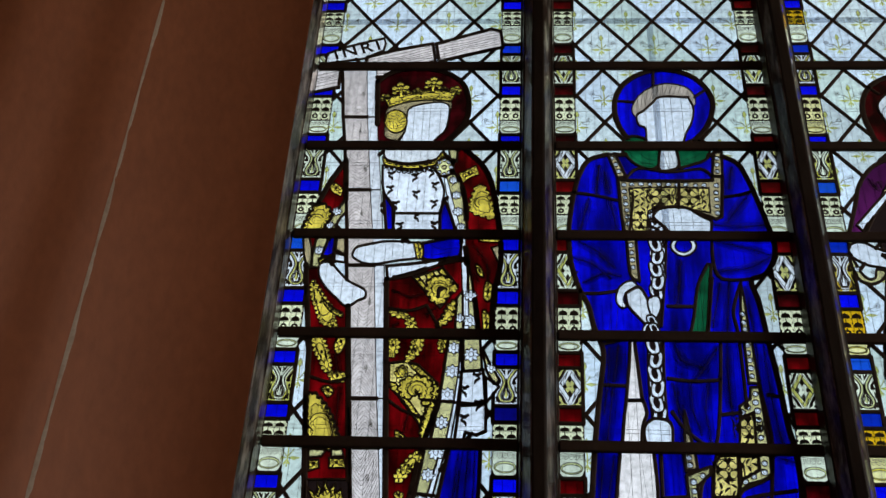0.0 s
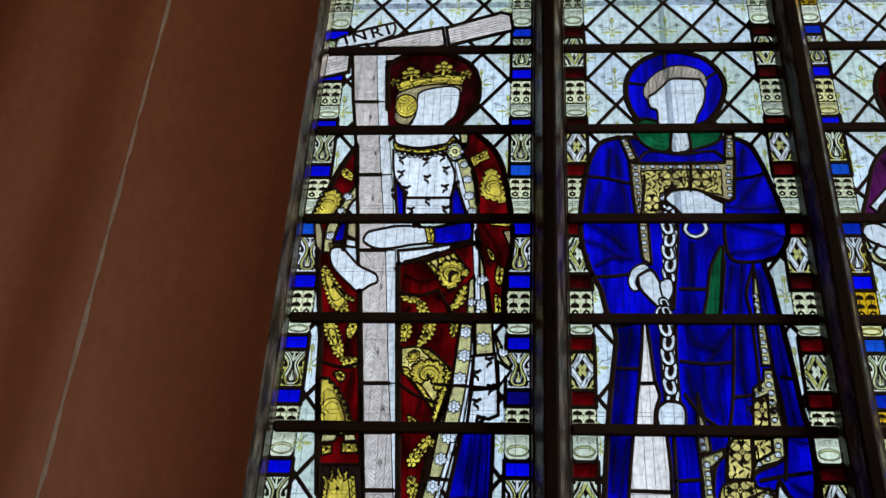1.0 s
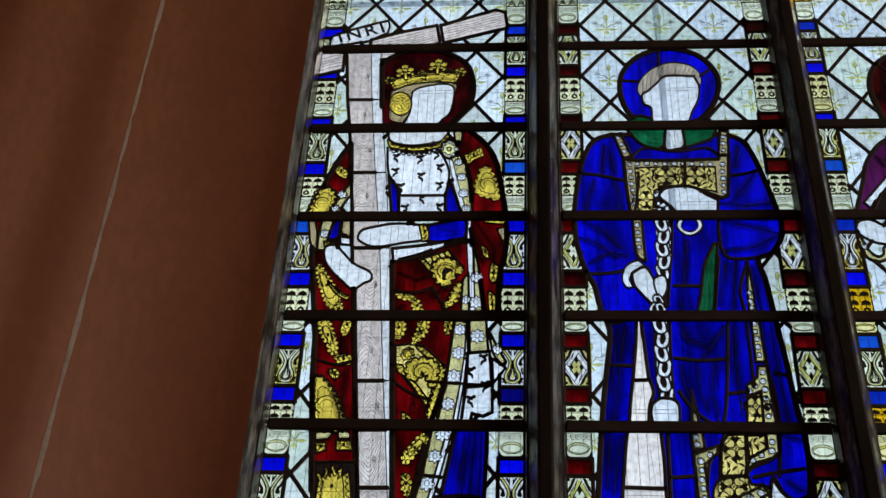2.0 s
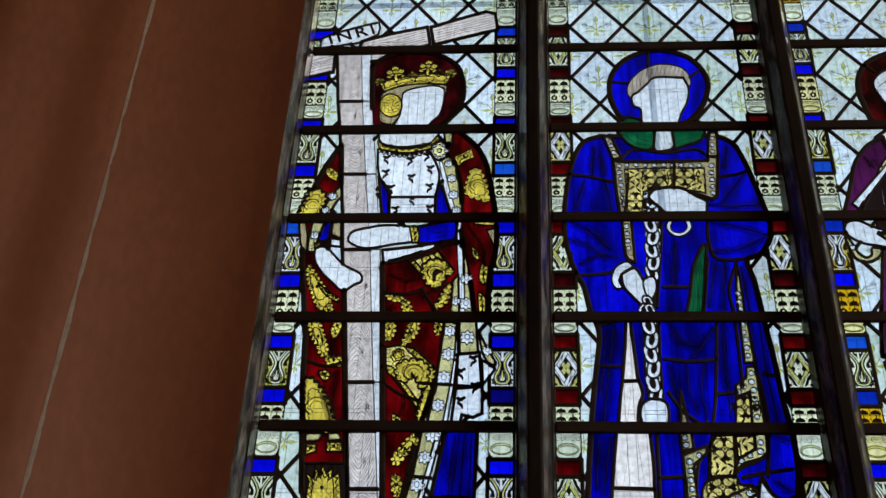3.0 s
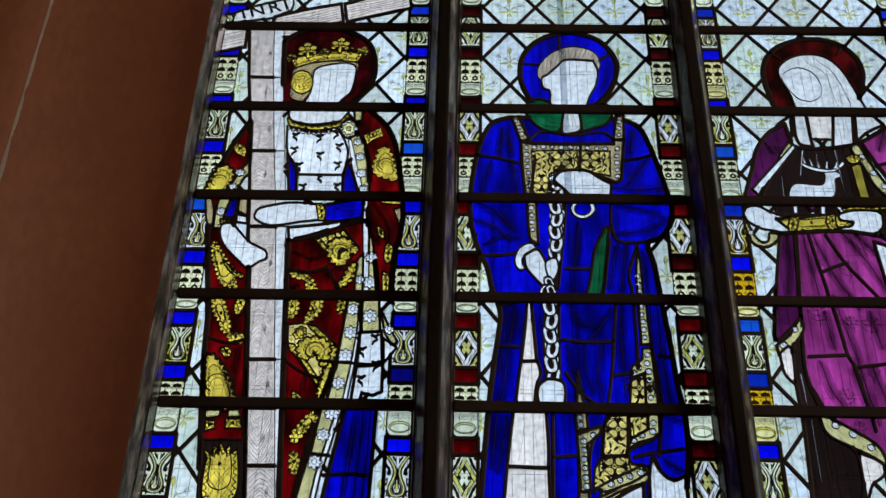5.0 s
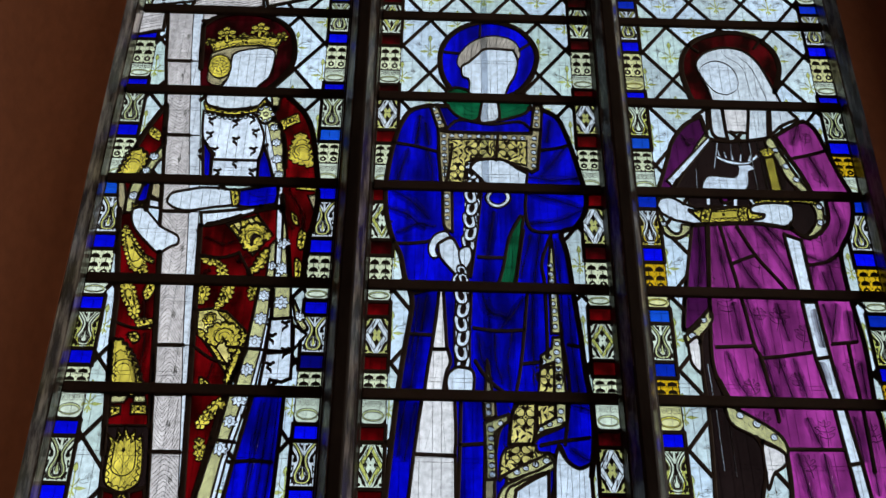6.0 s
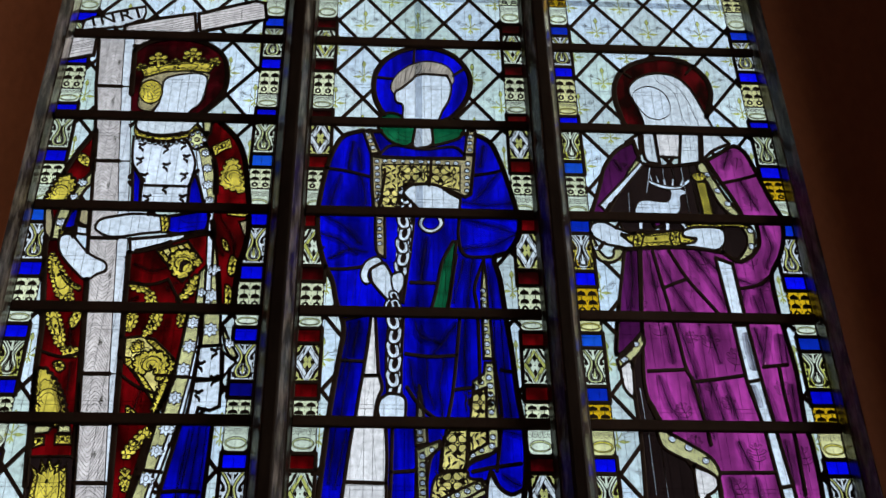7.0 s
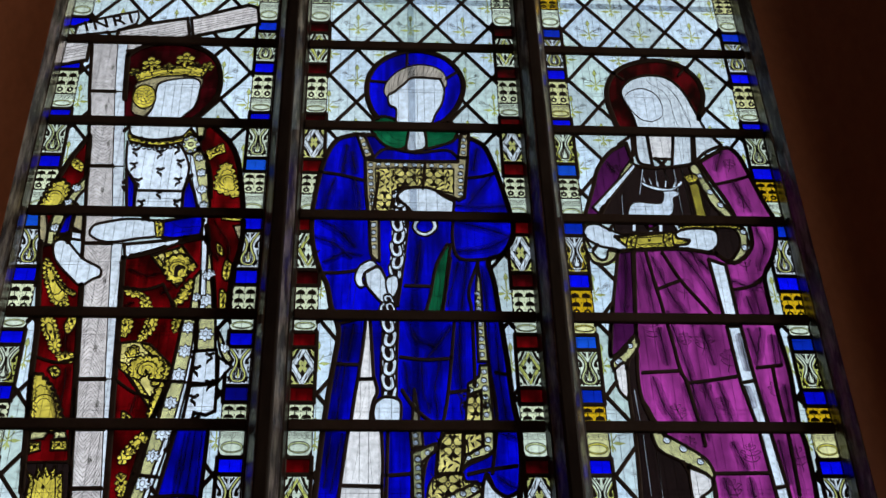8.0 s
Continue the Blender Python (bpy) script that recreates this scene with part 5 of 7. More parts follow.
light_2.jobs.append(("fold", [(-1.8, 29), (-0.1, 24), (3.8, 22.4)], 0.35))
light_2.jobs.append(("fold", [(8.3, 27.4), (5.2, 22.4), (2.9, 19.2)], 0.3))
light_2.jobs.append(("fold", [(-2.8, 16), (-1.9, 9.7), (-0.2, 5.9)], 0.3))
light_2.jobs.append(("fold", [(1.3, 16), (1.4, 9.8), (2.6, 5.2)], 0.3))
light_2.jobs.append(("fold", [(5.3, 16.1), (4.3, 9.8), (4.8, 3.7)], 0.3))
light_2.jobs.append(("fold", [(11, 27.4), (10.5, 19.3), (10.5, 11.4)], 0.35))
light_2.jobs.append(("fold", [(-17.9, 25.5), (-18.5, 17.4), (-19.5, 11.1)], 0.3))
light_2.jobs.append(("fold", [(-15.7, 27.2), (-16.8, 19)], 0.3))
light_2.jobs.append(("fold", [(-17.6, 14.2), (-19.1, 1.9)], 0.3))
light_2.jobs.append(("fold", [(-20.3, -2.6), (-21.4, -14.1)], 0.3))
light_2.jobs.append(("fold", [(-18, -4), (-19.8, -15.4)], 0.3))
light_2.jobs.append(("fold", [(17.4, 42.7), (18.1, 32.5), (18, 19.4)], 0.25))
light_2.jobs.append(("fold", [(19.9, 27.5), (20.2, 13.1), (21.3, 1)], 0.3))
light_2.jobs.append(("fold", [(10.7, 46.2), (8.4, 35.8)], 0.3))
light_2.jobs.append(("fold", [(13.1, 46.2), (11.7, 34.1)], 0.3))
light_2.jobs.append(("fold", [(19.7, -2), (22.2, -2.7), (23.6, -3.4)], 0.25))
light_2.jobs.append(("fold", [(18.9, -13.6), (21.2, -15.4), (22.9, -16)], 0.25))
light_2.jobs.append(("fold", [(-13.9, -5.4), (-14.4, -9.7), (-15.3, -14)], 0.06))
light_2.jobs.append(("fold", [(-11.5, -3.9), (-11, -9.7), (-10.6, -13.9)], 0.06))
light_2.jobs.append(("fold", [(-12.5, 9.6), (-13.6, 2)], 0.06))
light_2.jobs.append(("fold", [(-16.5, 42.6), (-17.5, 33.9)], 0.12))
light_2.jobs.append(("fold", [(-15.1, 40.8), (-15.9, 33.1)], 0.12))
light_3.add("reddk", [(2.4, 124.1), (9.6, 122.4), (14.3, 116.9), (15.3, 110), (13, 102.1), (9.9, 95.4), (-9, 94.9), (-12.7, 102.4), (-13.2, 111), (-10.4, 118), (-5, 122.2)], 0.8, True)
light_3.seam([(-10.5, 118.4), (-7.8, 115.7)], 0.4)
light_3.seam([(11.5, 121.5), (9, 117.9)], 0.4)
light_3.add("white", [(-8.8, 111.3), (-5.8, 115.6), (-0.4, 117.8), (5.4, 116.9), (9.3, 112.1), (11.5, 105.4), (14.1, 95.9), (14.1, 95.9), (-5.7, 95.4), (-5.7, 95.4), (-6.6, 101.5), (-8.3, 106.6)], 0.3, True)
light_3.add("pale", [(-8.1, 107.9), (-6.5, 110.9), (-2.8, 112.4), (0.9, 110.5), (2.6, 106), (2, 101.5), (-1.1, 99.2), (-1.1, 99.2), (-4.1, 100), (-6.4, 103.1)], 0.06, True)
# dress and veil
light_3.add("black", [(-8.8, 82.6), (-8.8, 82.6), (-4.1, 81.7), (2.3, 82.2), (7.9, 83.2), (7.9, 83.2), (9.5, 74.4), (14.5, 63.2), (14.5, 63.2), (-20.7, 62.5), (-20.7, 62.5), (-16.5, 70.4), (-11.8, 77)], 0.5, True)
light_3.add("white", [(-6.8, 95.1), (-6.8, 95.1), (-3.4, 95.2), (-3.4, 95.2), (-3.3, 85.4), (-3.1, 82.5), (-3.1, 82.5), (-6.2, 83.1), (-7.3, 86.2)], 0.45, True)
light_3.add("pink", [(-3.1, 95.2), (4.2, 95.4), (2.9, 85), (-3.2, 85.2)], 0.35)
light_3.add("white", [(4.5, 95.5), (9.8, 95.6), (8.3, 83.4), (2.3, 82.2)], 0.45)
light_3.add("white", [(-11.9, 90.3), (-11.9, 90.3), (-7.8, 93.8), (-7.8, 93.8), (-8.2, 86.2), (-8.2, 86.2), (-10.2, 87.6)], 0.45, True)
light_3.add("white", [(10.4, 95.6), (10.4, 95.6), (15.2, 94.4), (15.2, 94.4), (17.7, 90.6), (17.7, 90.6), (12.8, 88), (9.2, 84.3), (9.2, 84.3)], 0.45, True)
light_3.add("purpledk", [(-9.8, 90.6), (-9.8, 90.6), (-14.7, 87.3), (-18.9, 80.9), (-20.7, 74.7), (-24.6, 62.5), (-24.6, 62.5), (-20.4, 62.5), (-20.4, 62.5), (-19, 66.8), (-12.3, 77), (-8.8, 84.3), (-8.8, 84.3)], 0.6, True)
light_3.add("bright", [(-8.5, 83.2), (-7.7, 82.2), (-20.2, 65.3), (-21.6, 67.3)], 0.3)
light_3.add("straw", [(-9.4, 84.3), (-8.5, 83.2), (-13.9, 76.5), (-12.5, 79.5)], 0.25)
light_3.add("purple", [(10.3, 84.1), (10.3, 84.1), (15.2, 87.6), (19, 89.8), (21.8, 87.1), (23.8, 79.9), (26, 70.8), (28.3, 63.5), (28.3, 63.5), (17.6, 63.3), (17.6, 63.3), (15.6, 70.4), (12.8, 77.1)], 0.6, True)
light_3.seam([(12.7, 75.9), (19.2, 77.7), (24, 79.5)], 0.45)
light_3.add("straw", [(7.1, 81.8), (9.3, 83.5), (11.3, 77.5), (13.9, 70.8), (16.7, 64.8), (14.5, 64.5), (11.5, 68.7), (9.6, 74.7)], 0.35, True)
light_3.add("gold", [(5.2, 77.9), (5.7, 79.1), (7.5, 79.8), (9.1, 79.2), (9.2, 77.8), (7, 76.4)], 0.2, True)
light_3.add("gold", [(6.2, 76), (8.8, 76.5), (9.3, 64.5), (6.7, 64.3)], 0.2, name="lattice_pane")
# stag
light_3.add("bright", [(-10.8, 68.4), (-8.8, 69.4), (-2.9, 69), (-1.5, 71.2), (-1.5, 73), (-2.7, 73.1), (-0.4, 74.2), (2.4, 73.3), (3, 72.1), (1.1, 71), (0.8, 68.1), (0.1, 65.7), (-1.7, 64.1), (-1.7, 64.1), (-12, 63.9), (-12, 63.9), (-11.9, 65.8)], 0.12, True)
light_3.add("bright", [(-7.3, 76.9), (-7.3, 76.9), (-4.9, 75.5), (-1.9, 74.6), (1.3, 74.6), (4.2, 77.4), (4.2, 77.4), (4.3, 76.1), (1.3, 73.6), (1.3, 73.6), (-2.8, 73.5), (-6.5, 75.1)], 0.1, True)
light_3.add("bright", [(-6.4, 76.3), (-6.6, 78.7), (-6.3, 78.7), (-5.8, 76.1)], 0.06)
light_3.add("bright", [(-4.6, 75.5), (-4.9, 78.2), (-4.6, 78.2), (-4, 75.5)], 0.06)
light_3.add("bright", [(-3, 74.8), (-2.8, 77.4), (-2.5, 77.4), (-2.2, 74.8)], 0.06)
light_3.add("bright", [(-0.9, 74.6), (-0.3, 77.3), (0.1, 77.3), (-0.3, 74.6)], 0.06)
light_3.add("bright", [(1.3, 74.6), (2.7, 77.7), (3, 77.5), (2.1, 74.7)], 0.06)
light_3.add("bright", [(-6.3, 81.2), (-6, 81.2), (-8, 72), (-8.2, 72)], 0.04)
light_3.add("bright", [(-2.6, 80.9), (-2.4, 80.9), (-2.9, 75.2), (-3.1, 75.2)], 0.04)
light_3.add("bright", [(-0.2, 81.4), (0, 81.4), (0.6, 75.2), (0.4, 75.2)], 0.04)
light_3.add("bright", [(2.5, 81.4), (2.8, 81.4), (3, 64.4), (2.8, 64.4)], 0.04)
light_3.add("bright", [(4.7, 81.9), (4.9, 81.9), (5.8, 64.4), (5.6, 64.4)], 0.04)
light_3.add("bright", [(-13.2, 71.9), (-13, 71.9), (-13.5, 64), (-13.7, 64)], 0.04)
# book, cuffs
light_3.add("gold", [(-16.5, 57.1), (-11.3, 58.2), (-9.9, 57.8), (-2.6, 59.1), (2.9, 58.8), (3, 55.2), (-2.1, 54), (-10.6, 53.4), (-13, 52.7), (-16, 54.2)], 0.3)
light_3.add("black", [(-17.2, 63.4), (2.9, 63.8), (2.2, 59), (-10.9, 58.7), (-15.6, 57.3)], 0.3)
light_3.add("black", [(11.6, 64), (11.6, 64), (18.8, 64.1), (18.8, 64.1), (17.9, 57), (16, 53), (13, 49.8), (10, 51.7)], 0.4, True)
light_3.add("straw", [(-25.1, 57.5), (-24.2, 55.8), (-22.8, 51.5), (-21, 49.6), (-19.4, 50.4), (-18.9, 52.6), (-16.6, 52.2), (-17.6, 49.7), (-20.4, 48), (-23.4, 49), (-24.9, 53.3)], 0.3, True)
light_3.add("straw", [(16.5, 61.1), (18.6, 61.2), (19.5, 59.1), (19, 54.8), (17.3, 50.8), (14.8, 49.1), (11.9, 49.4), (14.5, 50.8), (16.6, 54.1), (17.3, 57.6)], 0.3, True)
light_3.add("gold", [(0.6, 60.7), (4.2, 61.7), (8.8, 61.5), (13.5, 62.1), (17.5, 61.5), (17.9, 60.4), (13.3, 61), (8.6, 60.5), (4, 60.5), (1, 59.7)], 0.2, True)
light_3.add("pale", [(-24.7, 59.7), (-23.3, 61.3), (-20.7, 61.5), (-18, 59.8), (-14.3, 58), (-14.8, 57.3), (-16.7, 57.4), (-13.4, 53.7), (-13.8, 52.5), (-17.5, 53.4), (-20.8, 54.1), (-23.5, 55.9), (-24.7, 57.5)], 0.3, True)
light_3.add("pale", [(0.3, 59), (2.8, 60.2), (6.9, 60.6), (10.9, 60.1), (11.4, 57.5), (10.6, 54.7), (8, 52.5), (4.5, 52.6), (1.8, 53.7), (-1.3, 53.9), (-1.3, 54.6), (2.5, 55.2), (3.4, 56.6), (0.3, 57.2)], 0.3, True)
light_3.add("gold", [(-12.9, 57.9), (-10.2, 58.4), (-11.9, 53.1), (-13.7, 52.8), (-13.8, 54.9)], 0.25)
light_3.add("gold", [(-3, 58.9), (-0.5, 59.4), (-1.1, 57.3), (-0.9, 54.2), (-3.1, 53.8), (-3.7, 56.5)], 0.25)
light_3.add("bright", [(-11.2, 63.9), (-10.1, 63.9), (-10.7, 59.3), (-11.6, 59.3)], 0.08)
light_3.add("bright", [(-7.9, 64), (-6.7, 64), (-6.1, 59), (-7.1, 58.6)], 0.08)
light_3.add("bright", [(-3.9, 64), (-2.7, 64.1), (-3.5, 59), (-4.4, 59)], 0.08)
light_3.add("bright", [(-1.1, 64.1), (-0.2, 64.1), (1.7, 59.9), (0.7, 59.5)], 0.08)
light_3.add("purpledk", [(-7.7, 62), (-6.3, 62.4), (-5.2, 61.1), (-6.9, 60.1)], 0.4, True)
# purple drapery
light_3.add("purple", [(-16, 52.6), (-16, 52.6), (-0.1, 53.6), (10, 52.1), (10, 52.1), (14.4, 49.2), (19.9, 54.2), (20.6, 61.8), (20.4, 64.1), (20.4, 64.1), (27.8, 64.3), (27.8, 64.3), (27.4, 58.1), (25.2, 51.5), (22, 45.7), (21.5, 39.5), (21.6, 32.5), (22, 27.7), (22.8, 15.7), (22.2, 1.4), (22.8, -4.9), (22.6, -17.8), (21, -28.9), (21, -28.9), (-2, -28.9), (-2, -28.9), (-1.2, -16.4), (-2.2, -9.5), (-8.3, -4.8), (-12.4, 0.1), (-14.5, 5.5), (-16.2, 10.5), (-14.5, 26.9), (-14.5, 26.9), (-21.2, 19.8), (-21.2, 25.1), (-19.5, 35.4)], 0.6, True)
light_3.add("purpledk", [(-16.3, 52.2), (-16.3, 52.2), (-12.5, 52.8), (-12.5, 52.8), (-14.2, 32), (-14.6, 26.6), (-14.6, 26.6), (-21.2, 19.7), (-21.2, 25.1), (-19.5, 35.4)], 0.45, True)
light_3.add("black", [(-14.6, 26), (-14.6, 26), (-15.7, 12.1), (-14.6, 4.3), (-12.2, -1.4), (-7, -10.7), (-6.5, -16.7), (-9.6, -28.9), (-9.6, -28.9), (-19.4, -28.9), (-19.4, -28.9), (-18.3, -6.3), (-18.4, 8.9), (-18, 16.9)], 0.5, True)
light_3.add("straw", [(-14.7, 26.9), (-14.7, 26.9), (-14.4, 22.9), (-18.5, 17.6), (-21.5, 15.7), (-21.5, 15.7), (-21.8, 18.2), (-21.8, 18.2), (-18, 21.5)], 0.35, True)
light_3.add("pink", [(-21.2, 16.1), (-21.2, 16.1), (-18.2, 17.7), (-18.5, 7.3), (-18.5, 7.3), (-20.8, 10.5)], 0.35, True)
light_3.add("bright", [(-17.1, 10.5), (-16.8, 10.5), (-16.5, 1.2), (-16.7, 1.2)], 0.04)
light_3.add("bright", [(-16.4, -1.9), (-16.2, -1.9), (-16.2, -17.9), (-16.4, -17.9)], 0.04)
light_3.add("bright", [(-13.7, -4.8), (-13.6, -4.8), (-13.5, -19.3), (-13.7, -19.3)], 0.04)
light_3.add("straw", [(-14.3, -1.1), (-14.3, -1.1), (-12.2, -1.1), (-12.2, -1.1), (-7.5, -4.1), (-2.3, -8), (-0.7, -11.7), (-1.2, -13.9), (-1.2, -13.9), (-3.1, -11.7), (-8.8, -8.5), (-13.2, -5.6)], 0.35, True)
light_3.add("pink", [(-6.7, -10.3), (-6.7, -10.3), (-2.7, -12.1), (-1.3, -13.9), (-2.1, -16.2), (-4.9, -18.4), (-6.6, -22.1), (-6.8, -17.9)], 0.35, True)
light_3.add("bright", [(7.7, 50.3), (12, 48.5), (12.5, 32.2), (8.8, 32.2)], 0.45)
light_3.add("bright", [(9.1, 29.2), (12.7, 29.3), (13.6, 13.3), (9.9, 12.6)], 0.45)
light_3.add("bright", [(9.9, 12.6), (13.6, 13.3), (14.7, -0.4), (12, -0.5)], 0.45)
light_3.add("bright", [(12, -0.5), (14.7, -0.4), (16.1, -15.1), (13, -15.6)], 0.45)
light_3.add("bright", [(13, -15.6), (16.1, -15.1), (17.1, -30), (14, -30)], 0.45)
light_3.seam([(-12, 52.1), (-13, 41.9), (-14, 32), (-14.6, 24.4)], 0.45)
light_3.seam([(-8.9, 52.2), (-7.7, 42), (-6.9, 36), (-6.5, 31.8), (-5.6, 25.1), (-4.8, 16.3), (-3.6, 12.6), (-2.8, 5.4), (-2, 0), (-1.7, -4.7)], 0.45)
light_3.seam([(-7, 40.5), (-3.9, 42), (-0.8, 43.3)], 0.45)
light_3.seam([(-4.5, 52.3), (-0.8, 43.3), (2.8, 37.5), (6, 32.4)], 0.45)
light_3.seam([(-14.2, 15.3), (-4.8, 15.9)], 0.45)
light_3.seam([(-3.5, 12.4), (2.8, 13.3), (9.6, 14.5)], 0.45)
light_3.seam([(-0.2, -12), (12.3, -11.8)], 0.45)
light_3.seam([(12.8, 40.6), (17.5, 41.7), (21.5, 45), (24.7, 50), (26.5, 54.9)], 0.45)
light_3.seam([(14.8, 17), (20.9, 17.7)], 0.45)
light_3.seam([(18.7, 16.9), (18.6, 9.8), (18.9, -0), (18.9, -6.6), (18.6, -17.3)], 0.45)
light_3.discs("bright", 0.9, [(9.7, 79.1), (11.8, 73.4), (14, 68.9), (18.7, 59.7), (18.1, 54.4), (-23.6, 52.8), (-16.6, 23.2), (-19.9, 18.5), (-10.8, -3.3), (-7.1, -5.5), (-3.5, -8.9)])
light_3.jobs.append(("fold", [(-14.9, 49.8), (-15.3, 42.5), (-16.8, 33.7)], 0.3))
light_3.jobs.append(("fold", [(-10.4, 49.9), (-9.5, 39.1), (-9, 32.1)], 0.35))
light_3.jobs.append(("fold", [(-8.5, 27), (-7.9, 18.7)], 0.3))
light_3.jobs.append(("fold", [(-11.5, 12.1), (-10.3, 5.8), (-8.1, 1.2)], 0.35))
light_3.jobs.append(("fold", [(11.9, 25.5), (12.2, 17.2)], 0.3))
light_3.jobs.append(("fold", [(10.7, 10.8), (11.3, 6)], 0.35))
light_3.jobs.append(("fold", [(20, 25.6), (19.6, 18.9)], 0.3))
light_3.jobs.append(("fold", [(14, 9.2), (15.2, 0.3)], 0.35))
light_3.jobs.append(("fold", [(19, -4.7), (18.6, -13.5), (18.5, -20.6)], 0.3))
light_3.jobs.append(("fold", [(16.9, 87.6), (14.8, 81.7)], 0.35))
light_3.jobs.append(("fold", [(18.9, 75.7), (21.5, 67.7)], 0.3))
light_3.jobs.append(("fold", [(22.4, 59.9), (23.3, 54.2), (21.2, 48.6)], 0.35))
light_3.jobs.append(("fold", [(-7.9, 51.8), (-4.3, 39.2), (-0.9, 32.2)], 0.3))
light_3.jobs.append(("fold", [(0.4, 52), (5.1, 42.9), (7.7, 35.8)], 0.3))
light_3.jobs.append(("fold", [(3.5, 52), (7.2, 46.5)], 0.25))
light_3.jobs.append(("fold", [(13.4, 43), (17.6, 41.3), (21.8, 44)], 0.3))
light_3.jobs.append(("fold", [(13.5, 39.4), (11.9, 34.1)], 0.3))
light_3.jobs.append(("fold", [(15.8, 37.7), (16.5, 33.3)], 0.3))
light_3.jobs.append(("fold", [(18, 39.5), (18.4, 33.3)], 0.3))
light_3.jobs.append(("fold", [(-5, 28.7), (-3.1, 17.1), (-1.3, 1.3)], 0.35))
light_3.jobs.append(("fold", [(2.7, 27.1), (3.8, 18.8)], 0.25))
light_3.jobs.append(("fold", [(-4, 10.6), (-2.1, 0.2)], 0.3))
light_3.jobs.append(("fold", [(4.4, 10.7), (5.5, 4.4), (6.2, 0.3)], 0.3))
light_3.jobs.append(("fold", [(5.3, -4.7), (7, -10.6)], 0.3))
light_3.jobs.append(("fold", [(0.9, 10.7), (2.7, 0.2)], 0.3))
light_3.jobs.append(("fold", [(1.6, -15), (3, -26.2)], 0.3))
light_3.jobs.append(("fold", [(7.6, -15), (8.2, -26.2)], 0.3))
light_3.jobs.append(("fold", [(14.4, 27.3), (15.3, 20.5)], 0.3))
light_3.jobs.append(("fold", [(17.3, 27.3), (15, 18.9)], 0.35))
light_3.jobs.append(("fold", [(21.4, 25.6), (21.1, 19)], 0.25))
light_3.jobs.append(("fold", [(20.7, 10.8), (20.5, 3)], 0.3))
light_3.jobs.append(("fold", [(16.3, -4.7), (16.6, -13.5)], 0.3))
light_3.jobs.append(("fold", [(-15.9, 83), (-14.7, 80)], 0.2))
light_3.jobs.append(("fold", [(0, 114.1), (4.4, 109.7), (5.6, 99.6)], 0.12))
light_3.jobs.append(("fold", [(6.3, 110.9), (8.7, 104.2), (9.7, 97.6)], 0.12))
light_3.jobs.append(("fold", [(2.7, 115.4), (7, 109.8), (9, 100.8)], 0.12))
light_3.jobs.append(("fold", [(-4.8, 91.8), (-4.8, 86.5)], 0.1))
light_3.jobs.append(("fold", [(6.6, 92.1), (6, 85.7)], 0.1))
light_3.jobs.append(("sprays", [(18.5, 82.9), (20.2, 69.3), (-10.2, 26.9), (-2.3, 24.5), (-6.9, 3.5), (7.9, 18.8), (0.5, 10.7), (18.4, 10), (20.3, -8.4), (-13.1, 80), (-8.9, 41.8), (-0.4, 40.6), (17.1, 48.9), (20.2, 41), (4.1, 49.2), (-5.6, -4.8), (-14.5, 34.6), (8.9, -7.7), (4.3, 6), (3.3, -16.4), (2.2, 23.7)], 0.1))
light_1.add("gold", [(-16.8, -24.5), (-17.5, -21.3), (-17.5, -16.4), (-17.3, -14.4), (-17.3, -14.4), (-18.5, -11.9), (-18.5, -11.9), (-16.2, -13.5), (-16.2, -13.5), (-16.2, -10.5), (-16.2, -10.5), (-14.8, -12.7), (-14.8, -12.7), (-14.6, -9.7), (-14.6, -9.7), (-13.4, -12.3), (-13.4, -12.3), (-12, -10.6), (-12, -10.6), (-12, -13.2), (-12, -13.2), (-10.5, -12), (-10.5, -12), (-9.7, -16.2), (-9.2, -21.8), (-10.1, -24.6), (-13.1, -26.2)], 0.25, True)
light_1.add("red", [(-17.5, -25.6), (-14.4, -26.4), (-12.3, -38), (-16.4, -38.1)], 0.5)
light_1.add("red", [(-11.6, -26.3), (-8, -25.1), (-5.8, -37.9), (-9.5, -37.9)], 0.5)
light_1.add("gold", [(-13.9, -26.6), (-11.8, -26.6), (-9.6, -37.9), (-12.5, -38)], 0.3)
light_1.jobs.append(("fold", [(-17.1, -15), (-13.3, -20.5), (-9.6, -23.9)], 0.08))
light_1.jobs.append(("fold", [(-17.2, -18.5), (-13.9, -22.6), (-11.9, -25.3)], 0.08))
light_1.jobs.append(("fold", [(-16, -13.3), (-12.4, -17.7), (-9.3, -21.2)], 0.08))
light_1.jobs.append(("fold", [(-10.3, -14.8), (-12.7, -19.8), (-15.8, -24.5)], 0.08))
light_1.jobs.append(("fold", [(-11.9, -12.7), (-14.7, -17.8), (-17, -21.3)], 0.08))
light_1.jobs.append(("fold", [(-9.5, -19.1), (-11, -22.6), (-12.2, -25.5)], 0.08))
light_1.jobs.append(("fold", [(-14.5, -11.3), (-14.2, -16.4), (-13.5, -21.9)], 0.08))
light_1.seam([(10.1, -18.3), (15.9, -17.9), (19.8, -18.2)], 0.45)
light_2.add("straw", [(1.1, -26.8), (1.1, -26.8), (2.7, -23), (7, -20.5), (11.6, -17), (14.5, -14.8), (14.5, -14.8), (15.2, -16.8), (13.5, -18.7), (10.2, -19.9), (5.7, -22.2), (3.3, -24.6), (1.7, -36.2), (1.7, -36.2), (0.4, -36.2), (0.4, -36.2)], 0.3, True)
light_2.add("bright", [(5.5, -23.7), (5.5, -23.7), (9.6, -20.9), (13.1, -19.1), (13.1, -19.1), (12.7, -35.9), (12.7, -35.9), (3.8, -36.1), (3.8, -36.1)], 0.45, True)
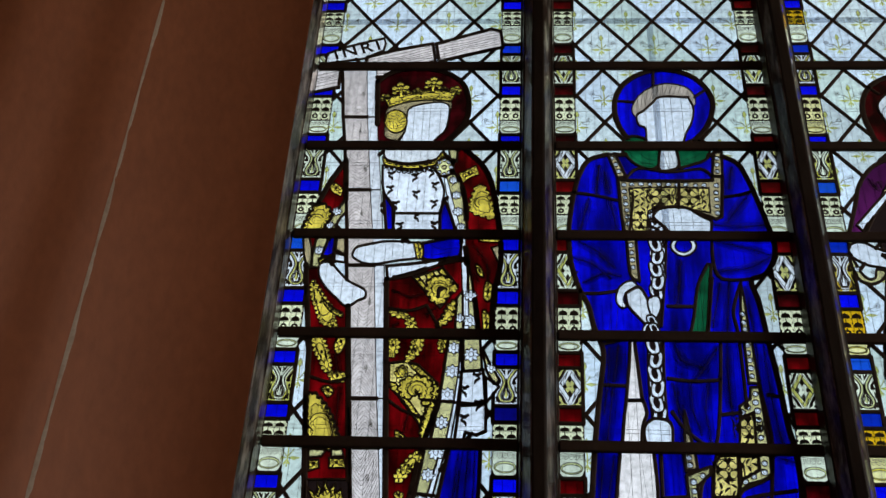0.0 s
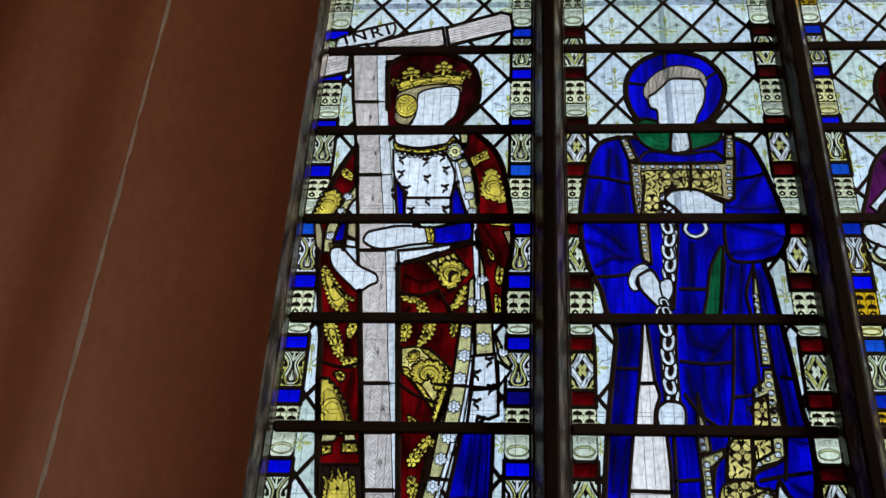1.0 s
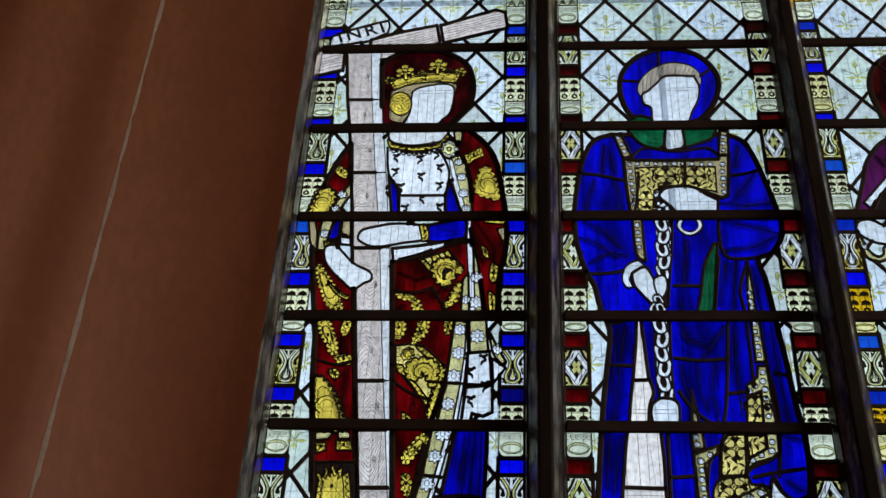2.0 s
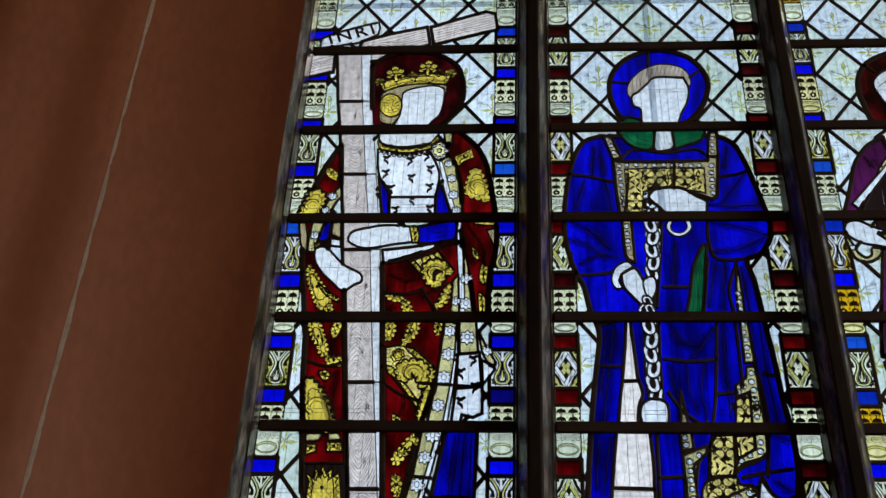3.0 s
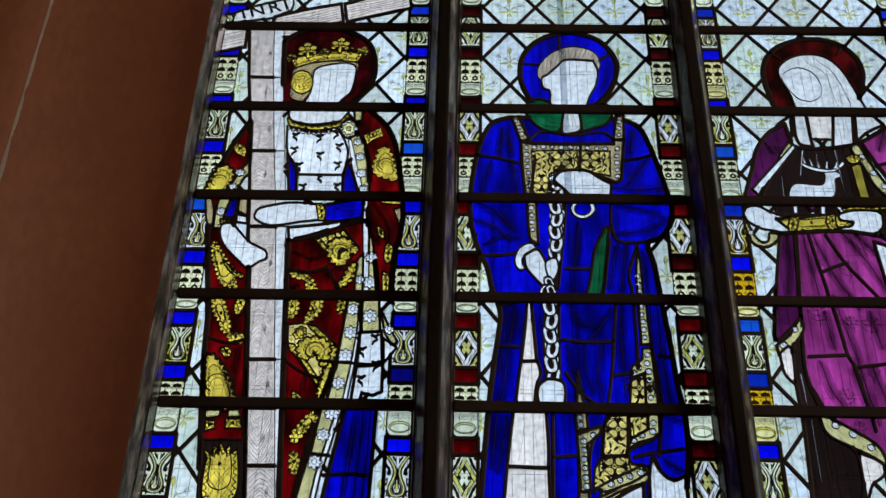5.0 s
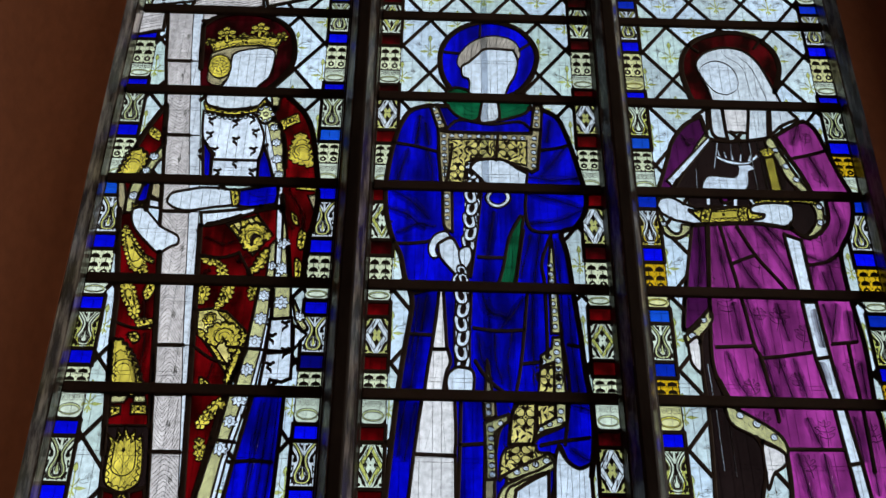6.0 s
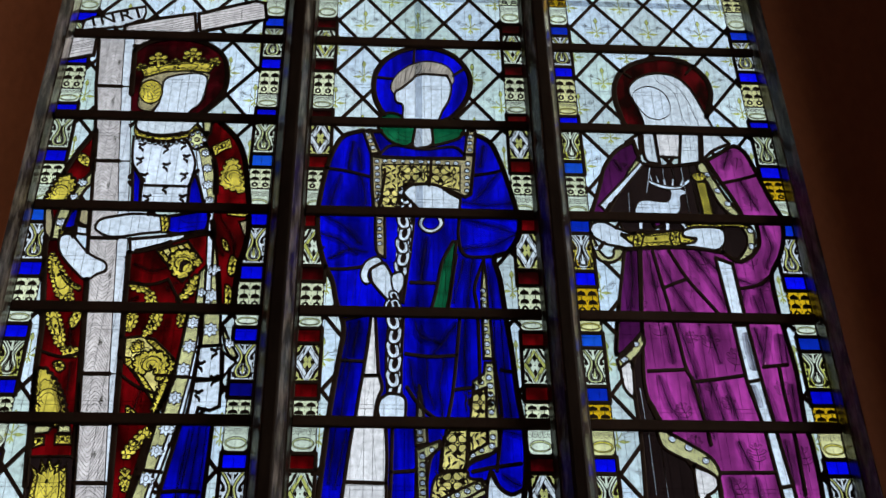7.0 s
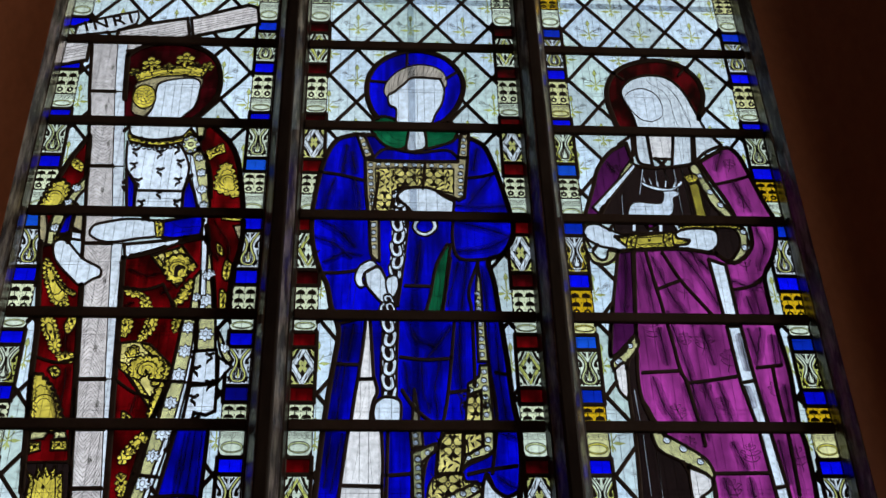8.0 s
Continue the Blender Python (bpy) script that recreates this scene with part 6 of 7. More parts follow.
light_2.add("tan", [(-1.8, -0.9), (1, -0.9), (1.2, -5.3), (-1.5, -5.8)], 0.35)
light_2.add("oldgold", [(5.1, -4.1), (6.6, -1.7), (10.7, -1.4), (10.2, -9.6), (9.6, -12), (4.2, -12.3)], 0.35, name="damask_pane")
light_2.add("oldgold", [(3.1, -13.8), (9.6, -12.2), (10.9, -14.1), (13.6, -14.5), (8.5, -17.1), (3.1, -20.1), (1.8, -21.1)], 0.3, True, name="damask_pane")
light_2.add("straw", [(-1.5, -6.8), (4.2, -4.5), (4, -6.4), (0.9, -9.4), (1, -14.8), (1.1, -21.2), (-1.2, -21.3)], 0.35)
light_2.add("straw", [(2.4, -20.3), (7.1, -17.5), (13.2, -14.5), (14.4, -16.4), (10.7, -18.7), (4.4, -21.3)], 0.3)
light_2.add("oldgold", [(11, -1.8), (15.3, -1.6), (15, -5.3), (11, -7.7)], 0.3, name="damask_pane")
light_2.add("straw", [(15.4, -1.2), (18, -1.2), (17.8, -6), (16.1, -7.6), (12.4, -8.7), (10.1, -10.7), (11.2, -7.7), (15.4, -5.1)], 0.3)
light_2.add("oldgold", [(12.1, 7.7), (15, 9.9), (15.7, 6.1), (15.1, 1.2), (11.4, 0.9)], 0.3, name="damask_pane")
light_2.add("straw", [(12.4, 11.6), (15.1, 13.8), (15.5, 16.9), (17.6, 17.1), (18.1, 1.1), (15.2, 1.1), (15.6, 10), (12.2, 8.4)], 0.35)
light_2.discs("bright", 0.72, [(16.5, 15.2), (16.3, 12.8), (16.5, 10.5), (16.5, 8.1), (16.5, 5.7), (16.5, 3.3), (14.2, 11.5), (12.9, 10), (16.6, -3.4), (16.3, -5.7), (13.8, -6.8), (11.7, -8.1), (-0, -8.5), (-0, -10.8), (-0.1, -13.1), (0, -15.3), (0.1, -17.7), (0.2, -19.9), (2.3, -6.9), (5.8, -19.2), (7.9, -18.2), (10.2, -17.2), (12.7, -16.2), (-0.6, -2.3), (-0.5, -4.2)])
light_2.jobs.append(("rosettes", [(8.2, -5.3), (6.8, -14.9), (13.9, 5.8)], 0.1))
light_2.add("bright", [(15.7, -12.4), (15.7, -12.4), (17.5, -16.1), (20.2, -18), (22.9, -16.8), (22.9, -16.8), (23, -29.4), (23, -29.4), (14.2, -29.5), (14.2, -29.5), (14.6, -17.2)], 0.45, True)
light_2.jobs.append(("fold", [(17.6, -17.2), (17.3, -21.3), (16.5, -28.1)], 0.1))
light_2.jobs.append(("fold", [(20.1, -18.6), (20, -22.7), (19.6, -28.1)], 0.1))

for light in (light_1, light_2, light_3):
    light.cut()

# ---- painted motifs on the panes ----


def berry_motif(h):
    """Two palm stems, each with two drooping crowns over a berry, under a scalloped head."""
    e = Enamel()
    q = h / 8.2
    for c in (-1.42, 1.42):
        for y in (h * 0.22, -h * 0.09):
            e.patch([(c - 1.12, y - 0.75 * q), (c - 0.72, y - 0.3 * q), (c - 0.5, y - 0.85 * q), (c - 0.2, y - 0.4 * q), (c, y - 0.9 * q), (c + 0.2, y - 0.4 * q), (c + 0.5, y - 0.85 * q), (c + 0.72, y - 0.3 * q),
                     (c + 1.12, y - 0.75 * q), (c + 1.1, y + 0.1 * q), (c + 0.72, y + 0.62 * q), (c + 0.2, y + 0.75 * q), (c, y + 1.25 * q), (c - 0.2, y + 0.75 * q), (c - 0.72, y + 0.62 * q), (c - 1.1, y + 0.1 * q)])
        e.line([(c, h * 0.3), (c, -h * 0.3)], 0.13, False)
        e.ring(c, -h * 0.345, 0.62, 0.62 * q, 0.3)
        for d in (-0.75, 0.75):
            e.dot(c + d, h * 0.48, 0.52, 0.38 * q)
            e.dot(c + d * 1.2, -h * 0.48, 0.25, 0.2)
    for y in (-0.3, -0.05, 0.12, 0.36):
        for x in (-2.95, 2.95):
            e.dot(x, h * y, 0.24, 0.42 * q)
        e.dot(0, h * y + 0.2, 0.12, 0.3 * q)
    return e


def ring_motif(h):
    """A round vessel with an open mouth, arcaded above, its foot rounded off."""
    e = Enamel()
    e.line(oval(0, -h * 0.17, 2.55, h * 0.2, 24), 0.1, False, True)
    e.line(oval(0, -h * 0.19, 2.15, h * 0.135, 24), 0.08, False, True)
    for s in (-1, 1):
        e.patch([(s * 3.1, -h * 0.5), (s * 3.1, -h * 0.2), (s * 2.92, -h * 0.33), (s * 2.5, -h * 0.43), (s * 1.6, -h * 0.485), (s * 1.2, -h * 0.5)])
        e.line([(s * 2.85, h * 0.5), (s * 2.85, -h * 0.2)], 0.06, False)
    for k in range(5):
        x = -2.4 + 1.2 * k
        e.line([(x - 0.6, h * 0.3), (x - 0.4, h * 0.17), (x, h * 0.12), (x + 0.4, h * 0.17), (x + 0.6, h * 0.3)], 0.06)
        e.ring(x, h * 0.25, 0.26, 0.26, 0.05)
        if k < 4:
            e.dot(x + 0.6, h * 0.46, 0.4, 0.3)
    e.line([(-2.8, h * 0.35), (0, h * 0.31), (2.8, h * 0.35)], 0.06)
    return e


def lozenge_motif(h):
    """Four straps woven into a lozenge round a small flower, lobed leaves in the corners."""
    e = Enamel()
    top, wide = h * 0.475, 2.85
    e.line([(0, top), (wide, 0), (0, -top), (-wide, 0)], 0.13, False, True)
    inner = 0.6
    for s in (-1, 1):
        # inner edge of each strap runs on across the end of the next
        e.line([(s * wide * inner, 0), (-s * wide * 0.2, -s * top * 0.8)], 0.12, False)
        e.line([(-s * wide * inner, 0), (-s * wide * 0.8, s * top * 0.2)], 0.12, False)
        e.line([(0, s * top * inner), (s * wide * 0.8, -s * top * 0.2)], 0.12, False)
        e.line([(0, s * top * inner), (-s * wide * inner, 0)], 0.12, False)
        e.line([(-s * wide * 0.4, s * top * 0.4), (-s * wide * 0.2, s * top * 0.8)], 0.12, False)
    for sx, sy in ((0, 1), (0, -1), (1, 0), (-1, 0)):
        e.patch([(sx * wide * 0.56, sy * top * 0.56), (sx * wide * 0.36 + sy * 0.5, sy * top * 0.36 + sx * 0.8), (sx * 0.7, sy * 0.95), (sx * wide * 0.36 - sy * 0.5, sy * top * 0.36 - sx * 0.8)])
    e.dot(0, 0, 0.2)
    for sx in (-1, 1):
        for sy in (-1, 1):
            e.patch([(sx * 2.75, sy * h * 0.1), (sx * 2.5, sy * h * 0.25), (sx * 2.05, sy * h * 0.3), (sx * 1.75, sy * h * 0.4), (sx * 0.75, sy * h * 0.46), (sx * 1.1, sy * h * 0.36), (sx * 1.9, sy * h * 0.2)])
            e.dot(sx * 2.45, sy * h * 0.41, 0.36, 0.42)
            for k in range(4):
                e.dot(sx * 3.0, sy * h * (0.12 + 0.1 * k), 0.2, 0.26)
                e.dot(sx * (0.7 + 0.62 * k), sy * h * 0.495, 0.24, 0.2)
    return e


def lozenge_stain(h, straps):
    e = Enamel()
    if straps:
        e.line([(0, h * 0.38), (2.25, 0), (0, -h * 0.38), (-2.25, 0)], 0.55, False, True)
    else:
        e.patch([(0, h * 0.26), (1.5, 0), (0, -h * 0.26), (-1.5, 0)])
        for sx in (-1, 1):
            for sy in (-1, 1):
                e.patch([(sx * 3.0, sy * h * 0.05), (sx * 3.0, sy * h * 0.49), (sx * 0.3, sy * h * 0.49)])
    return e


LYRE = ((2.5, 0.44), (1.75, 0.36), (0.85, 0.22), (0.5, 0.1), (0.85, -0.05), (1.45, -0.17), (1.62, -0.28), (1.1, -0.375), (0, -0.4))


def lyre_band(h, shift):
    """One arm of the lyre, moved sideways off its middle line."""
    pts = [(x, h * y) for x, y in LYRE]
    out = []
    for i, (x, y) in enumerate(pts):
        a, b = pts[max(0, i - 1)], pts[min(len(pts) - 1, i + 1)]
        d = math.hypot(b[0] - a[0], b[1] - a[1])
        out.append((max(0.0, x - (b[1] - a[1]) / d * shift), y + (b[0] - a[0]) / d * shift))
    return out


def teardrop_motif(h):
    """A lyre-shaped strap with a lily in its bulb, curling leaves on a dark ground at the sides."""
    e = Enamel()
    for sx in (-1, 1):
        for shift, w in ((0.36, 0.17), (-0.3, 0.12), (-0.66, 0.2)):
            arm = lyre_band(h, shift)
            if shift < -0.5:
                arm = arm[3:]
            e.line([(sx * x, y) for x, y in arm], w)
        # dark ground between the leaves
        e.patch([(sx * 1.55, h * 0.16), (sx * 2.25, h * 0.24), (sx * 2.75, h * 0.33), (sx * 2.6, h * 0.2), (sx * 2.05, h * 0.12), (sx * 2.5, h * 0.05), (sx * 1.9, h * 0.02), (sx * 1.35, h * 0.05)])
        e.patch([(sx * 2.05, -h * 0.02), (sx * 2.6, -h * 0.05), (sx * 2.3, -h * 0.11), (sx * 2.75, -h * 0.17), (sx * 2.35, -h * 0.21), (sx * 2.1, -h * 0.13)])
        e.patch([(sx * 2.25, -h * 0.27), (sx * 2.7, -h * 0.3), (sx * 2.35, -h * 0.35), (sx * 2.5, -h * 0.42), (sx * 1.9, -h * 0.4), (sx * 1.75, -h * 0.46), (sx * 1.25, -h * 0.42), (sx * 1.85, -h * 0.37)])
        e.patch([(sx * 0.25, h * 0.27), (sx * 0.75, h * 0.33), (sx * 1.35, h * 0.41), (sx * 0.95, h * 0.44), (sx * 0.6, h * 0.38), (sx * 0.3, h * 0.42)])
        e.line([(sx * 0.2, -h * 0.1), (sx * 0.42, -h * 0.22), (sx * 0.75, -h * 0.27), (sx * 0.5, -h * 0.32)], 0.14)
        for k in range(7):
            e.dot(sx * 3.0, h * (-0.43 + 0.13 * k), 0.22, 0.3)
        for k in range(3):
            e.dot(sx * (0.45 + 0.95 * k), -h * 0.49, 0.26, 0.24)
    e.patch([(0, h * 0.2), (0.28, h * 0.12), (0.18, h * 0.02), (0, -h * 0.06), (-0.18, h * 0.02), (-0.28, h * 0.12)])
    return e


def teardrop_stain(h, lyre):
    e = Enamel()
    for sx in (-1, 1):
        if lyre:
            e.line([(sx * x, h * y) for x, y in LYRE], 0.32)
        else:
            e.patch([(sx * 3.0, h * 0.42), (sx * 1.9, h * 0.25), (sx * 1.1, h * 0.1), (sx * 1.7, -h * 0.12), (sx * 2.1, -h * 0.28), (sx * 1.4, -h * 0.42), (sx * 0.6, -h * 0.49), (sx * 3.0, -h * 0.49)])
    if lyre:
        e.patch([(0, -h * 0.08), (0.5, -h * 0.24), (0, -h * 0.33), (-0.5, -h * 0.24)])
    return e


MOTIFS = {}


def motif_for(kind, light, h, code):
    """Painted and stained meshes of a border motif, shared by all pieces of its kind, height and scheme."""
    key = (kind, light is light_2, round(h, 1), code)
    if key not in MOTIFS:
        tone = GLASS[{"P": "palestain", "G": "amber", "k": "palestain"}.get(code, "yellowstain")]
        if kind == "berry":
            e, y = berry_motif(h), None
        elif kind == "ring":
            e, y = ring_motif(h), Enamel().line(oval(0, -h * 0.18, 2.35, h * 0.17, 20), 0.22, False, True)
        elif light is light_2:
            e, y = lozenge_motif(h), lozenge_stain(h, code == "B")
        else:
            e, y = teardrop_motif(h), teardrop_stain(h, code in "AP")
        MOTIFS[key] = (e, e.mesh("painted_" + kind, ENAMEL), y, y.mesh("stained_" + kind, tone) if y else None, tone)
    return MOTIFS[key]


def sprig():
    """Yellow-stained sprig and its thin traced tendrils."""
    y, t = Enamel(), Enamel()
    y.line([(0, -4.6), (0.1, -1), (-0.05, 2.2)], 0.18)
    y.patch([(0, 1.6), (0.55, 2.6), (0.5, 3.4), (0, 4.2), (-0.5, 3.4), (-0.55, 2.6)])
    for s in (-1, 1):
        y.patch([(0.1 * s, -2.2), (1.4 * s, -1.75), (3.3 * s, -2.2), (1.6 * s, -2.8)])
        y.patch([(0.1 * s, -2.6), (0.8 * s, -3.6), (0.7 * s, -4.3), (0.2 * s, -3.6)])
        y.line([(0, -1.9), (0.9 * s, -0.8), (1.3 * s, 0.2)], 0.12)
        t.line([(0, -2), (1.2 * s, -0.4), (2.4 * s, -0.1), (3.4 * s, 0.6)], 0.05)
        t.line([(1.2 * s, -0.4), (2.2 * s, -1.1), (3.6 * s, -0.7)], 0.04)
        for a, b in ((3.4, 1.0), (4.0, 0.5), (3.4, 0.0), (2.9, 0.5)):
            t.ring(a * s, b, 0.3, 0.3, 0.045)
    t.line([(0, 1.6), (0.6, 2.6), (0, 4.2), (-0.6, 2.6)], 0.045, True, True)
    return y, t


TRACE = solid("thin_brown_trace", (0.05, 0.045, 0.03), (0.10, 0.09, 0.06), 0.6, 0, 20, 0.0004, 200)
stain, trace = sprig()
stain_mesh, trace_mesh = stain.mesh("stained_sprig", GLASS["yellowstain"]), trace.mesh("traced_tendril", TRACE)

for light in (light_1, light_2, light_3):
    shown, best = {}, {}
    for ob, u, v, colour, area, k in light.panes:
        shown[k] = shown.get(k, 0) + area
        if area > best.get(k, (0, None))[0]:
            best[k] = (area, ob)
    for k, u, v, h, kind, code in light.border:
        if k in best and kind != "block" and -45 < v < 185:
            e, me, y, ym, tone = motif_for(kind, light, h, code)
            whole = shown[k] > h * 6.2 * 0.97
            light.motif(best[k][1], "painted_" + kind, e, me, u, v, {k}, whole)
            if y:
                light.motif(best[k][1], "stained_" + kind, y, ym, u, v, {k}, whole, tone)
    for k, (colour, pts, lead, name) in enumerate(light.pieces):
        if name != "quarry" or k not in best:
            continue
        u, v = sum(p[0] for p in pts) / 4, sum(p[1] for p in pts) / 4
        if shown[k] > 25 and -45 < v < 180:
            whole = shown[k] > 160
            light.motif(best[k][1], "stained_sprig", stain, stain_mesh, u, v, {k}, whole, GLASS["yellowstain"])
            light.motif(best[k][1], "traced_tendril", trace, trace_mesh, u, v, {k}, whole, TRACE)


def spot(e, u, v, k):
    """An ermine tail."""
    s = 1 if k % 2 else -1
    e.dot(u - 0.65, v + 1.1, 0.5).dot(u + 0.1, v + 0.8, 0.6).dot(u + 0.75, v + 1.25, 0.5)
    e.line([(u + 0.2 * s, v + 0.7), (u + 0.55 * s, v - 0.1), (u - 0.2 * s, v - 0.7), (u - 0.5 * s, v - 1.8)], 0.42, taper=True)


def rosette(e, u, v, k):
    """A broad four-petalled flower round a lozenge heart, dark ground between scrolling stems."""
    e.line([(u, v + 0.95), (u + 0.8, v), (u, v - 0.95), (u - 0.8, v)], 0.2, False, True)
    e.dot(u, v, 0.28)
    for i in range(4):
        a = i * math.pi / 2 + math.pi / 4
        c, s = math.cos(a), math.sin(a)

        def at(x, y):
            return (u + c * x - s * y, v + s * x + c * y)

        e.line([at(0.7, 0.25), at(1.3, 1.0), at(2.1, 1.05), at(2.45, 0.45), at(2.3, 0), at(2.45, -0.45), at(2.1, -1.05), at(1.3, -1.0), at(0.7, -0.25)], 0.14)
        e.patch([at(1.55, 1.25), at(2.35, 1.15), at(2.9, 0.6), at(2.9, 1.1), at(2.5, 1.5)])
        e.patch([at(1.55, -1.25), at(2.35, -1.15), at(2.9, -0.6), at(2.9, -1.1), at(2.5, -1.5)])
    for i in range(4):
        a = i * math.pi / 2
        c, s = math.cos(a), math.sin(a)
        e.patch([(u + c * x - s * y, v + s * x + c * y) for x, y in ((1.15, 0), (1.9, 0.55), (2.7, 0.95), (3.3, 0.5), (2.75, 0), (3.3, -0.5), (2.7, -0.95), (1.9, -0.55))])
    for s in (-1, 1):
        e.line([(u + s * 3.2, v - 2.9), (u + s * 3.6, v - 0.6), (u + s * 3.3, v + 1.2), (u + s * 4.1, v + 2.8)], 0.22, taper=True)
        e.patch([(u + s * 3.0, v + 2.9), (u + s * 2.0, v + 2.6), (u + s * 2.7, v + 1.7)])


def spray(e, u, v, k):
    """A damask flower spray."""
    a = (k % 5 - 2) * 0.12
    q = 0.85 + 0.15 * (k % 3)

    def at(x, y):
        return (u + q * (x * math.cos(a) - y * math.sin(a)), v + q * (x * math.sin(a) + y * math.cos(a)))

    e.line([at(0, -3), at(0.2, -1), at(0, 2.6)], 0.09)
    for s in (-1, 1):
        for y, r in ((-1.2, 1.7), (0.2, 2.1), (1.4, 1.3)):
            e.line([at(0, y), at(s * r * 0.5, y + 0.25), at(s * r, y + 0.9), at(s * r * 0.75, y + 1.3), at(s * r * 0.45, y + 0.8)], 0.08)
    e.line([at(-0.4, 2.0), at(0, 3.1), at(0.4, 2.0)], 0.08)


def grain(e, quad, k):
    """Timber figure: nested pointed arches, and a small knot on some boards."""
    (x0, y1), (x1, _), (x2, y0), (x3, _) = quad
    h = y1 - y0
    turn = -1 if k % 3 == 0 else 1
    heart = 0.36 + 0.3 * ((k * 37) % 10) / 10
    rise = 4.2 + 3.0 * ((k * 53) % 7) / 7

    def at(s, t):
        left, right = x0 + (x3 - x0) * t, x1 + (x2 - x1) * t
        return (left + (right - left) * (0.72 * s), y1 - h * t)

    for n in range(-14, 30):
        run = []
        for i in range(19):
            s = 0.03 + 0.94 * i / 18
            d = abs(s - heart) / 0.55
            drop = n * 1.15 + turn * rise * d ** 1.35 + 0.75 * noise.noise((s * 2.6, n * 0.33, k * 3.1)) + 0.35 * noise.noise((s * 7, n * 0.8, k * 1.7))
            t = 0.5 + drop / h - 0.15
            if 0.015 < t < 0.985:
                run.append(at(s, t))
            else:
                if len(run) > 2:
                    e.line(run, 0.05)
                run = []
        if len(run) > 2:
            e.line(run, 0.05)
    if k % 2:
        c = at(heart + 0.22, 0.55)
        for r in (0.2, 0.45, 0.75):
            e.line(oval(c[0], c[1], r * 0.5, r * 1.4, 12), 0.05, False, True)


def arm_grain(e, pts, k):
    """Timber figure along a lying beam."""
    lo, hi = min(p[0] for p in pts), max(p[0] for p in pts)
    span = max(hi - lo, 0.1)
    slope = 0.32 if k % 7 else 0.0
    mid = sum(p[1] for p in pts) / len(pts)
    for n in range(9):
        off = (n - 4) * 1.05
        line = []
        for i in range(11):
            x = lo + span * i / 10
            line.append((x, mid + off + slope * (x - (lo + hi) / 2) + 0.55 * noise.noise((x * 0.14, n * 0.4, k * 1.3)) + 0.5 * math.sin(n) * math.exp(-((x - lo - span * 0.5) / 4) ** 2)))
        e.line(line, 0.075)


FOLD = solid("dark_fired_shading", (0.008, 0.006, 0.01), (0.02, 0.015, 0.02), 0.5, 0, 20, 0.0004, 200)
DRAW = {"spots": (spot, "painted_tail"), "sprays": (spray, "painted_spray"), "rosettes": (rosette, "painted_rosette")}


def lay(light, name, enamel, mat, k, best):
    """Fires a drawing onto the pane of piece k, as far as that piece shows."""
    own = light.seen_part(enamel, 0, 0, {k})
    if own.faces and k in best:
        drawn = light.motif(best[k][1], name, own, own.mesh(name, mat), 0, 0, {k}, True)
        tagged(drawn, kind="stuff")


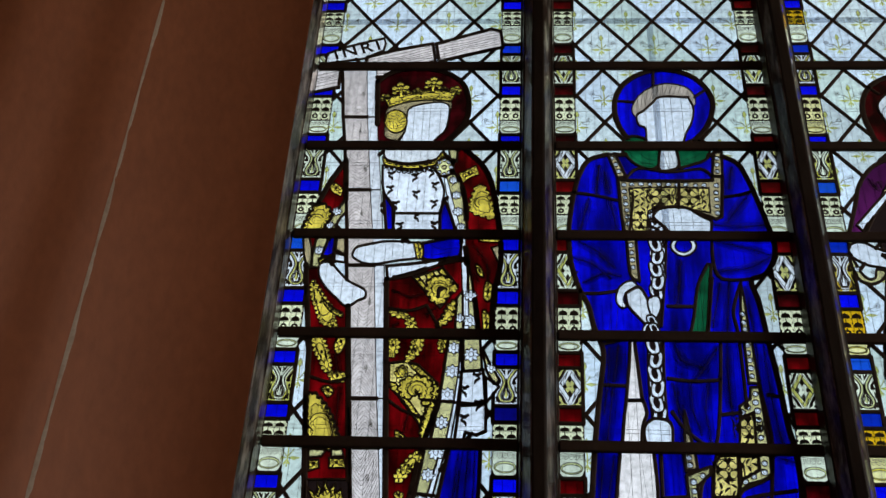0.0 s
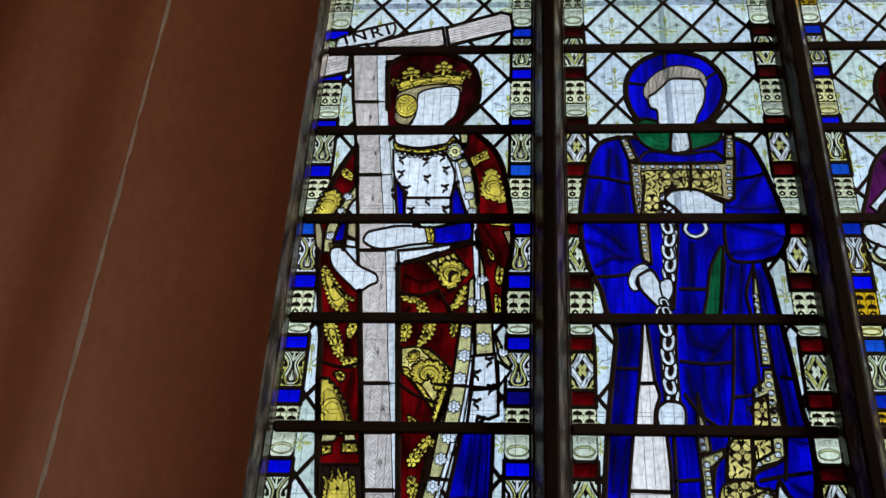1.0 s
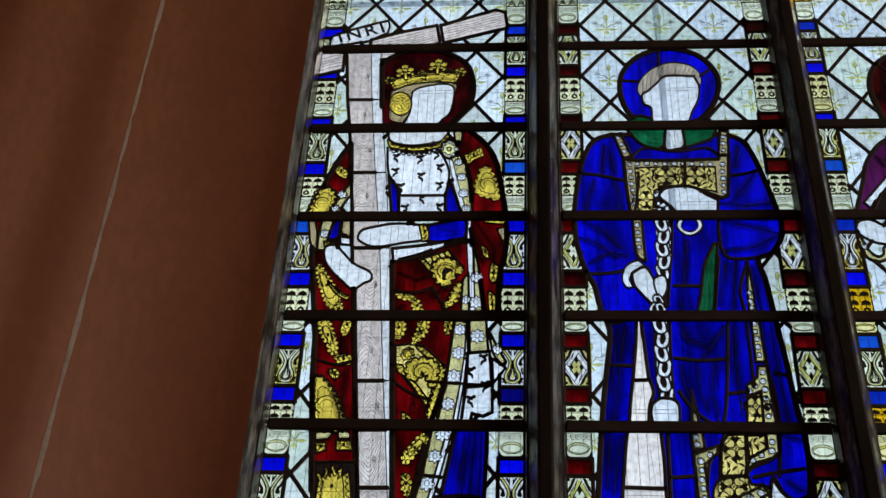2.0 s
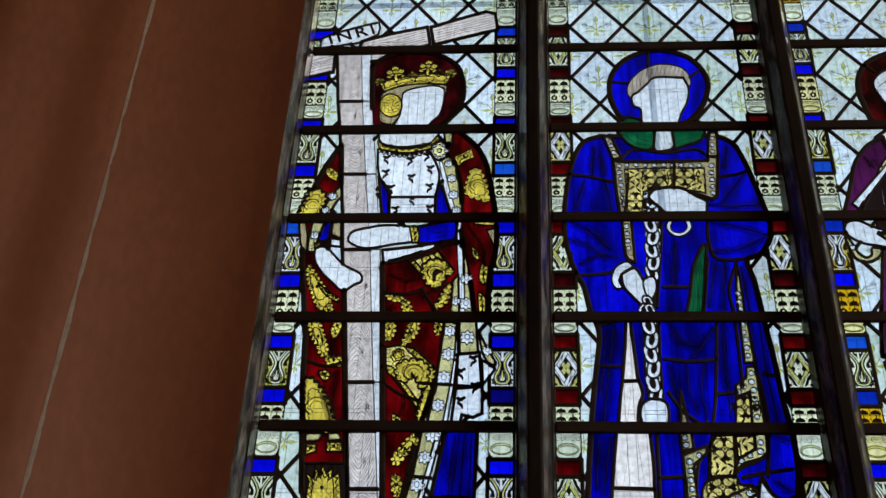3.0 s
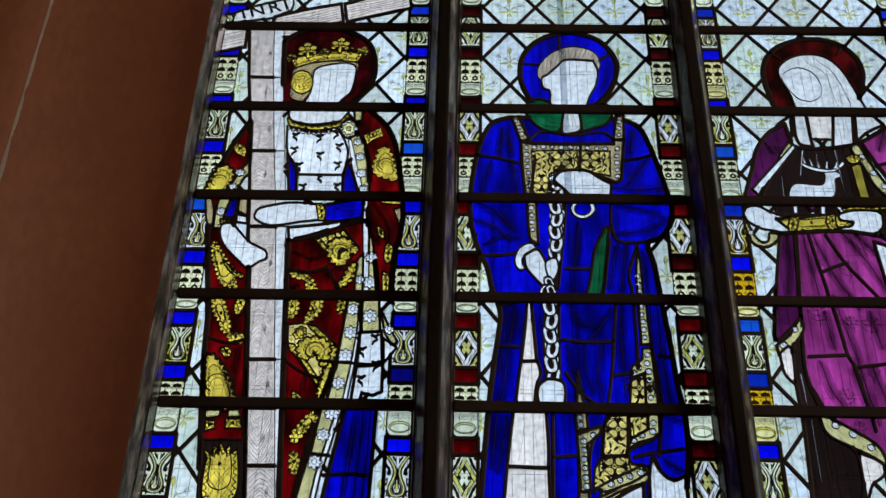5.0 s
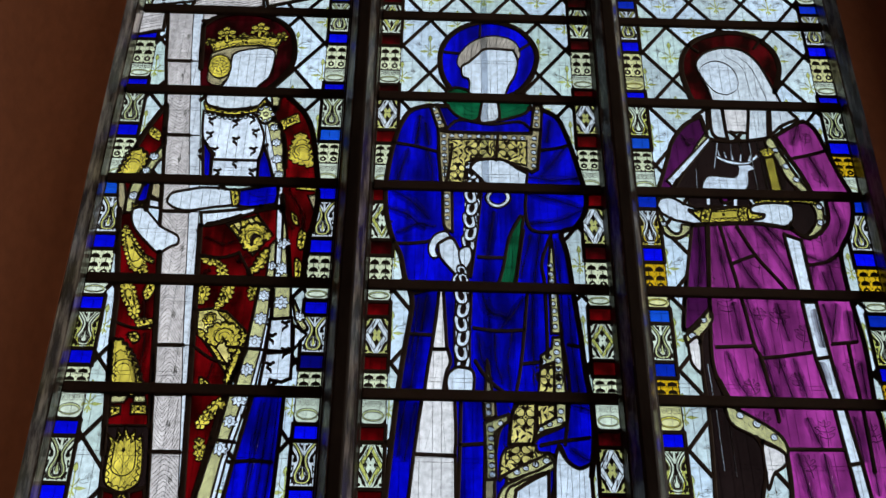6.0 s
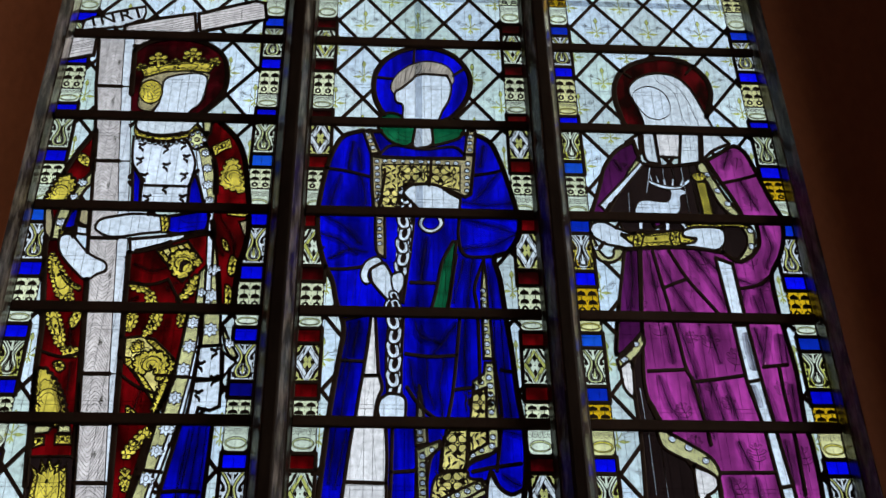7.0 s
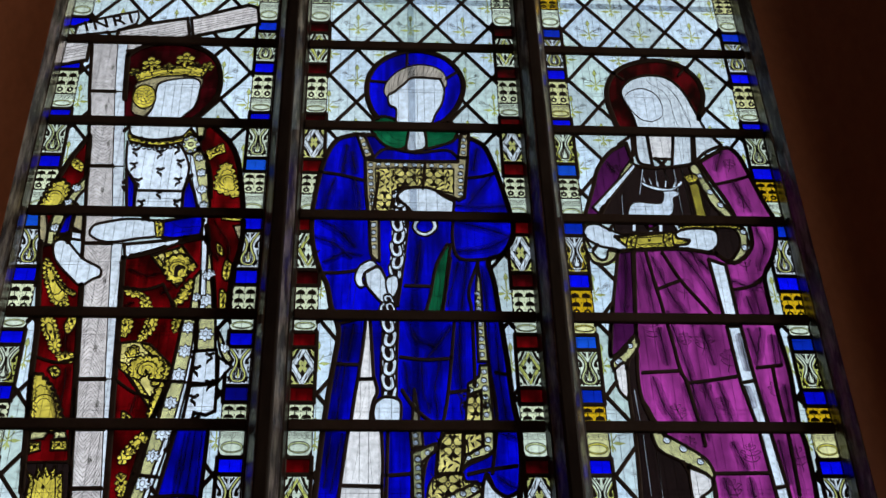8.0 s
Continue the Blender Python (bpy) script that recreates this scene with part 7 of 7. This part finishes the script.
for light in (light_1, light_2, light_3):
    best = {}
    for ob, u, v, colour, area, k in light.panes:
        if area > best.get(k, (0, None))[0]:
            best[k] = (area, ob)
    for kind, pts, w in light.jobs:
        if kind == "fold":
            # strokes trail off beyond their ends and stay on glass of one colour
            mid = pts[len(pts) // 2] if len(pts) > 2 else ((pts[0][0] + pts[1][0]) / 2, (pts[0][1] + pts[1][1]) / 2)
            ground = light.pieces[light.top_at(*mid)][0]
            keep = {k for k, piece in enumerate(light.pieces) if piece[0] == ground}
            (a, b), (c, d) = pts[0], pts[-1]
            pts = [(a + 0.18 * (a - c), b + 0.18 * (b - d))] + pts + [(c + 0.18 * (c - a), d + 0.18 * (d - b))]
            layers = [(min(0.12, w * 0.5), FOLD, 0.0010)]
            if w > 0.13:
                layers += [(w * 4.6, GLASS["wash"], 0.0), (w * 2.2, GLASS["wash"], 0.0004)]
            for half, tone, lift in layers:
                stroke = light.seen_part(Enamel().line(pts, half, taper=True), 0, 0, keep)
                if stroke.faces:
                    light.paint("painted_fold", stroke, tone).location.y -= lift
        else:
            for k, (u, v) in enumerate(pts):
                e = Enamel()
                DRAW[kind][0](e, u, v, k)
                tagged(light.paint(DRAW[kind][1], e), kind="stuff")
    for k, (colour, pts, lead, name) in enumerate(light.pieces):
        if k not in best:
            continue
        c = (sum(p[0] for p in pts) / len(pts), sum(p[1] for p in pts) / len(pts))
        wide = min(max(p[0] for p in pts) - min(p[0] for p in pts), max(p[1] for p in pts) - min(p[1] for p in pts))
        e = Enamel()
        if name == "timber_pane" and colour == "wood":
            top = sorted(pts, key=lambda p: -p[1])
            (a, b), (c2, d) = sorted(top[:2]), sorted(top[2:])
            grain(e, [a, b, d, c2], k)
            lay(light, "timber_grain", e, TRACE, k, best)
        elif name == "timber_arm":
            arm_grain(e, pts, k)
            lay(light, "timber_grain", e, TRACE, k, best)
        elif name == "brocade_pane":
            # a curl inside the lobes and short shading strokes from the edge
            for n, (x, y, t) in enumerate(along(pts, 1.15)):
                nx, ny = -math.sin(t), math.cos(t)
                r = 0.7 + 0.4 * ((n * 7) % 3)
                if wide > 2.2:
                    e.line([(x + nx * 0.15, y + ny * 0.15), (x + nx * r * 0.6 + math.cos(t) * 0.15, y + ny * r * 0.6 + math.sin(t) * 0.15), (x + nx * r, y + ny * r)], 0.09, taper=True)
            if wide > 3.2:
                e.line(lobed([(c[0] + (a - c[0]) * 0.58, c[1] + (b - c[1]) * 0.58) for a, b in pts], 1.5), 0.13, False, True)
                e.line([(c[0] + 0.26 * wide * math.cos(a), c[1] + 0.26 * wide * math.sin(a)) for a in [0.4 + 0.55 * i for i in range(8)]], 0.16)
                e.line([(c[0] + 0.15 * wide * math.cos(a), c[1] + 0.15 * wide * math.sin(a)) for a in [0.4 + 0.55 * i for i in range(8)]], 0.1)
            lay(light, "drawn_curl", e, ENAMEL, k, best)
        elif name == "damask_pane":
            # dark ground showing between scrolling leaves, clear of the flowers
            flowers = [p for kind, group, w in light.jobs if kind == "rosettes" for p in group]
            lo_u, hi_u = min(p[0] for p in pts), max(p[0] for p in pts)
            lo_v, hi_v = min(p[1] for p in pts), max(p[1] for p in pts)
            for i in range(int((hi_u - lo_u) / 1.5) + 1):
                for j in range(int((hi_v - lo_v) / 1.8) + 1):
                    x, y = lo_u + 1.5 * i + 0.3, lo_v + 1.8 * j + 0.9 * (i % 2)
                    if min(math.hypot(x - a, y - b) for a, b in flowers) < 3.3:
                        continue
                    a = 0.9 * (1 if (i + j) % 2 else -1) + 0.7 * noise.noise((x, y, 3.3))
                    q, r = math.cos(a), math.sin(a)
                    e.patch([(x + px * q - py * r, y + px * r + py * q) for px, py in ((-1.0, 0), (-0.4, 0.46), (0.45, 0.4), (1.0, -0.05), (0.4, -0.14), (-0.4, -0.08))])
                    if (i * 3 + j) % 4 == 0:
                        e.ring(x + 0.5, y + 0.6, 0.3, 0.32, 0.08)
            lay(light, "drawn_damask", e, ENAMEL, k, best)
        elif name == "braid_pane":
            # plaits wound round in three rings
            for ring, n in ((0.3, 5), (0.62, 8), (0.92, 11)):
                for i in range(n):
                    a = 2 * math.pi * i / n + ring * 3
                    r = ring * wide / 2
                    e.line([(c[0] + r * 0.55 * math.cos(a - 0.1), c[1] + r * 0.6 * math.sin(a - 0.1)), (c[0] + r * 0.95 * math.cos(a + 0.1), c[1] + r * 1.05 * math.sin(a + 0.1)), (c[0] + r * 1.0 * math.cos(a + 0.55), c[1] + r * 1.1 * math.sin(a + 0.55))], 0.1)
            lay(light, "drawn_plait", e, ENAMEL, k, best)
        elif name == "lattice_pane":
            lo_v, hi_v = min(p[1] for p in pts), max(p[1] for p in pts)
            for i in range(18):
                y = lo_v - 3 + (hi_v - lo_v + 3) * i / 17
                e.line([(c[0] - 3, y), (c[0] + 3, y + 4.5)], 0.11, False)
                e.line([(c[0] + 3, y), (c[0] - 3, y + 4.5)], 0.11, False)
            lay(light, "drawn_lattice", e, ENAMEL, k, best)
        elif name == "flower_pane":
            r = (max(p[0] for p in pts) - min(p[0] for p in pts)) / 2
            e.line(oval(c[0], c[1], r * 0.3, r * 0.42, 12), 0.1, False, True)
            for i in range(8):
                a = math.pi * (2 * i + 1) / 8
                e.line([(c[0] + r * 0.5 * math.cos(a), c[1] + r * 0.55 * math.sin(a)), (c[0] + r * 0.85 * math.cos(a), c[1] + r * 0.9 * math.sin(a))], 0.05, False)
            lay(light, "drawn_heart", e, TRACE, k, best)
        elif colour == "gold" and name == "pane" and wide > 1.4:
            # scalloped lobes just inside the edge, then a ring and seeds
            for x, y, t in along(pts, 1.7):
                nx, ny = -math.sin(t), math.cos(t)
                e.line([(x + math.cos(t) * 0.85 * q + nx * (0.35 + 0.75 * (1 - q * q)), y + math.sin(t) * 0.85 * q + ny * (0.35 + 0.75 * (1 - q * q))) for q in (-1, -0.5, 0, 0.5, 1)], 0.13)
            f = max(0.3, 1 - 3.4 / wide)
            if wide > 4:
                e.line([(c[0] + (a - c[0]) * f, c[1] + (b - c[1]) * f) for a, b in pts], 0.16, False, True)
            e.dot(c[0], c[1], 0.4, 0.55)
            lay(light, "drawn_scallop", e, ENAMEL, k, best)
        elif colour in ("straw", "tan") and name == "pane" and wide > 1.4:
            f = 1 - 0.7 / wide
            e.line([(c[0] + (a - c[0]) * f, c[1] + (b - c[1]) * f) for a, b in pts], 0.07, False, True)
            # diaper of small lozenges with a seed in each
            lo_u, hi_u = min(p[0] for p in pts), max(p[0] for p in pts)
            lo_v, hi_v = min(p[1] for p in pts), max(p[1] for p in pts)
            for i in range(int((hi_u - lo_u) / 0.8) + 1):
                for j in range(int((hi_v - lo_v) / 0.9) + 1):
                    x, y = lo_u + 0.8 * i, lo_v + 0.9 * j
                    if (i + j) % 2 == 0:
                        e.line([(x, y + 0.72), (x + 0.62, y), (x, y - 0.72), (x - 0.62, y)], 0.055, False, True)
                        e.dot(x, y, 0.14)
            lay(light, "drawn_diaper", e, TRACE, k, best)
        elif name == "jewel_pane":
            r = (max(p[0] for p in pts) - min(p[0] for p in pts)) / 2
            e.ring(c[0], c[1], r * 0.5, r * 0.55, 0.07)
            lay(light, "drawn_ring", e, TRACE, k, best)
        elif colour == "hair":
            for n in range(16):
                x = c[0] - 9 + n * 1.2
                e.line([(x, c[1] - 6), (x + 0.3, c[1] - 1), (x + 1.2 + 0.15 * n, c[1] + 6)], 0.07)
            lay(light, "drawn_strand", e, TRACE, k, best)

# lettering on the scroll
text = bpy.data.curves.new("scroll_letters", "FONT")
text.body, text.size, text.extrude, text.space_character = "INRI", 0.062, 0.0004, 1.32
text.offset = 0.0011
letters = new("scroll_letters", text)
letters.data.materials.append(ENAMEL)
letters.parent = light_1.root
letters.matrix_world = Matrix.Translation((CENTRES[0] - 0.2620, GY - 0.004, 3.0 + 1.3010)) @ Euler((radians(90), 0, 0)).to_matrix().to_4x4() @ Matrix.Rotation(radians(17.7), 4, "Z")

# ---- wire guard outside the glass ----
guard = tagged(new("wire_guard"), "thin galvanised wire guard fixed outside the leaded glass", "window guard")


def wire_mesh(name, length, axis):
    verts, faces = [], []
    n = 60
    for i in range(n + 1):
        s = length * i / n
        for k in range(4):
            a = math.pi / 2 * k
            p, q = 0.0006 * math.cos(a), 0.0006 * math.sin(a)
            w = 0.0016 * noise.noise((s * 6, 0.3, 7.7))
            verts.append((p + w, q, s) if axis == "z" else (s, q, p + w))
    for i in range(n):
        for k in range(4):
            j = (k + 1) % 4
            faces.append((4 * i + k, 4 * i + j, 4 * i + 4 + j, 4 * i + 4 + k))
    me = bpy.data.meshes.new(name)
    me.from_pydata(verts, [], faces)
    me.materials.append(WIRE)
    return me


upright, cross = wire_mesh("upright_wire", HEAD - SILL, "z"), wire_mesh("cross_wire", 0.605, "x")
for xc in CENTRES:
    for k in range(24):
        ob = new("upright_wire", upright)
        ob.parent, ob.location = guard, (xc - 0.29 + k * 0.0252 + 0.003 * math.sin(k * 2.3), GY + 0.035, SILL)
    for k in range(13):
        for d in (0, 0.011):
            ob = new("cross_wire", cross)
            ob.parent, ob.location = guard, (xc - 0.3025, GY + 0.037, SILL + 0.12 + k * 0.213 + d)

# joints of the clear sheet outside
for lo, hi in (((-0.62, GY + 0.10, 4.575), (1.41, GY + 0.104, 4.597)), ((0.392, GY + 0.10, SILL), (0.412, GY + 0.104, 4.574))):
    bm = bmesh.new()
    block(bm, lo, hi, 0.001)
    part("joint_strip", bm, GLASS["strip"], guard, "pale translucent joint strip")
